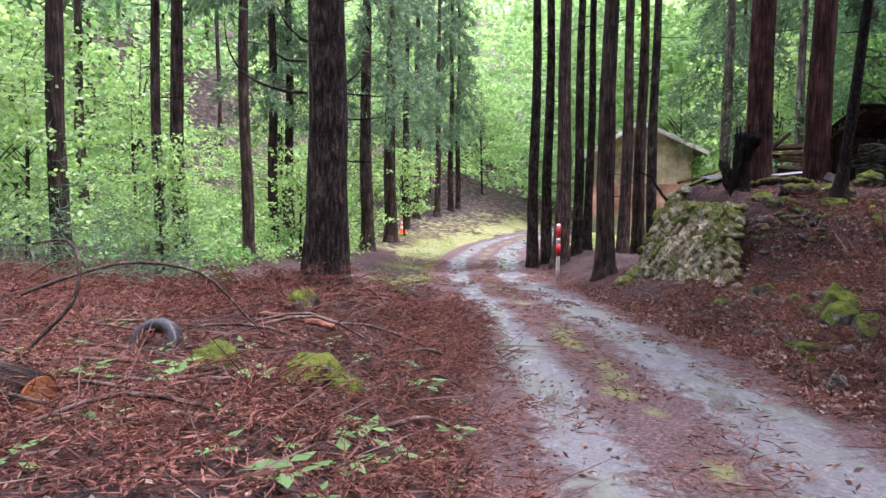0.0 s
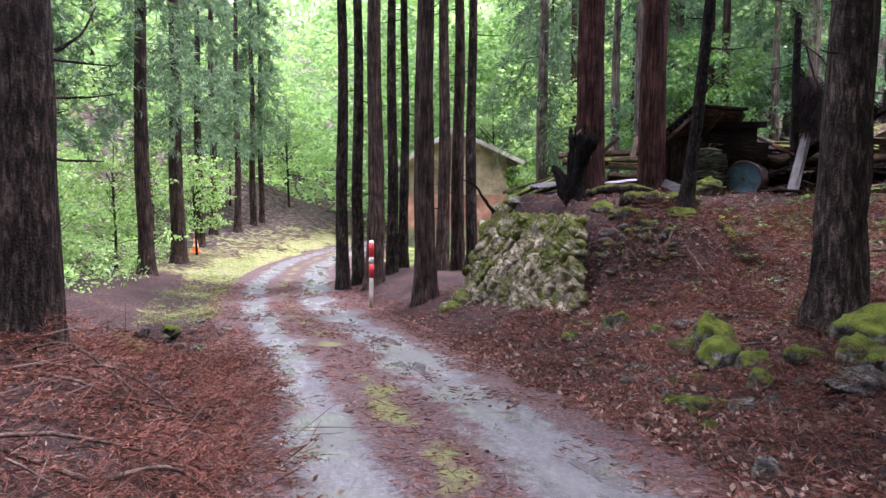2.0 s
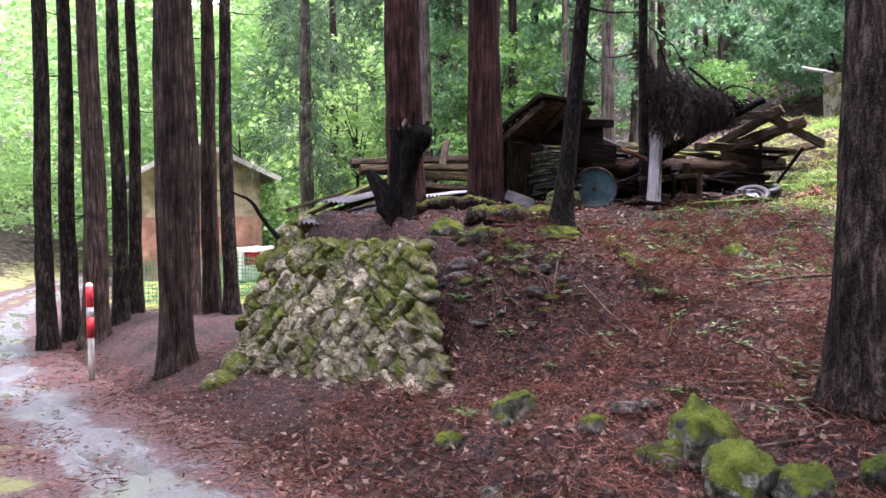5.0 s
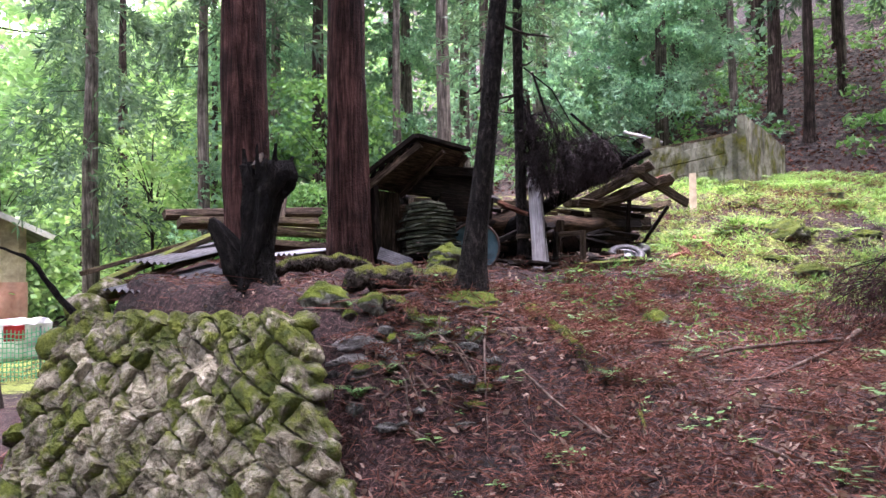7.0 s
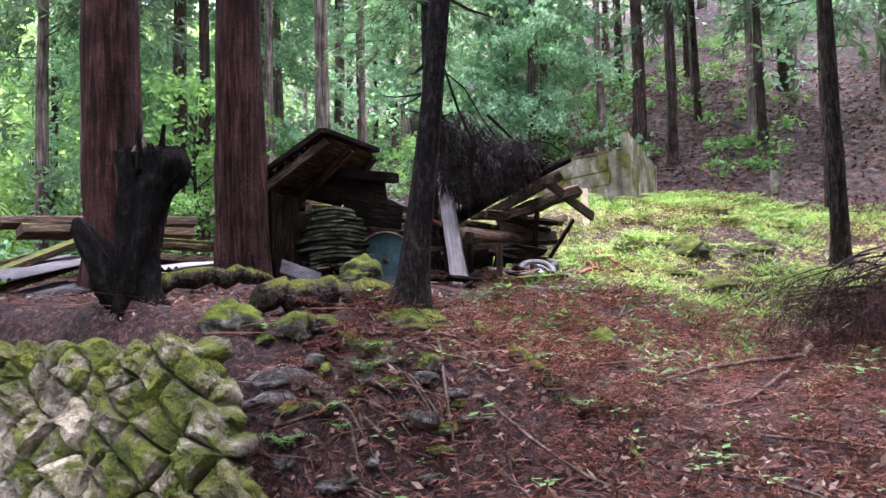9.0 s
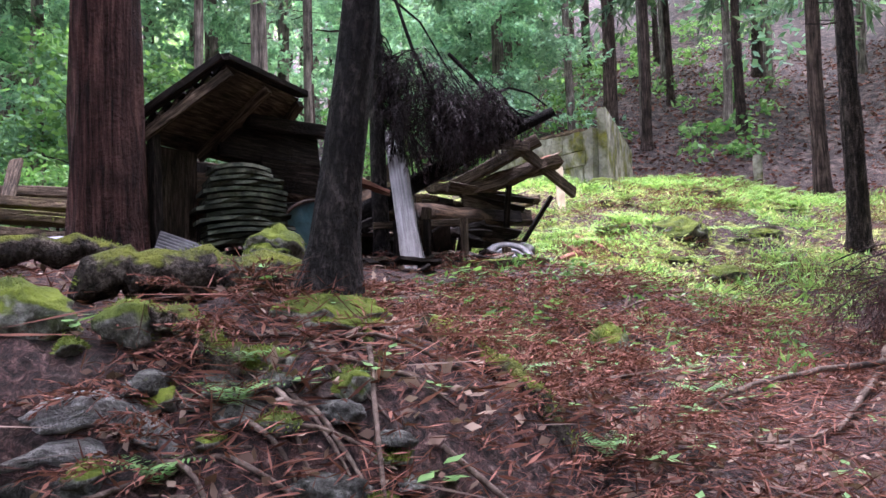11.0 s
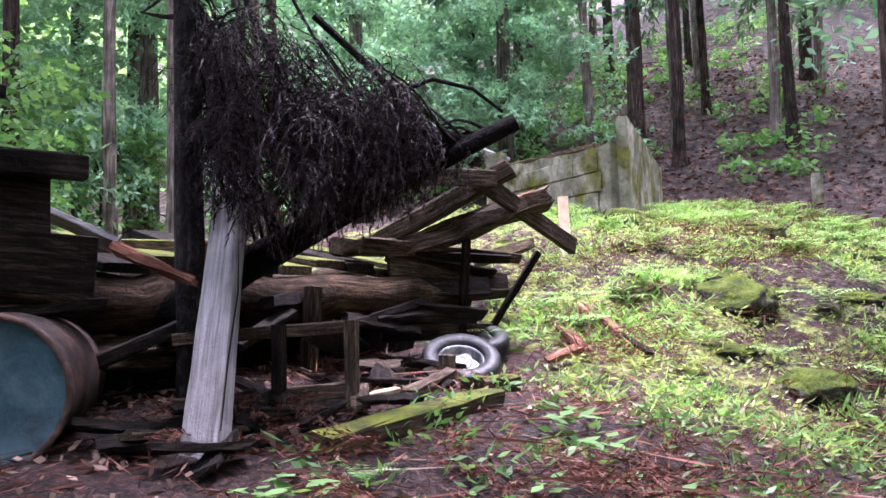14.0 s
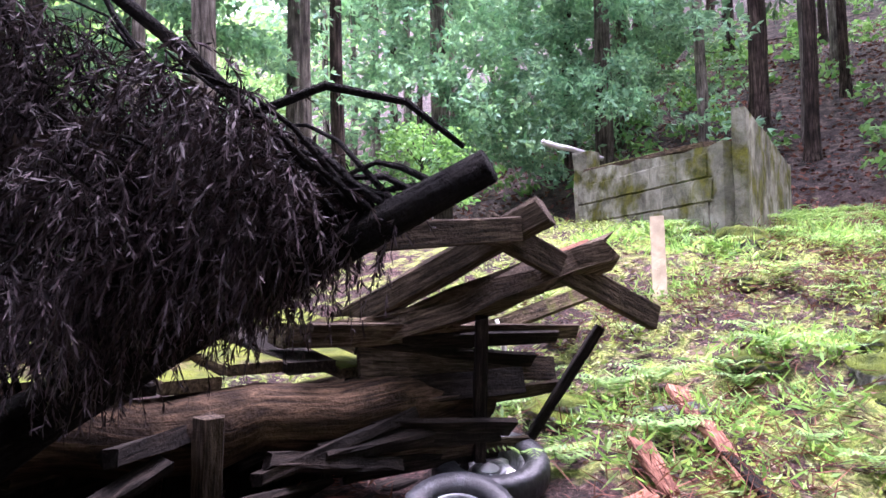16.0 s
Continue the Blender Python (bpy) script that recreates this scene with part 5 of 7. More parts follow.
for k in range(16):
    x, y = rng.uniform(5.05, 5.95), rng.uniform(11.95, 12.45)
    dx, dy = rng.uniform(-0.2, 0.25), rng.uniform(-0.5, -0.25)
    spots = [(x + dx * f + rng.uniform(-0.03, 0.03), y + dy * f) for f in (0, 0.35, 0.7, 1.0)]
    branch("hanging_root", [(px, py, gz(px, py) + 0.02) for px, py in spots], (0.012, 0.010, 0.008, 0.004), STICK, "thin bare root trailing down the bank", "root", 900 + k, 6, 0.2, "bank roots")
for k in range(9):
    x, y = rng.uniform(4.95, 5.9), rng.uniform(11.6, 12.5)
    rock(x, y, rng.uniform(0.06, 0.11), ROCK if k % 3 else BARE_ROCK, 950 + k, (1.4, 0.9, 0.6), 0.55, "dark angular stone bedded in the bank", turn=k * 51)
rng = random.Random(31)
for k in range(26):
    x, y = rng.uniform(5.3, 10.5), rng.uniform(8.6, 12.4)
    a, l = rng.uniform(0, 6.3), rng.uniform(0.4, 1.3)
    p, q = (x, y), (x + math.cos(a) * l, y + math.sin(a) * l)
    m = ((p[0] + q[0]) / 2 + rng.uniform(-0.08, 0.08), (p[1] + q[1]) / 2 + rng.uniform(-0.08, 0.08))
    branch("fallen_stick", [(*p, gz(*p) + 0.02), (*m, gz(*m) + 0.05), (*q, gz(*q) + 0.02)], (0.012, 0.010, 0.005), STICK, "thin dead stick on the litter", "stick", k, 5, 0.1, "fallen sticks")
for k in range(34):
    x, y = rng.uniform(-3.6, 0.1), rng.uniform(3.6, 9.6)
    a, l = rng.uniform(-0.6, 0.9) + (3.14 if k % 2 else 0), rng.uniform(0.6, 2.0)
    p, q = (x, y), (x + math.cos(a) * l, y + math.sin(a) * l * 0.6)
    if q[0] > 0.25:
        q = (0.2, q[1])
    m = ((p[0] + q[0]) / 2 + rng.uniform(-0.12, 0.12), (p[1] + q[1]) / 2 + rng.uniform(-0.12, 0.12))
    branch("fallen_branch", [(*p, gz(*p) + 0.03), (*m, gz(*m) + rng.uniform(0.06, 0.22)), (*q, gz(*q) + 0.05)], (0.018, 0.014, 0.006), STICK, "dead cedar branch on the litter heap", "branch", k, 6, 0.1, "fallen branches")
branch("curved_branch", [(-2.65, 4.6, 0.40), (-2.35, 4.75, 0.75), (-2.3, 4.8, 1.0), (-2.42, 4.9, 1.15), (-2.7, 5.0, 1.12)], (0.014, 0.013, 0.012, 0.009, 0.005), STICK, "bare branch curving up from the brushwood", "branch", 3, 7, 0.1)
branch("curved_branch", [(-2.9, 5.2, 0.75), (-2.4, 5.6, 0.92), (-1.9, 5.9, 0.82), (-1.55, 6.0, 0.45), (-1.4, 6.1, 0.25)], (0.013, 0.013, 0.011, 0.009, 0.005), STICK, "long dead branch arching over the brushwood", "branch", 4, 7, 0.1)

# ---- left bank: sawn log, tyre, fallen marker, dark shrub ----
log = thing("sawn_log", -2.25, 4.15, gz(-2.25, 4.15) + 0.11, "sawn cedar log with an orange cut end", "log")
part("bark", mesh_of("bark", *tube(((-1.0, 0.35, 0.10), (-0.5, 0.18, 0.06), (0.0, 0.0, 0.0)), (0.15, 0.145, 0.14), 16, 0.12, 3, 0.02), BARK_BROWN, True), None, log)
part("cut_end", mesh_of("cut_end", *tube(((0.0, 0.0, 0.0), (0.012, -0.004, -0.001)), (0.128, 0.126), 16, 0.05, 3), CUTWOOD), None, log, "orange sawn face")


def ring_mesh(name, major, minor, squash, material, segments=40, tread=0.0):
    verts, faces = [], []
    m = 12
    for i in range(segments):
        a = 2 * math.pi * i / segments
        for j in range(m):
            b = 2 * math.pi * j / m
            c, s = math.cos(b), math.sin(b)
            c, s = math.copysign(abs(c) ** 0.6, c), math.copysign(abs(s) ** 0.6, s)
            r = major + minor * c + (tread if (i % 2 and c > 0.75) else 0)
            verts.append((r * math.cos(a), r * math.sin(a), minor * squash * s))
    for i in range(segments):
        for j in range(m):
            p, q = i * m + j, ((i + 1) % segments) * m + j
            faces.append((p, q, ((i + 1) % segments) * m + (j + 1) % m, i * m + (j + 1) % m))
    return mesh_of(name, verts, faces, material, True)


def tyre(x, y, z, tilt, turn, label, mossy=False, rim=True, size=1.0):
    t = thing("tyre", x, y, z, label, "tyre")
    t.matrix_basis = pose(x, y, z, tilt[0], tilt[1], turn) @ Matrix.Diagonal((size, size, size, 1))
    part("tread", ring_mesh("tread", 0.225, 0.065, 1.15, RUBBER, 64, -0.008), None, t)
    if rim:
        part("rim", mesh_of("rim", *lathe(((0.172, 0.055), (0.165, 0.062), (0.150, 0.045), (0.145, 0.0), (0.09, -0.005), (0.085, 0.025), (0.05, 0.028), (0.045, 0.0), (0.001, 0.0)), 32), STEELRIM, True), None, t, "worn steel wheel rim")
        part("sidewall_line", mesh_of("sidewall_line", *lathe(((0.232, 0.0765), (0.236, 0.079), (0.247, 0.0785), (0.252, 0.0745)), 40), STEELRIM, True), None, t, "pale ring on the sidewall")
    if mossy:
        part("moss", lump(910, 3, (0.135, 0.125, 0.03), 0.8), None, t, "moss and litter inside the wheel")
        t.children[-1].data.materials.append(MOSSLOG)
        t.children[-1].location = (0.01, 0, 0.02)
    return t


tyre(-2.3, 6.0, gz(-2.3, 6.0) + 0.02, (62, 10), -30, "old black tyre half buried in brushwood", rim=False, size=0.9)
branch("fallen_marker", [(-1.7, 6.95, 0.30), (-1.3, 6.8, 0.29), (-0.95, 6.68, 0.24)], (0.032, 0.032, 0.032), REDWOOD, "faded red and white marker post lying in the litter", "marker post", 2, 12, 0.02)

# ---- the fallen house ----
roof = thing("roof_section", 7.95, 14.35, 1.9, "tilted section of a fallen plank roof with dark edges", "roof section")
A, B, C, D = Vector((7.62, 14.05, 2.86)), Vector((8.52, 14.15, 2.84)), Vector((8.62, 14.75, 2.36)), Vector((7.30, 14.62, 2.38))
o = roof.location
for k in range(6):
    f, g = k / 6, (k + 0.96) / 6
    a, b = A.lerp(D, (f + g) / 2), B.lerp(C, (f + g) / 2)
    part("board", mesh_of("board", *shift(beam(a, b, (A - D).length / 6.2, 0.02, k, math.degrees(math.atan2(0.48, 0.5)), 0.05), o), OLDWOOD), None, roof)
for k, (p, q) in enumerate(((A, D), (B, C), (A.lerp(B, 0.5), D.lerp(C, 0.5)))):
    n = Vector((0, -0.35, -0.55)).normalized() * 0.05
    part("rafter", mesh_of("rafter", *shift(beam(p + n, q + n, 0.06, 0.07, 20 + k), o), OLDWOOD), None, roof)
up_n = Vector((0.0, 0.55, 0.62)) * 0.045
part("edge_board", mesh_of("edge_board", *shift(beam(A + up_n + Vector((-0.06, -0.04, 0.02)), B + up_n + Vector((0.06, -0.04, 0.02)), 0.10, 0.05, 33), o), DARKWOOD), None, roof)
part("edge_board", mesh_of("edge_board", *shift(beam(A + up_n + Vector((-0.06, -0.04, 0.02)), D + up_n + Vector((-0.06, 0.06, 0)), 0.09, 0.05, 34), o), DARKWOOD), None, roof)
for k in range(7):
    f = (k + 0.5) / 7
    part("shingle_row", mesh_of("shingle_row", *shift(beam(A.lerp(D, f) + up_n, B.lerp(C, f) + up_n, 0.115, 0.025, 40 + k, 44, 0.15), o), DARKWOOD), None, roof)
# support post, side panel and lintel of the lean-to
lean_to = thing("lean_to_wall", 7.75, 14.75, gz(7.75, 14.75), "leaning plywood panel of the fallen lean-to", "wall panel")
part("panel", mesh_of("panel", *shift(beam((7.55, 14.62, 1.58), (7.60, 14.66, 2.36), 0.55, 0.025, 50, 15, 0.04), lean_to.location), OLDWOOD), None, lean_to, "brown plywood panel")
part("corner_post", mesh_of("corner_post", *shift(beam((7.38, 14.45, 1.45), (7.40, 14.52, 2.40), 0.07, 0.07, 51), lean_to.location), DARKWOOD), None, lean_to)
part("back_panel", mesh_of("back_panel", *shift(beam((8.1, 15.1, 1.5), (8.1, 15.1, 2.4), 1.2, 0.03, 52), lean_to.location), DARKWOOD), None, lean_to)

stack = thing("board_stack", 7.95, 14.22, 1.60, "stack of mossy grey-green boards under the fallen roof", "board stack")
across_dir = Vector((0.80, -0.60, 0)).normalized()
deep_dir = Vector((0.60, 0.80, 0))
rng = random.Random(17)
for k in range(14):
    half = 0.33 * (1 - 0.012 * k) * rng.uniform(0.9, 1.05) * (0.72 if k > 11 else 1)
    off = rng.uniform(-0.04, 0.04)
    z = 0.02 + 0.042 * k
    pts_board = [across_dir * (off + half * (2 * i / 6 - 1)) + Vector((0, 0, z + 0.035 * (1 - (2 * i / 6 - 1) ** 2))) for i in range(7)]
    v, f = [], []
    for p in pts_board:
        for dd, dz in ((-0.16 + rng.uniform(-0.02, 0.02), 0.0), (-0.16 + rng.uniform(-0.02, 0.02), 0.028), (0.2, 0.028), (0.2, 0.0)):
            q = p + deep_dir * dd
            v.append((q.x, q.y, q.z + dz))
    for i in range(6):
        for j in range(4):
            f.append((i * 4 + j, i * 4 + (j + 1) % 4, (i + 1) * 4 + (j + 1) % 4, (i + 1) * 4 + j))
    f += [(0, 1, 2, 3), (27, 26, 25, 24)]
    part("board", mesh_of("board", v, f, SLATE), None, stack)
timber("crate", (7.62, 13.80, 1.50), (7.90, 13.66, 1.50), 0.14, 0.15, MOSSWOOD, "small mossy crate lying below the board stack", "crate", 53)
rock(7.55, 13.60, 0.21, ROCK, 801, (1.15, 0.9, 0.8), 0.2, "square stone thick with green moss", turn=20)
rock(7.42, 13.55, 0.17, ROCK, 802, (1.1, 0.9, 0.7), 0.3, "stone thick with green moss", turn=50)

drum = thing("oil_drum", 8.42, 13.92, 1.72, "old oil drum on its side with faded blue lid", "oil drum")
drum.matrix_basis = pose(8.42, 13.92, 1.71, 90, 0, -45)
part("barrel", mesh_of("barrel", *lathe(((0.285, 0.02), (0.285, -0.28), (0.297, -0.30), (0.285, -0.32), (0.285, -0.58), (0.297, -0.60), (0.285, -0.62), (0.285, -0.88), (0.001, -0.88)), 36), RUST, True), None, drum)
part("rim", mesh_of("rim", *lathe(((0.272, 0.018), (0.283, 0.035), (0.298, 0.028), (0.298, 0.0), (0.285, -0.01)), 36), RUST, True), None, drum, "dark rusty rim")
part("lid", mesh_of("lid", *lathe(((0.274, 0.02), (0.262, 0.004), (0.12, 0.008), (0.05, 0.008), (0.001, 0.010)), 36), DRUMBLUE, True), None, drum, "faded blue lid")
part("bung", mesh_of("bung", *lathe(((0.036, 0.005), (0.036, 0.022), (0.001, 0.024)), 14), RUST, True), None, drum)

# the weathered plank that leans on the dark cedar
plank = thing("leaning_plank", 8.85, 13.28, 1.38, "weathered grey split plank leaning upright in the ruin", "plank")
o = plank.location
part("board", mesh_of("board", *shift(beam((8.83, 13.27, 1.36), (9.78, 14.02, 2.78), 0.175, 0.10, 60, 28, 0.05, 12, 0.86), o), GREYWOOD), None, plank)
part("crack", mesh_of("crack", *shift(tube(((8.90, 13.24, 1.55), (9.08, 13.38, 1.80), (9.26, 13.50, 2.07), (9.42, 13.65, 2.32)), (0.003, 0.005, 0.005, 0.002), 4), o), CHARRED), None, plank, "dark drying crack")

# great beams
branch("house_beam", [(8.0, 14.70, 2.02), (9.0, 14.52, 2.05), (10.0, 14.30, 2.07), (11.0, 14.05, 2.06), (11.9, 13.85, 2.05)], (0.17, 0.175, 0.17, 0.165, 0.16), PEELED, "heavy round house beam lying across the ruin", "beam", 14, 16, 0.08)
timber("house_beam", (8.4, 14.9, 2.30), (10.6, 14.45, 2.36), 0.14, 0.12, MOSSWOOD, "mossy squared beam along the ruin", "beam", 61)
timber("roof_beam", (8.15, 14.35, 2.62), (8.98, 14.15, 2.64), 0.09, 0.11, DARKWOOD, "black broken roof beam with a rounded end", "beam", 62)
timber("roof_panel", (8.0, 14.5, 2.50), (8.85, 14.2, 2.44), 0.04, 0.34, DARKWOOD, "black sagging panel of the fallen roof", "roof panel", 63, 12, 0.2)
timber("roof_panel", (8.3, 14.35, 2.24), (9.0, 14.1, 2.20), 0.04, 0.26, DARKWOOD, "black sagging panel of the fallen roof", "roof panel", 64, -8, 0.25)
timber("broken_board", (8.95, 14.40, 2.46), (9.10, 14.05, 2.29), 0.12, 0.03, GREYWOOD, "pale split board on the ruin", "board", 64, 30, 0.2)
timber("broken_board", (9.08, 14.06, 2.28), (9.24, 13.74, 2.12), 0.10, 0.05, REDWOOD, "splintered reddish end of a broken board", "board", 65, 20, 0.3, taper=0.6)
timber("house_post", (8.78, 14.55, 1.40), (8.80, 14.5, 2.0), 0.15, 0.15, OLDWOOD, "short post standing under the beam", "post", 66)
timber("house_post", (9.62, 14.2, 1.36), (9.45, 13.85, 1.75), 0.12, 0.05, DARKWOOD, "dark board leaning under the beam", "board", 67)
timber("house_post", (10.45, 14.1, 1.45), (10.40, 14.0, 2.12), 0.10, 0.08, OLDWOOD, "short post against the fallen beam", "post", 68)
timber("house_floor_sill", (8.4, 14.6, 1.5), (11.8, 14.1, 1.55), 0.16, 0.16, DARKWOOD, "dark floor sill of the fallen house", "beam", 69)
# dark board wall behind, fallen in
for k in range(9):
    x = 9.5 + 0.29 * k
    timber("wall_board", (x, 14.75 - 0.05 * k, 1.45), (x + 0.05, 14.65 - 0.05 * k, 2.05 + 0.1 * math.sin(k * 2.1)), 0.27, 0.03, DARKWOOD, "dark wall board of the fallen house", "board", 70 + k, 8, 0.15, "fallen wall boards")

# rubble filling the fallen house, shade in its colour; added collapsed roof blocks sky
rng = random.Random(202)
for k in range(46):
    x = rng.uniform(8.6, 11.9)
    y = 14.75 - 0.16 * (x - 8.6) + rng.uniform(-0.55, 0.5)
    a, l = rng.uniform(-0.5, 0.5), rng.uniform(0.4, 1.3)
    z = gz(x, y) + rng.uniform(0.04, 0.42)
    p = Vector((x - math.cos(a) * l / 2, y - math.sin(a) * l / 2, z + rng.uniform(-0.12, 0.12)))
    q = Vector((x + math.cos(a) * l / 2, y + math.sin(a) * l / 2, z + rng.uniform(-0.12, 0.22)))
    timber("rubble_board", p, q, rng.uniform(0.06, 0.2), rng.uniform(0.02, 0.07), DARKWOOD if k % 4 else OLDWOOD, "broken rubble board of the house, shade included in its dark colour", "board", 210 + k, rng.uniform(-40, 40), 0.2, "house rubble")
# Roof layer added to keep sky light out of the ruin.
for k in range(12):
    x = 8.55 + 0.27 * k
    y = 14.42 - 0.17 * (x - 8.6)
    timber("collapsed_roof_board", (x, y + 0.05, 2.24 + 0.03 * math.sin(k * 1.7)), (x + 0.12, y + 1.15, 2.46 + 0.05 * math.sin(k * 2.3)), 0.26, 0.05, MOSSWOOD if k % 3 else DARKWOOD, "mossy collapsed-roof board added to block the sky", "roof board", 260 + k, 0, 0.15, "collapsed roof")

# window frame lying on edge
window = thing("window_frame", 9.87, 13.36, 1.42, "old wooden window frame leaning among the wreckage", "window frame")
o = window.location
P, Q = Vector((9.88, 13.36, 0)), Vector((9.30, 13.95, 0))
for k, (a, b, w, h) in enumerate((((P.x, P.y, 1.90), (Q.x, Q.y, 1.86), 0.05, 0.06), ((P.x, P.y, 1.56), (Q.x, Q.y, 1.52), 0.05, 0.14))):
    part("rail", mesh_of("rail", *shift(beam(a, b, w, h, 90 + k, worn=0.05), o), OLDWOOD), None, window)
for k, f in enumerate((0.0, 0.42, 0.75)):
    p = P.lerp(Q, f)
    part("stile", mesh_of("stile", *shift(beam((p.x - 0.03, p.y - 0.03, 1.40), (p.x - 0.03, p.y - 0.03, 1.93 - 0.03 * f), 0.055, 0.06, 94 + k, worn=0.05), o), OLDWOOD if k == 0 else DARKWOOD), None, window)
part("panel", mesh_of("panel", *shift(beam((10.0, 13.40, 1.44), (10.22, 13.30, 1.46), 0.06, 0.22, 98, worn=0.05), o), TANWALL), None, window, "yellowish board")
timber("short_post", (10.72, 13.28, 1.38), (10.72, 13.28, 1.70), 0.10, 0.07, OLDWOOD, "short squared post beside the tyres", "post", 99)
timber("mossy_beam", (9.15, 12.98, gz(9.15, 12.98) + 0.02), (10.32, 12.80, gz(10.32, 12.8) + 0.02), 0.15, 0.12, MOSSWOOD, "low beam with a thick cushion of moss", "beam", 100, 0, 0.16)
timber("mossy_beam", (10.45, 12.98, gz(10.45, 12.98) + 0.02), (10.85, 12.95, gz(10.85, 12.95) + 0.02), 0.15, 0.12, MOSSWOOD, "short beam end under moss", "beam", 101, 0, 0.16)
timber("floor_board", (9.0, 13.12, 1.37), (10.1, 12.92, 1.42), 0.14, 0.04, REDWOOD, "reddish board half under litter", "board", 102, 5, 0.15)

# rotten pieces strewn on the ruin's floor
rng = random.Random(515)
for k in range(30):
    x, y, an = rng.uniform(8.75, 10.95), rng.uniform(13.1, 13.75), rng.uniform(0, 3.14)
    l = rng.uniform(0.12, 0.34)
    p, q = (x - l * math.cos(an), y - 0.6 * l * math.sin(an)), (x + l * math.cos(an), y + 0.6 * l * math.sin(an))
    timber("rotten_board", (*p, gz(*p) + rng.uniform(0.02, 0.06)), (*q, gz(*q) + rng.uniform(0.02, 0.12)), rng.uniform(0.06, 0.14), 0.03, DARKWOOD if k % 4 else OLDWOOD, "dark rotten piece of board on the ruin's floor", "board", 540 + k, rng.uniform(-25, 25), 0.4, "rotten boards in the ruin", rng.uniform(0.5, 1.0))

# crossed rafters over a fallen side
timber("crossed_rafter", (11.30, 14.20, 2.42), (11.57, 13.22, 2.92), 0.13, 0.13, OLDWOOD, "thick squared rafter with moss on its lower end", "rafter", 110)
timber("crossed_rafter", (11.40, 13.42, 2.86), (12.52, 13.12, 2.42), 0.05, 0.13, OLDWOOD, "flat board crossing the rafter", "rafter", 111)
timber("crossed_rafter", (10.55, 13.55, 2.76), (11.48, 13.30, 2.84), 0.05, 0.11, OLDWOOD, "board lying level on the rafters", "rafter", 112)
timber("broken_log", (11.35, 14.0, 2.36), (12.06, 13.14, 2.75), 0.19, 0.13, OLDWOOD, "splintered log with torn grain and a red end", "log", 115, 15, 0.4)
timber("log_splinter", (11.5, 13.85, 2.50), (12.0, 13.22, 2.80), 0.05, 0.03, REDWOOD, "torn red splinter along the broken log", "splinter", 116, 30, 0.4)
timber("mossy_timber", (10.9, 14.2, 2.40), (11.4, 14.0, 2.40), 0.16, 0.12, MOSSWOOD, "timber end under bright moss", "timber", 113, 0, 0.2)
rng = random.Random(303)
for k in range(11):
    z = 2.42 - 0.062 * k
    p = (11.05 + rng.uniform(-0.15, 0.2), 13.95 + rng.uniform(-0.06, 0.06), z + rng.uniform(-0.04, 0.04))
    q = (12.35 - 0.03 * k + rng.uniform(-0.35, 0.15), 13.5 + 0.02 * k + rng.uniform(-0.08, 0.08), z - 0.04 + rng.uniform(-0.07, 0.07))
    timber("fallen_cladding", p, q, rng.uniform(0.08, 0.15), 0.03, DARKWOOD if k % 3 else OLDWOOD, "dark cladding board of the fallen side", "board", 320 + k, rng.uniform(40, 100), 0.25, "fallen cladding", rng.uniform(0.5, 1.0))
timber("dark_prop", (11.75, 13.72, 1.75), (11.62, 13.60, 2.45), 0.06, 0.06, DARKWOOD, "dark prop under the fallen side", "prop", 125)
timber("dark_prop", (12.1, 13.65, 1.8), (12.35, 13.35, 2.38), 0.06, 0.05, DARKWOOD, "dark prop leaning in the ruin", "prop", 126)
branch("white_strap", [(12.06, 13.98, 1.84), (12.05, 13.85, 1.95), (12.12, 13.8, 2.2), (12.12, 13.85, 2.42)], (0.014, 0.016, 0.014, 0.010), WHITE, "pale strap hanging from the fallen side", "strap", 2, 6, 0.1)
tyre(11.78, 13.68, 1.69, (10, -14), 0, "old tyre with steel rim lying mossy among ferns", True)
tyre(11.20, 13.45, 1.60, (18, -26), 0, "old tyre with steel rim leaning on another", True, size=0.9)

# fallen cedar top hung across the ruin
top = thing("fallen_cedar_top", 9.75, 13.75, 2.2, "dead fallen cedar top with black drooping boughs", "fallen tree")
o = top.location
part("trunk", mesh_of("trunk", *shift(tube(((9.55, 14.3, 1.95), (9.70, 13.85, 2.22), (9.86, 13.4, 2.46), (10.02, 12.95, 2.68), (10.16, 12.56, 2.87)), (0.11, 0.09, 0.068, 0.052, 0.043), 14, 0.12, 6), o), CHARRED, True), None, top)
rng = random.Random(41)
ends = []
HEART, ASIDE, AWAY = Vector((9.60, 13.48, 2.76)), Vector((0.54, -0.84, 0)), Vector((0.84, 0.54, 0))
for k in range(110):
    r = rng.uniform(-0.44, 0.52)
    e = HEART + ASIDE * r + AWAY * rng.uniform(-0.34, 0.36) + Vector((0, 0, rng.uniform(-0.16 if r > 0 else -0.06, 0.60 - 0.62 * max(0.0, r) + 0.25 * max(0.0, -r))))
    if r < -0.05 and k % 2:
        s = Vector((9.42, 13.94, rng.uniform(2.6, 3.7)))
    else:
        s = Vector((9.62, 14.1, 2.1)).lerp(Vector((10.14, 12.6, 2.86)), min(0.95, max(0.1, 0.55 + 0.7 * r + rng.uniform(-0.2, 0.15))))
    ends.append((s, e))
    part("bough", mesh_of("bough", *shift(tube(bent(s, e, rng.uniform(0.02, 0.14), 5, rng, 0.015), (0.011, 0.009, 0.007, 0.006, 0.004, 0.003), 5), o), CHARRED, True), None, top)
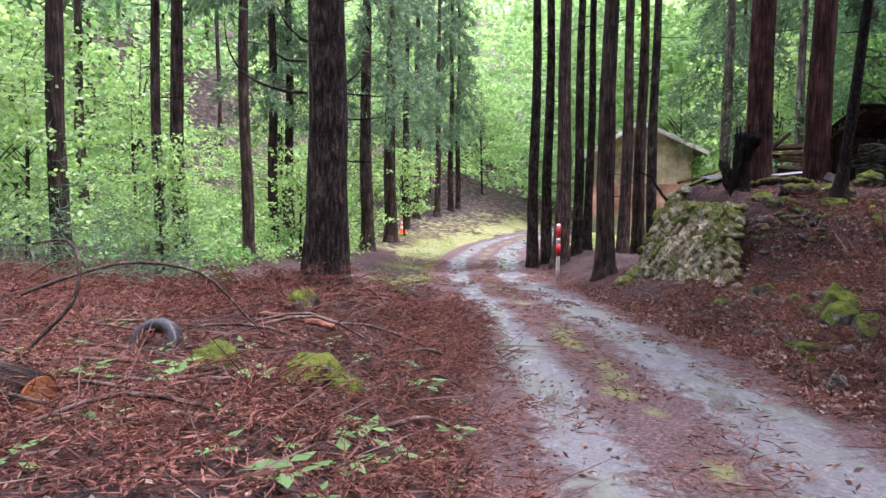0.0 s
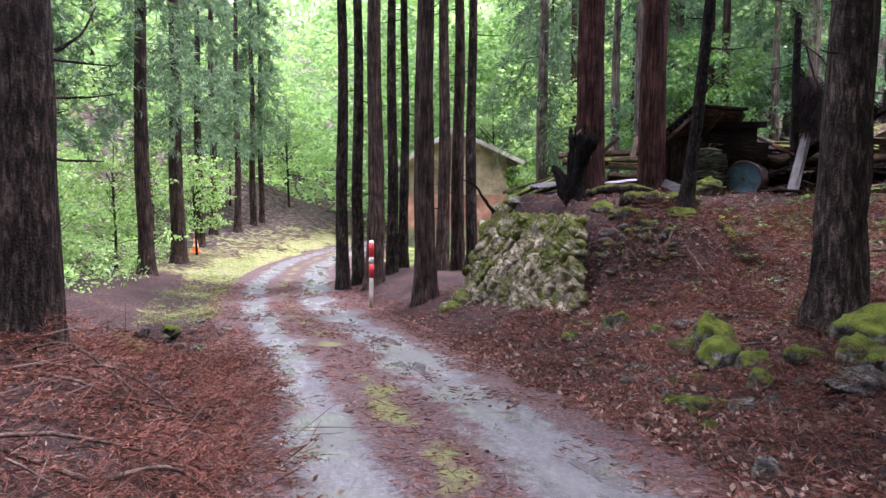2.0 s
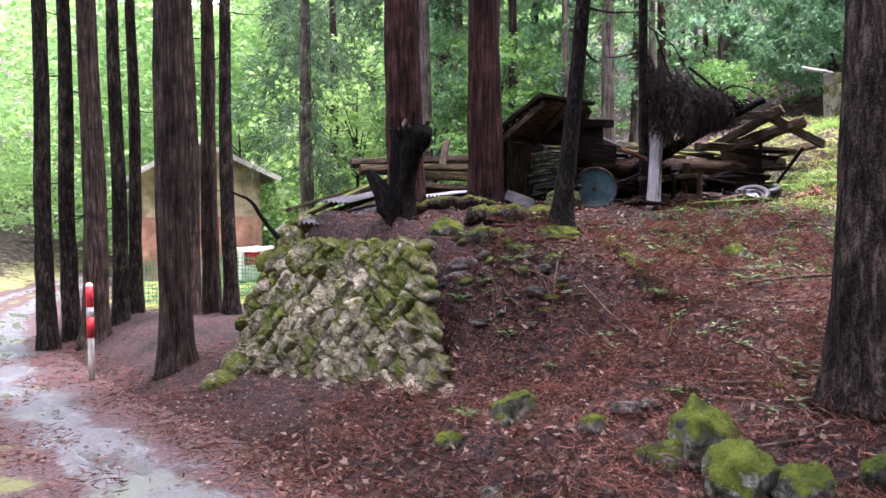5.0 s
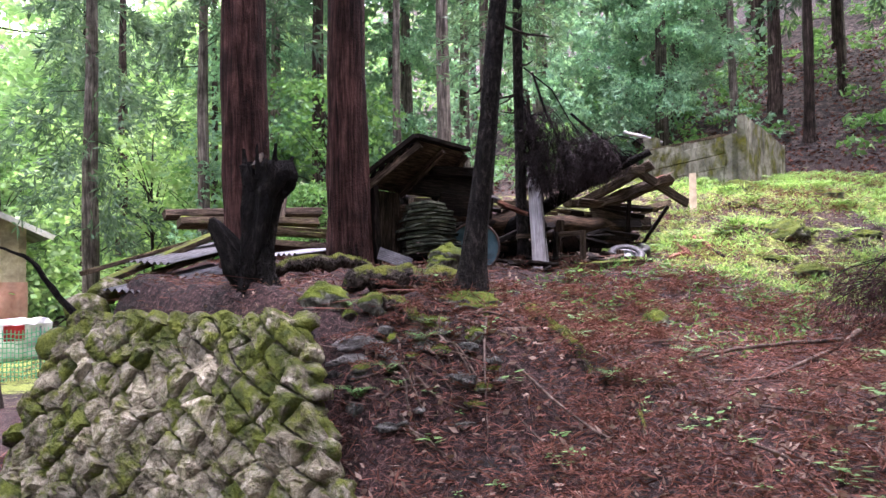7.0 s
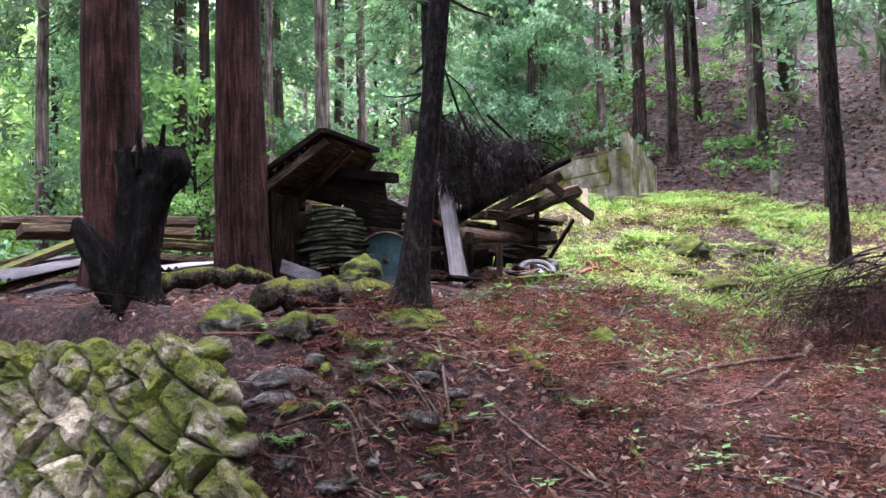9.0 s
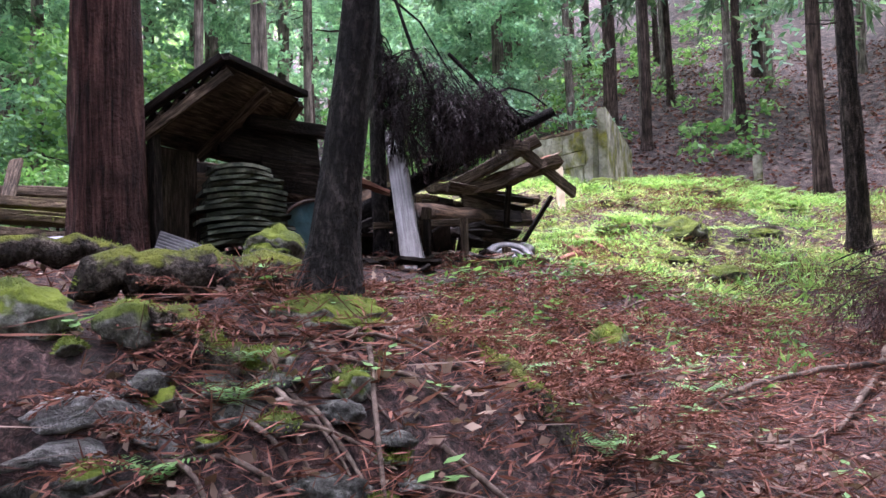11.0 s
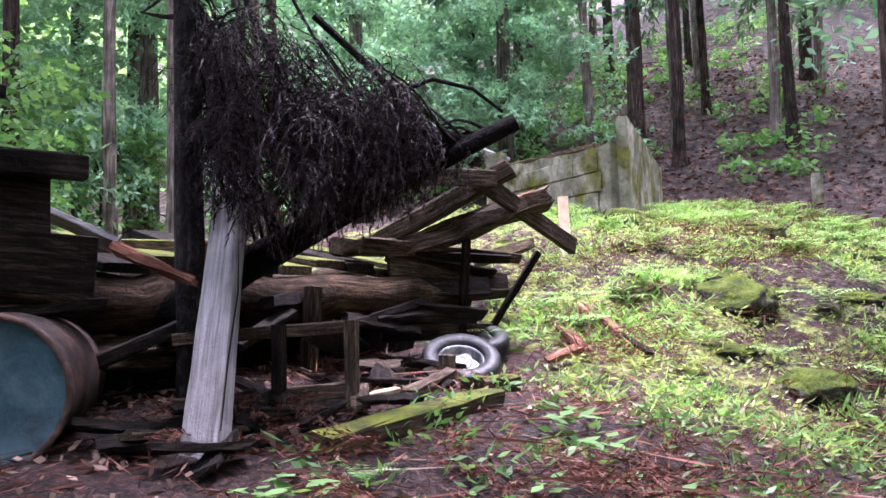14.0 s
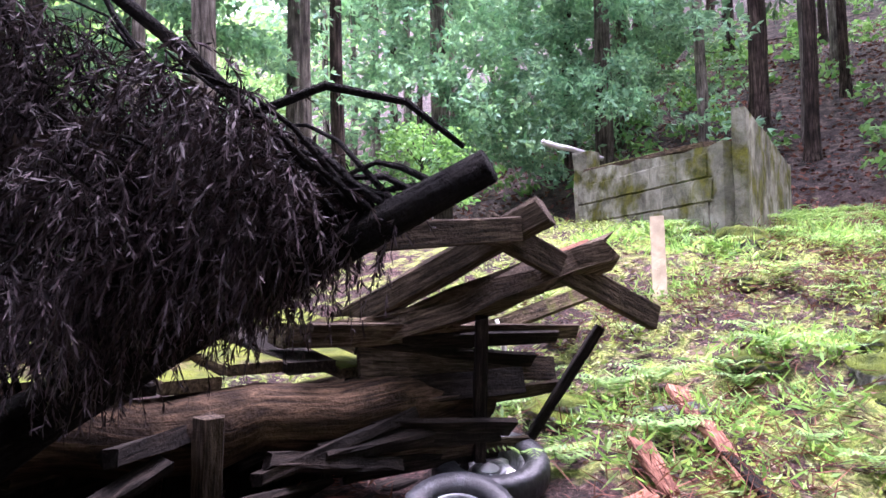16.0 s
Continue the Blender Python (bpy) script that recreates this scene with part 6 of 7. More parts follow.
for pts, r in ((((9.55, 13.3, 3.35), (9.75, 13.15, 3.15), (9.95, 12.98, 2.90), (10.05, 12.85, 2.75)), 0.018), (((9.78, 13.05, 2.98), (9.95, 12.90, 3.08), (10.08, 12.75, 3.04), (10.14, 12.62, 2.92)), 0.012),
               (((9.40, 13.75, 3.9), (9.45, 13.6, 3.4), (9.55, 13.45, 3.0), (9.75, 13.3, 2.7)), 0.016), (((9.42, 13.9, 4.0), (9.60, 13.6, 3.7), (9.68, 13.4, 3.3), (9.8, 13.2, 2.95)), 0.010)):
    part("bough", mesh_of("bough", *shift(tube(pts, (r, r, r * 0.8, r * 0.6), 7, 0.05), o), CHARRED, True), None, top, "bare arching bough")
nrng = np.random.default_rng(8)


def strands(rng, roots, axes, lengths, droop, seg=6, needles=5, needle=(0.02, 0.05), width=(0.002, 0.005)):
    """Ropy conifer shoots: each runs from its root along its axis, bends by droop, and is set with needles."""
    at = np.array(roots, float)
    d0 = np.array(axes, float)
    d0 /= np.linalg.norm(d0, axis=1, keepdims=True)
    step = np.reshape(lengths, (-1, 1)) / seg
    quads = []
    for k in range(seg):
        d = d0 + np.array((0, 0, -1.0)) * np.reshape(droop, (-1, 1)) * (k + 0.5) / seg + rng.normal(size=at.shape) * 0.10
        d /= np.linalg.norm(d, axis=1, keepdims=True)
        n = len(at)
        quads.append(blades(rng, at, d, step[:, 0] * 1.25, rng.uniform(*width, n) * 1.3))
        for _ in range(needles):
            way = d + rng.normal(size=at.shape) * 0.42
            way /= np.linalg.norm(way, axis=1, keepdims=True)
            quads.append(blades(rng, at + d * step * rng.uniform(0, 1, (n, 1)), way, rng.uniform(*needle, n) * (1.15 - 0.5 * k / seg), rng.uniform(*width, n)))
        at = at + d * step
    return np.concatenate(quads)


def sprays(rng, ends, origin, per, length, out_share, droop, **more):
    """Dead shoots hanging from boughs that run from s to e."""
    roots, axes = [], []
    for s, e in ends:
        along_bough = np.array((e - s).normalized())
        for k in range(per):
            roots.append(np.array(s.lerp(e, rng.uniform(0.25, 1.02))) + rng.normal(size=3) * 0.02 - np.array(origin))
            axes.append(along_bough * out_share + np.array((0, 0, -0.35)) + rng.normal(size=3) * 0.42)
    n = len(roots)
    return strands(rng, roots, axes, rng.uniform(*length, n), np.full(n, droop), **more)


part("dead_foliage", quads_mesh("dead_foliage", sprays(nrng, ends, o, 32, (0.10, 0.31), 0.5, 2.2, needles=5, width=(0.0025, 0.006)), DEADBOUGH), None, top, "black dead needle sprays")

# wreckage behind the stump
for k, (p, q, w, h, m, label) in enumerate((
        ((4.95, 15.75, 1.36), (6.6, 16.0, 1.98), 0.16, 0.06, MOSSWOOD, "mossy board sloping on the rubble"), ((5.1, 15.55, 1.36), (6.4, 15.9, 1.70), 0.14, 0.05, MOSSWOOD, "mossy board sloping on the rubble"),
        ((5.0, 16.3, 1.45), (6.7, 16.6, 1.9), 0.18, 0.05, MOSSWOOD, "roof board with green moss"), ((6.6, 17.6, 2.2), (8.7, 17.0, 2.3), 0.2, 0.10, OLDWOOD, "long beam on the heap"),
        ((6.4, 16.9, 2.05), (8.2, 16.5, 2.1), 0.22, 0.10, MOSSWOOD, "mossy beam on the heap"), ((7.1, 16.4, 1.95), (7.9, 15.9, 1.90), 0.4, 0.06, MOSSWOOD, "roof board thick with yellow moss"),
        ((7.3, 16.7, 2.0), (8.3, 16.2, 1.95), 0.4, 0.06, MOSSWOOD, "roof board thick with yellow moss"), ((7.0, 17.0, 2.0), (7.5, 16.7, 2.55), 0.12, 0.05, OLDWOOD, "splintered board standing up from the heap"),
        ((7.9, 16.9, 2.1), (8.2, 17.2, 2.6), 0.12, 0.04, OLDWOOD, "splintered board standing up from the heap"), ((6.9, 15.9, 1.75), (7.7, 15.6, 1.7), 0.3, 0.08, MOSSWOOD, "mossy plank on the heap"),
        ((9.3, 16.2, 1.7), (9.9, 15.8, 2.9), 0.14, 0.05, OLDWOOD, "pale broken rafter behind the lean-to"), ((9.8, 16.0, 1.7), (9.75, 15.9, 2.85), 0.10, 0.05, OLDWOOD, "pale broken post behind the lean-to"),
        ((10.2, 15.2, 1.8), (12.5, 14.6, 2.2), 0.3, 0.06, MOSSWOOD, "mossy board behind the ruin"), ((10.6, 15.6, 2.0), (12.9, 14.9, 2.4), 0.3, 0.06, MOSSWOOD, "mossy board behind the ruin"),
        ((12.4, 14.6, 2.2), (14.4, 14.3, 2.6), 0.2, 0.12, MOSSWOOD, "mossy ground beam in the garden"), ((10.9, 14.9, 2.0), (11.0, 14.8, 2.7), 0.14, 0.04, OLDWOOD, "grey board standing behind the rafters"))):
    timber("fallen_board", p, q, w, h, m, label, "board", 130 + k, 5 * (k % 5), 0.15, "fallen roof boards")
for k, (x, y, z, tilt, turn, l, w, m, label) in enumerate(((6.75, 15.0, 1.66, (0, -6), 10, 0.65, 0.45, SHEET, "pale corrugated sheet on the ground"), (5.5, 15.3, 1.40, (4, -9), 20, 1.5, 0.5, DARKSHEET, "dark corrugated sheet among the boards"),
                                                            (7.12, 13.93, 1.57, (40, 20), -40, 0.36, 0.20, DARKSHEET, "grey mossy corrugated scrap propped by the red cedar"), (5.9, 15.75, 1.66, (4, -10), 20, 1.3, 0.5, DARKSHEET, "dark corrugated sheet among the boards"))):
    ob = new("corrugated_sheet", mesh_of("corrugated_sheet", *corrugated(l, w, 6), m, True))
    ob.matrix_basis = pose(x, y, z, tilt[0], tilt[1], turn)
    tagged(ob, label, "roofing sheet")

# ---- garden: stake, red boards, concrete ruin ----
timber("stake", (15.2, 14.15, gz(15.2, 14.15) - 0.05), (15.55, 14.3, 3.25), 0.13, 0.04, TANWALL, "pale board stuck upright in the garden", "stake", 150)
for k, (p, q, w, m) in enumerate((((13.4, 13.35), (13.0, 13.1), 0.14, REDWOOD), ((12.9, 13.0), (12.4, 12.65), 0.12, REDWOOD), ((12.45, 13.2), (12.1, 12.9), 0.13, REDWOOD), ((12.6, 12.8), (12.3, 12.5), 0.10, DARKWOOD), ((14.4, 13.1), (14.0, 13.3), 0.12, OLDWOOD), ((11.9, 12.9), (11.7, 13.05), 0.1, REDWOOD))):
    timber("broken_red_board", (*p, gz(*p) + 0.10), (*q, gz(*q) + 0.07), w, 0.04, m, "broken weathered board lying in the moss", "board", 160 + k, 15, 0.25, "broken boards in the garden", 0.7)
timber("white_scrap", (7.62, 12.27, gz(7.62, 12.27) + 0.02), (7.80, 12.24, gz(7.8, 12.24) + 0.02), 0.035, 0.03, GREYWOOD, "pale scrap of pipe on the litter", "scrap", 170)
timber("flat_splinter", (8.55, 11.95, gz(8.55, 11.95) + 0.03), (8.85, 11.55, gz(8.85, 11.55) + 0.03), 0.07, 0.02, REDWOOD, "pale splinter of wood on the litter", "splinter", 171, 0, 0.3)

ruin = thing("concrete_wall", 17.9, 14.35, 3.2, "roofless mossy concrete wall in the garden", "concrete wall", kind="structure")
o = ruin.location
K, L, R = Vector((17.9, 14.35, 0)), Vector((19.7, 17.1, 0)), Vector((22.3, 14.8, 0))


def panel_wall(a, b, z0, za, zb, thick, seed, rows_n):
    """An upright slab from a to b whose top runs from za to zb, roughened."""
    rng = random.Random(seed)
    d = (b - a).normalized()
    nrm = Vector((-d.y, d.x, 0))
    v, f = [], []
    cols = 14
    for s in (0, 1):
        for i in range(cols + 1):
            for j in range(rows_n + 1):
                u, w = i / cols, j / rows_n
                ztop = za + (zb - za) * u + (rng.uniform(-0.04, 0.03) if j == rows_n else 0)
                p = a.lerp(b, u) + nrm * (thick * s + rng.uniform(-0.008, 0.008))
                v.append(tuple(Vector((p.x, p.y, z0 + (ztop - z0) * w)) - o))
    m = (cols + 1) * (rows_n + 1)
    for i in range(cols):
        for j in range(rows_n):
            q = i * (rows_n + 1) + j
            f.append((q, q + rows_n + 1, q + rows_n + 2, q + 1))
            f.append((m + q, m + q + 1, m + q + rows_n + 2, m + q + rows_n + 1))
        t = i * (rows_n + 1) + rows_n
        f.append((t, t + rows_n + 1, m + t + rows_n + 1, m + t))
    for i in (0, cols):
        for j in range(rows_n):
            q = i * (rows_n + 1) + j
            f.append((q, q + 1, m + q + 1, m + q))
    return v, f


part("front_wall", mesh_of("front_wall", *panel_wall(K + Vector((-0.06, -0.10, 0)), L, 2.9, 4.30, 4.42, 0.16, 1, 6), CONCRETE), None, ruin)
part("side_wall", mesh_of("side_wall", *panel_wall(K + Vector((-0.1, -0.1, 0)), R, 2.9, 4.68, 4.62, -0.16, 2, 6), CONCRETE), None, ruin)
run = (L - K).normalized()
outward = Vector((-run.y, run.x, 0))
for j in range(4):
    for i in range(6):
        f0, f1 = (i + (0.5 if j % 2 else 0) - 0.25) / 5.6, (i + 0.985 + (0.5 if j % 2 else 0) - 0.25) / 5.6
        f0, f1 = max(0.02, f0), min(1.0, f1)
        if f1 - f0 < 0.05:
            continue
        a, b = K.lerp(L, f0) + outward * 0.15, K.lerp(L, f1) + outward * 0.15
        z = 3.16 + 0.30 * j
        part("block", mesh_of("block", *shift(beam((a.x, a.y, z), (b.x, b.y, z), 0.07, 0.275, 700 + 10 * j + i, worn=0.14), o), CONCRETE), None, ruin)
part("coping", mesh_of("coping", *shift(beam((K.x + 0.1, K.y + 0.2, 4.33), (L.x, L.y, 4.45), 0.26, 0.07, 185, worn=0.2), o), MOSSWOOD), None, ruin, "mossy coping")
part("end_pier", mesh_of("end_pier", *shift(beam((L.x, L.y, 3.0), (L.x, L.y, 4.75), 0.35, 0.3, 186, worn=0.15), o), CONCRETE), None, ruin)
branch("white_pipe", [(19.2, 17.6, 4.95), (20.1, 17.0, 4.72)], (0.04, 0.04), PLASTERBAG, "pale pipe sticking out over the concrete wall", "pipe", 3, 8, 0.02)
timber("boundary_post", (23.6, 11.9, gz(23.6, 11.9) - 0.1), (23.6, 11.9, gz(23.6, 11.9) + 0.62), 0.2, 0.2, CONCRETE, "short mossy concrete post at the garden's end", "post", 190)


# ---- moss on logs and timbers ----
for ob in MOSSED:
    mossy(ob, 1100 if ob.location.y < 14.3 else 500, 0.02 if ob.location.y < 14.3 else 0.035, -0.1)


# ---- living and dead small stuff ----
def scatter(rng, n, xr, yr, keep=None):
    x, y = rng.uniform(*xr, n), rng.uniform(*yr, n)
    if keep is not None:
        k = np.array([keep(a, b) for a, b in zip(x, y)])
        x, y = x[k], y[k]
    return np.stack((x, y, over(x, y)), axis=1)


def over(x, y):
    """Height of whatever lies on top, ground or road, at arrays x, y."""
    lane_x = np.array([road_x(v) for v in y])
    u = np.abs(x - lane_x)
    return lay(x, y) + np.where(u < 1.72, 0.024 + 0.015 * (1 - (u / 1.75) ** 2) - 0.03 * np.clip((u - 1.45) / 0.3, 0, 1), 0)


def off_lane(x, y):
    return abs(x - road_x(y)) > 1.25 + 0.5 * noise.noise((x * 0.8, y * 0.8, 4))


def in_garden(x, y):
    edge = 10.3 + 0.9 * noise.noise((y * 0.5, 1, 2)) + 0.75 * max(0.0, 12.6 - y)
    return x > edge + 1.2 * noise.noise((x * 0.9, y * 0.9, 6)) and not (y > 13.0 and x < 12.2)


def strew(name, points, material, seed, length, width, rise, label, category="litter", lift=0.01):
    rng = np.random.default_rng(seed)
    n = len(points)
    way = rng.normal(size=(n, 3))
    way[:, 2] = rng.uniform(-0.05, rise, n)
    way /= np.linalg.norm(way, axis=1, keepdims=True)
    at = points + (0, 0, lift)
    q = blades(rng, at, way, rng.uniform(*length, n), rng.uniform(*width, n))
    tagged(new(name, quads_mesh(name, q, material)), label, category, kind="stuff")


def clumped(rng, centres, per, radius, fall=0.06):
    c = np.repeat(centres, per, axis=0)
    xy = c[:, :2] + rng.normal(size=(len(c), 2)) * radius
    return np.stack((xy[:, 0], xy[:, 1], over(xy[:, 0], xy[:, 1]) + np.abs(rng.normal(size=len(c))) * fall), axis=1)


nrng = np.random.default_rng(21)
bank = scatter(nrng, 30000, (2.6, 11.5), (5.5, 17), lambda x, y: off_lane(x, y) and not in_garden(x, y))
strew("needle_litter", bank, NEEDLES, 1, (0.04, 0.16), (0.004, 0.012), 0.35, "fallen red-brown cedar needles on the bank")
heaps = clumped(nrng, scatter(nrng, 700, (3.6, 11), (6, 12.5), lambda x, y: off_lane(x, y) and not in_garden(x, y)), 60, 0.10)
strew("needle_sprays", heaps, NEEDLES, 2, (0.05, 0.17), (0.003, 0.008), 0.7, "fallen cedar sprays in reddish tufts")
bank = scatter(nrng, 26000, (-6, 1.2), (2.2, 16), off_lane)
strew("needle_litter", bank, NEEDLES, 3, (0.04, 0.16), (0.004, 0.012), 0.4, "fallen red-brown cedar needles beside the lane")
heaps = clumped(nrng, scatter(nrng, 850, (-5, 0.6), (2.6, 13), off_lane), 60, 0.11, 0.09)
strew("needle_sprays", heaps, NEEDLES, 4, (0.05, 0.19), (0.003, 0.008), 0.8, "heaped dead cedar sprays on the bank")
lane = scatter(nrng, 40000, (-0.6, 4.2), (1.5, 24), lambda x, y: abs(x - road_x(y)) < 2.0 and noise.noise((x * 1.7, y * 0.8, 9)) + 0.9 * (abs(abs(x - road_x(y)) - 0.72) - 0.25) > 0.05)
strew("lane_litter", lane, NEEDLES, 5, (0.03, 0.15), (0.004, 0.013), 0.3, "cedar needles strewn on the lane", lift=0.008)
chips = scatter(nrng, 17000, (-5, 11), (2.2, 15), lambda x, y: not in_garden(x, y) and (off_lane(x, y) or noise.noise((x, y, 3)) > 0.15))
strew("dry_leaves", chips, CHIPS, 6, (0.02, 0.075), (0.012, 0.038), 0.5, "pale dry leaves and wood chips on the ground", lift=0.03)
bank = scatter(nrng, 16000, (2.9, 7.0), (5.5, 12.5), lambda x, y: off_lane(x, y))
strew("bank_litter", bank, NEEDLES, 31, (0.04, 0.14), (0.006, 0.018), 0.8, "loose red-brown litter on the near bank", lift=0.02)
chips = scatter(nrng, 4200, (2.9, 7.5), (5.5, 12.6), lambda x, y: off_lane(x, y))
strew("dry_leaves", chips, CHIPS, 32, (0.03, 0.09), (0.018, 0.05), 0.9, "curled pale dry leaves on the near bank", lift=0.03)
twigs = scatter(nrng, 1600, (-5, 11), (2.4, 14), lambda x, y: off_lane(x, y) and not in_garden(x, y))
strew("twig_litter", twigs, NEEDLES, 7, (0.25, 0.7), (0.006, 0.014), 0.12, "thin dead twigs on the ground", lift=0.04)

chips = scatter(nrng, 9000, (10, 21), (9, 15.5), in_garden)
strew("garden_debris", chips, CHIPS, 16, (0.03, 0.09), (0.012, 0.03), 0.3, "dry leaves and bark bits among the garden moss", lift=0.04)
leaves = scatter(nrng, 14000, (22.5, 36), (4, 26))
strew("slope_litter", leaves, NEEDLES, 17, (0.06, 0.2), (0.03, 0.09), 0.3, "brown fallen leaves on the wooded slope", lift=0.03)
# garden cover: moss cushions, ferny tufts
tufts = clumped(nrng, scatter(nrng, 3400, (9.5, 23), (8.0, 17), lambda x, y: in_garden(x, y) and noise.noise((x * 0.7, y * 0.7, 15)) > -0.22), 14, 0.09, 0.04)
strew("garden_moss", tufts, GARDENMOSS, 8, (0.03, 0.09), (0.010, 0.025), 1.0, "low bright green plants covering the garden", "ground cover")
sparse = clumped(nrng, scatter(nrng, 150, (8.0, 12), (10.5, 13), lambda x, y: True), 14, 0.08, 0.03)
strew("yard_plants", sparse, FERN, 9, (0.04, 0.11), (0.012, 0.03), 0.9, "small green plants at the edge of the yard", "ground cover")
straw = clumped(nrng, scatter(nrng, 760, (11.5, 21), (9.5, 14.5), lambda x, y: in_garden(x, y) and noise.noise((x * 0.6, y * 0.6, 25)) > 0.0), 26, 0.16, 0.06)
strew("dead_fern", straw, NEEDLES, 10, (0.10, 0.28), (0.004, 0.009), 0.9, "rusty dead fern stalks in the garden", "ground cover")
mounds = clumped(nrng, scatter(nrng, 900, (11.0, 22.5), (8.5, 15.5), lambda x, y: in_garden(x, y) and noise.noise((x * 0.8, y * 0.8, 35)) > 0.05), 34, 0.12, 0.05)
strew("garden_herbs", mounds, HERBS, 13, (0.06, 0.17), (0.010, 0.026), 1.3, "feathery green herbs standing in the garden", "ground cover")
twiggy = scatter(nrng, 1500, (-4.6, 0.6), (2.6, 12.5), off_lane)
strew("brushwood", twiggy, TWIG, 14, (0.25, 0.8), (0.005, 0.012), 0.45, "tangle of thin dead twigs on the bank", "brushwood", 0.06)
twiggy = scatter(nrng, 900, (4.4, 11), (7.5, 13), lambda x, y: off_lane(x, y) and not in_garden(x, y))
strew("brushwood", twiggy, TWIG, 15, (0.2, 0.6), (0.004, 0.009), 0.18, "thin dead twigs on the bank", "brushwood", 0.03)


def dead_fronds(name, points, seed, label, shoots=12, size=(0.22, 0.5), lift=0.0):
    """Fallen cedar fronds: ropy shoots fanned along a curved stalk that lies on the litter."""
    rng = np.random.default_rng(seed)
    roots, axes, lengths = [], [], []
    for p in points:
        p = p + np.array((0, 0, lift * rng.uniform(0, 1) ** 2))
        a, l = rng.uniform(0, 2 * math.pi), rng.uniform(*size)
        d, side = np.array((math.cos(a), math.sin(a), rng.uniform(0.0, 0.35))), np.array((-math.sin(a), math.cos(a), 0.0))
        for k in range(shoots):
            f = k / shoots
            roots.append(p + d * l * f * 0.7 + np.array((0, 0, 0.015 + 0.06 * math.sin(math.pi * f))))
            axes.append(d + side * (1 if k % 2 else -1) * rng.uniform(0.3, 0.9) + np.array((0, 0, rng.uniform(0.0, 0.55))))
            lengths.append(l * rng.uniform(0.3, 0.55))
    n = len(roots)
    q = strands(rng, roots, axes, lengths, rng.uniform(0.2, 1.0, n), 5, 2, (0.015, 0.04), (0.004, 0.009))
    tagged(new(name, quads_mesh(name, q, NEEDLES)), label, "litter", kind="stuff")


dead_fronds("dead_cedar_fronds", scatter(nrng, 900, (-5.6, 0.45), (2.6, 12.0), lambda x, y: off_lane(x, y) and math.hypot(x + 1.35, (y - 5.7) * 0.7) > 1.0 + 0.3 * noise.noise((x * 2, y * 2, 5))), 41, "red-brown dead cedar fronds heaped on the bank", 14, (0.3, 0.65), 0.22)
dead_fronds("dead_cedar_fronds", scatter(nrng, 520, (4.2, 10.5), (7.2, 12.9), lambda x, y: off_lane(x, y) and not in_garden(x, y) and noise.noise((x * 0.9, y * 0.9, 44)) > -0.15), 42, "red-brown dead cedar fronds on the slope")
dead_fronds("dead_cedar_fronds", scatter(nrng, 140, (6.4, 9.4), (11.0, 12.85)), 44, "brown dead cedar fronds strewn over the yard", 12, (0.18, 0.4))
dead_fronds("dead_cedar_fronds", scatter(nrng, 14, (8.95, 9.45), (13.25, 13.7)), 45, "brown dead fronds heaped against the ruin", 12, (0.16, 0.32))
dead_fronds("dead_cedar_fronds", scatter(nrng, 240, (-0.6, 4.6), (2.2, 15), lambda x, y: abs(x - road_x(y)) > 1.05), 43, "red-brown cedar fronds along the lane's edges", 8, (0.12, 0.3))
verge = clumped(nrng, scatter(nrng, 1100, (-2.2, 0.4), (16, 36), lambda x, y: -2.9 < x - road_x(y) < -1.5), 12, 0.09, 0.02)
strew("verge_grass", verge, COVER, 11, (0.03, 0.09), (0.006, 0.014), 0.9, "short pale grass on the verge", "ground cover")
brush = clumped(nrng, scatter(nrng, 26, (-6.6, -3.4), (8.5, 11.5)), 160, 0.3, 0.7)
strew("dark_scrub", brush, CEDAR, 12, (0.10, 0.3), (0.006, 0.014), 1.2, "dark needled scrub above the brushwood", "scrub")


def fern_proto(seed, fronds, length, material):
    """Fern or seedling: arching fronds with leaflets on both sides."""
    rng = np.random.default_rng(seed)
    at, way, ln = [], [], []
    for k in range(fronds):
        a = 2 * math.pi * k / fronds + rng.uniform(-0.3, 0.3)
        d = np.array((math.cos(a), math.sin(a), 0.0))
        s = np.array((-d[1], d[0], 0.0))
        for i in range(14):
            f = (i + 1) / 14
            p = d * length * (0.25 * f + 0.55 * f * f) + np.array((0, 0, length * (1.15 * f - 0.75 * f * f)))
            for sign in (-1, 1):
                at.append(p)
                way.append(s * sign + d * 0.35 + np.array((0, 0, 0.25 - 0.9 * f)) + rng.normal(size=3) * 0.08)
                ln.append(length * 0.30 * (1.05 - f) ** 0.7 * min(1, f * 4))
    way = np.array(way)
    way /= np.linalg.norm(way, axis=1, keepdims=True)
    at, ln = np.array(at), np.array(ln)
    flat = np.cross(way, np.array((0, 0, 1.0)))
    flat /= np.linalg.norm(flat, axis=1, keepdims=True)
    mid = at + way * ln[:, None] * 0.4
    w = ln[:, None] * 0.16
    return quads_mesh("fronds", np.stack((at, mid + flat * w, at + way * ln[:, None], mid - flat * w), axis=1), material)


def seedling_proto(seed, leaves, size, material):
    rng = np.random.default_rng(seed)
    q = []
    for k in range(leaves):
        a = 2.4 * k + rng.uniform(-0.3, 0.3)
        d = np.array((math.cos(a), math.sin(a), rng.uniform(-0.15, 0.35)))
        d /= np.linalg.norm(d)
        s = np.cross(d, (0, 0, 1))
        s /= np.linalg.norm(s)
        h = np.array((0, 0, size * (0.5 + 0.12 * k)))
        p = h + d * size * 0.25
        q.append((p, p + d * size * 0.45 + s * size * 0.30, p + d * size * 1.1, p + d * size * 0.45 - s * size * 0.30))
    return quads_mesh("leaves", np.array(q), material)


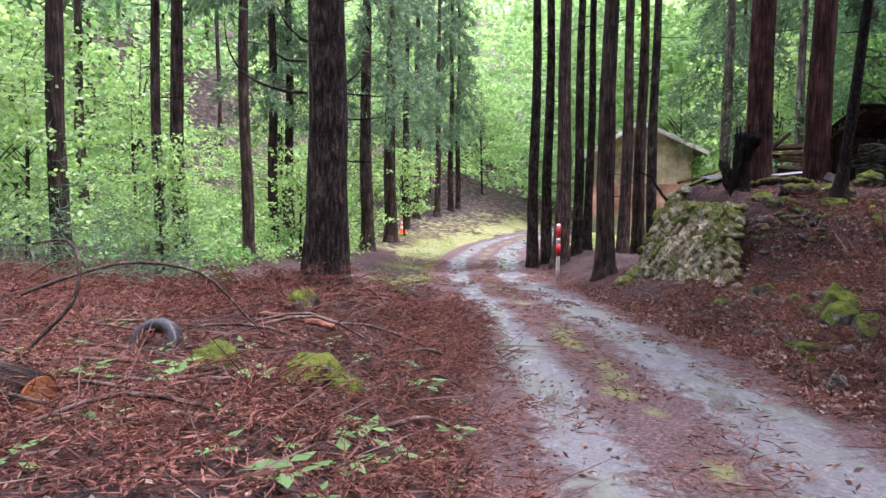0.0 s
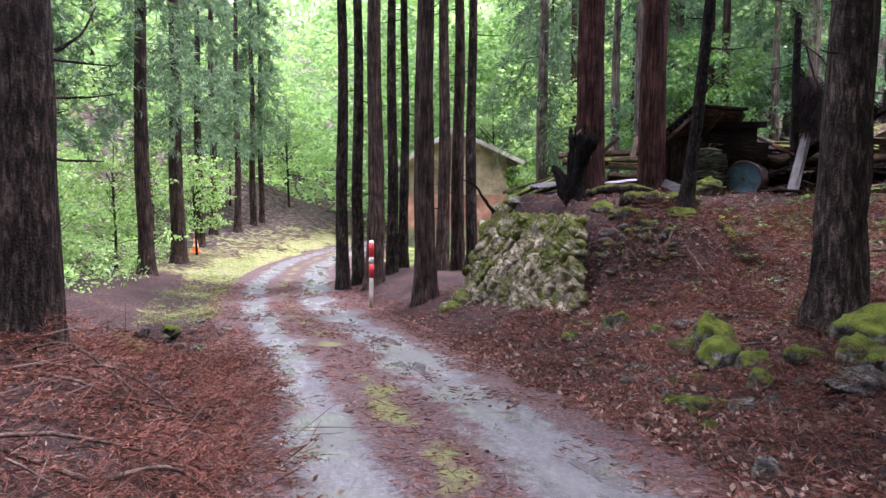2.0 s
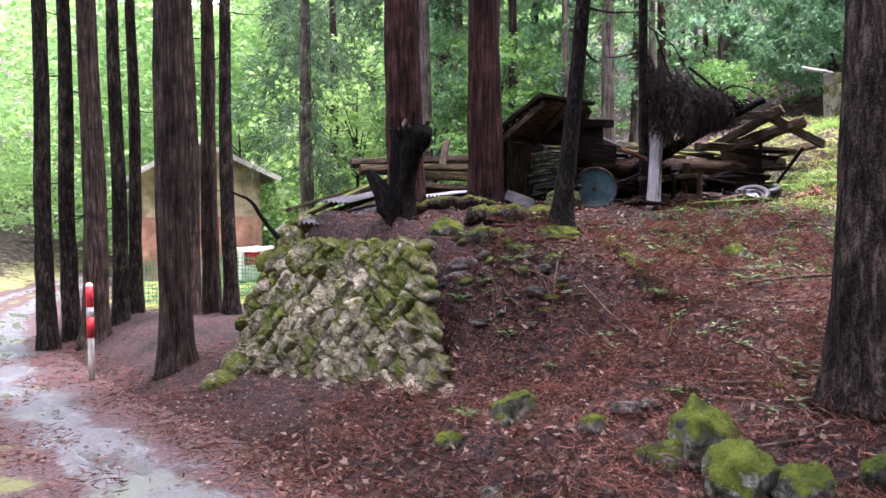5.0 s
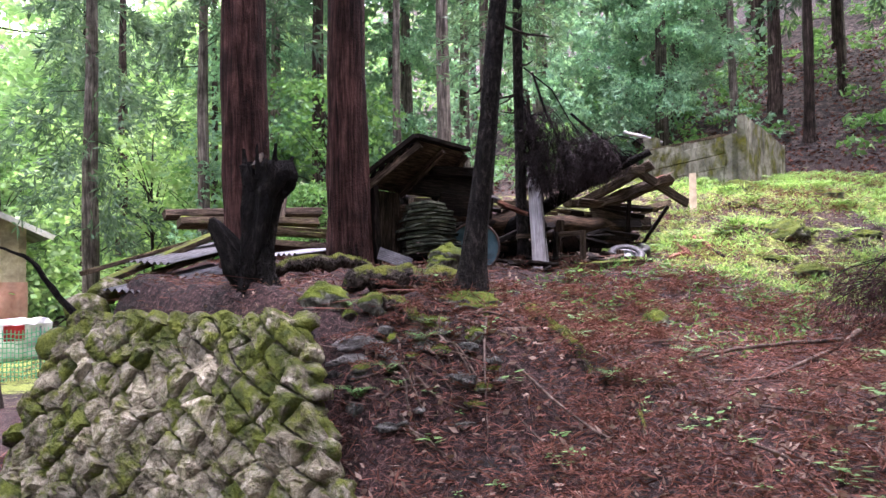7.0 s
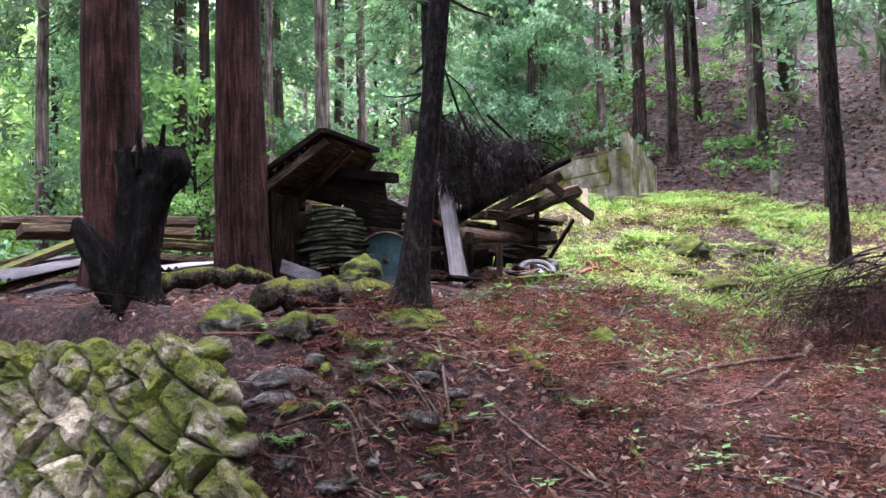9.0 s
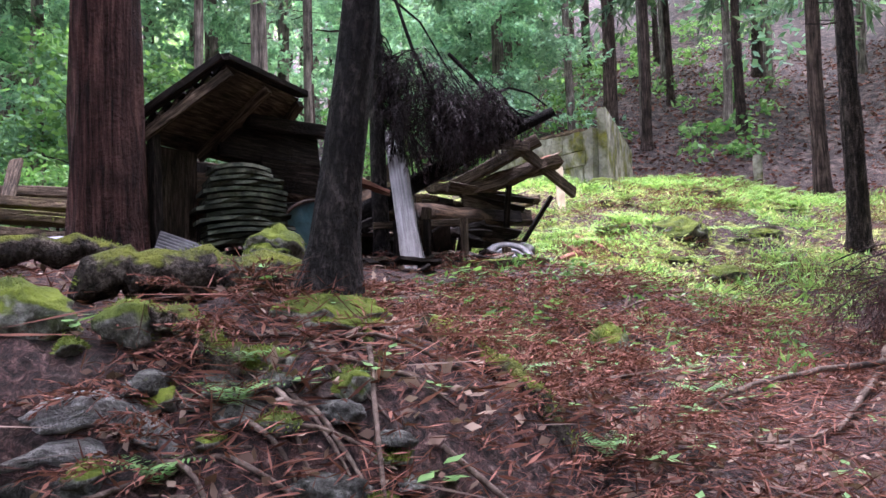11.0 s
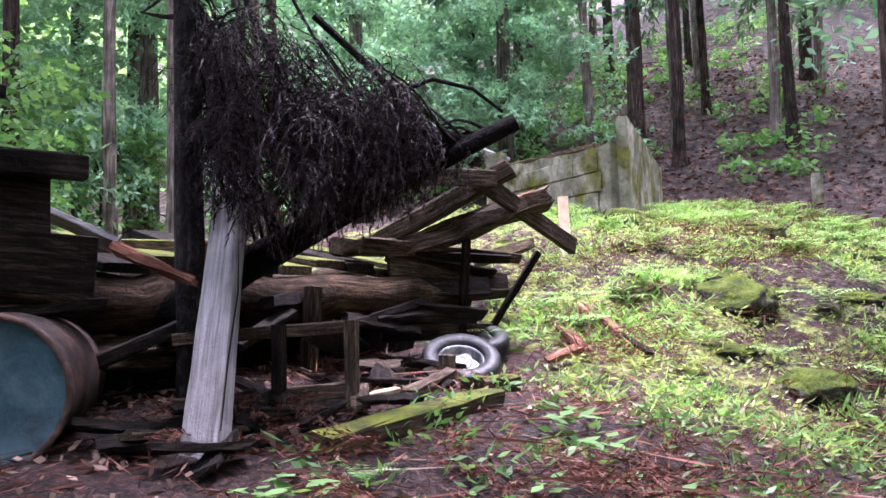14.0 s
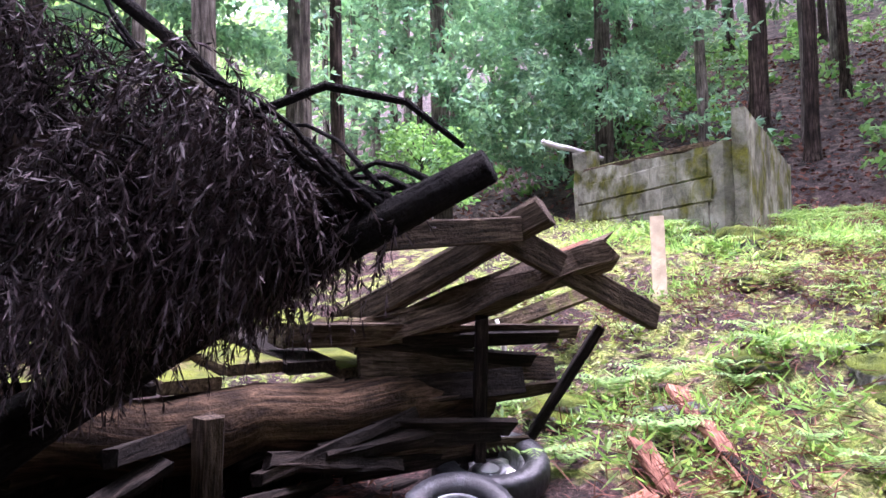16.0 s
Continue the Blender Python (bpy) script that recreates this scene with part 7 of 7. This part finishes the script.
FERNS = [fern_proto(70 + k, 5 + k, 0.17 + 0.04 * k, FERN) for k in range(3)]
GARDEN_FERNS = [fern_proto(170 + k, 6 + k, 0.22 + 0.05 * k, HERBS) for k in range(3)]
SEEDLINGS = [seedling_proto(80 + k, 5 + k, 0.075 + 0.015 * k, FERN) for k in range(3)]


def plant(x, y, data, name, label, category, group, scale=1.0):
    p = thing(name, x, y, gz(x, y) + 0.01, label, category, group, turn=(x * 91 + y * 47) % 360)
    p.scale = (scale,) * 3
    part("fronds" if category == "fern" else "leaves", data, None, p)


rng = random.Random(91)
for x, y in ((5.06, 12.85), (5.12, 12.34), (5.52, 12.10), (5.30, 12.20), (5.70, 12.2), (5.22, 12.05), (4.35, 11.15), (9.4, 9.8), (9.9, 10.0), (10.3, 9.7), (8.6, 9.9), (6.6, 11.2), (5.8, 8.3), (6.2, 8.4), (9.05, 12.7), (7.6, 11.0), (-0.6, 15.0), (-1.0, 15.2), (-0.4, 14.8), (-1.3, 14.9), (-0.8, 14.7), (-1.5, 15.2), (4.8, 14.2)):
    plant(x, y, rng.choice(FERNS), "fern", "small green fern on the bank", "fern", "ferns", rng.uniform(0.7, 1.1))
for k in range(230):
    x, y = (rng.uniform(11.6, 21), rng.uniform(10.0, 15.2)) if k % 2 else (rng.uniform(17.5, 23), rng.uniform(8.5, 15.5))
    plant(x, y, rng.choice(GARDEN_FERNS), "fern", "light green fern in the mossy garden", "fern", "garden ferns", rng.uniform(0.8, 1.5))
for k in range(46):
    x, y = rng.uniform(-3.0, 0.2), rng.uniform(2.8, 6.5)
    plant(x, y, rng.choice(SEEDLINGS), "seedling", "broad-leaved green seedling in the litter", "seedling", "seedlings", rng.uniform(0.7, 1.5))
for k in range(46):
    x, y = rng.uniform(5.0, 10.2), rng.uniform(9.2, 12.9)
    plant(x, y, rng.choice(SEEDLINGS), "seedling", "small green seedling on the bank", "seedling", "seedlings", rng.uniform(0.6, 1.2))
for k in range(36):
    x, y = rng.uniform(7.2, 8.8), rng.uniform(11.5, 12.7)
    plant(x, y, rng.choice(SEEDLINGS), "seedling", "small dark green plant in a patch", "seedling", "seedlings", rng.uniform(0.5, 1.0))

for k in range(70):
    x, y = rng.uniform(5.0, 9.2), rng.uniform(9.4, 12.2)
    plant(x, y, rng.choice(SEEDLINGS), "seedling", "small green plant in the needle litter", "seedling", "seedlings", rng.uniform(0.4, 0.9))

for k in range(46):
    x, y = rng.uniform(6.6, 9.0), rng.uniform(11.2, 12.9)
    if k % 3:
        plant(x, y, rng.choice(SEEDLINGS), "seedling", "small green plant among dead fronds in the yard", "seedling", "seedlings", rng.uniform(0.6, 1.1))
    else:
        plant(x, y, rng.choice(FERNS), "fern", "small green fern in the yard", "fern", "ferns", rng.uniform(0.6, 1.0))

# brown cut boughs heaped at the yard's far side
heap = thing("bough_heap", 9.5, 9.7, gz(9.5, 9.7), "heap of brown dead cedar boughs", "bough heap")
o = heap.location
rng = random.Random(55)
ends = []
for k in range(40):
    sx, sy, ex, ey = 10.6 + rng.uniform(-0.4, 0.5), 9.3 + rng.uniform(-0.5, 0.4), 9.3 + rng.uniform(-0.6, 0.8), 9.95 + rng.uniform(-0.6, 0.5)
    s = Vector((sx, sy, gz(sx, sy) + rng.uniform(0.1, 1.0)))
    e = Vector((ex, ey, gz(ex, ey) + rng.uniform(0.04, 0.62)))
    ends.append((s, e))
    part("bough", mesh_of("bough", *shift(tube(bent(s, e, 0.12, 5, rng, 0.03), (0.014, 0.012, 0.010, 0.008, 0.006, 0.004), 5), o), BARK_DARK, True), None, heap)
part("dead_foliage", quads_mesh("dead_foliage", sprays(nrng, ends, o, 34, (0.12, 0.40), 0.5, 2.0), DEADBROWN), None, heap, "drooping brown dead sprays")
branch("long_branch", [(x, y, gz(x, y) + h) for x, y, h in ((9.2, 10.1, 0.10), (8.7, 10.2, 0.07), (8.2, 10.3, 0.05), (7.7, 10.4, 0.03))], (0.025, 0.022, 0.018, 0.008), STICK, "long bare branch trailing from the bough heap", "branch", 21, 7, 0.1)

# light green cypress behind the ruin
cyp = thing("cypress_tree", 24.4, 19.0, gz(24.4, 19.0), "broad cypress with light blue-green fan sprays", "tree")
part("trunk", mesh_of("trunk", *tube(((0, 0, -0.2), (0.05, 0, 3), (0.1, 0.05, 7), (0.05, 0, 12)), (0.22, 0.19, 0.12, 0.03), 12, 0.1, 3), BARK_GREY, True), None, cyp)
part("crown", bough_crown("crown", HINOKI, 1.6, 12, 3.3, 110, 70, 99, droop=0.28, blade=(0.17, 0.06)), None, cyp)
for k, (x, y, s) in enumerate(((16.2, 22.4, 0.9), (23.0, 22.5, 1.1), (13.2, 24.0, 0.9), (27.2, 19.8, 0.8))):
    c = copy_thing(cyp, pose(x, y, gz(x, y), 0, 0, 70 * k + 40))
    c.scale = (s, s, s)
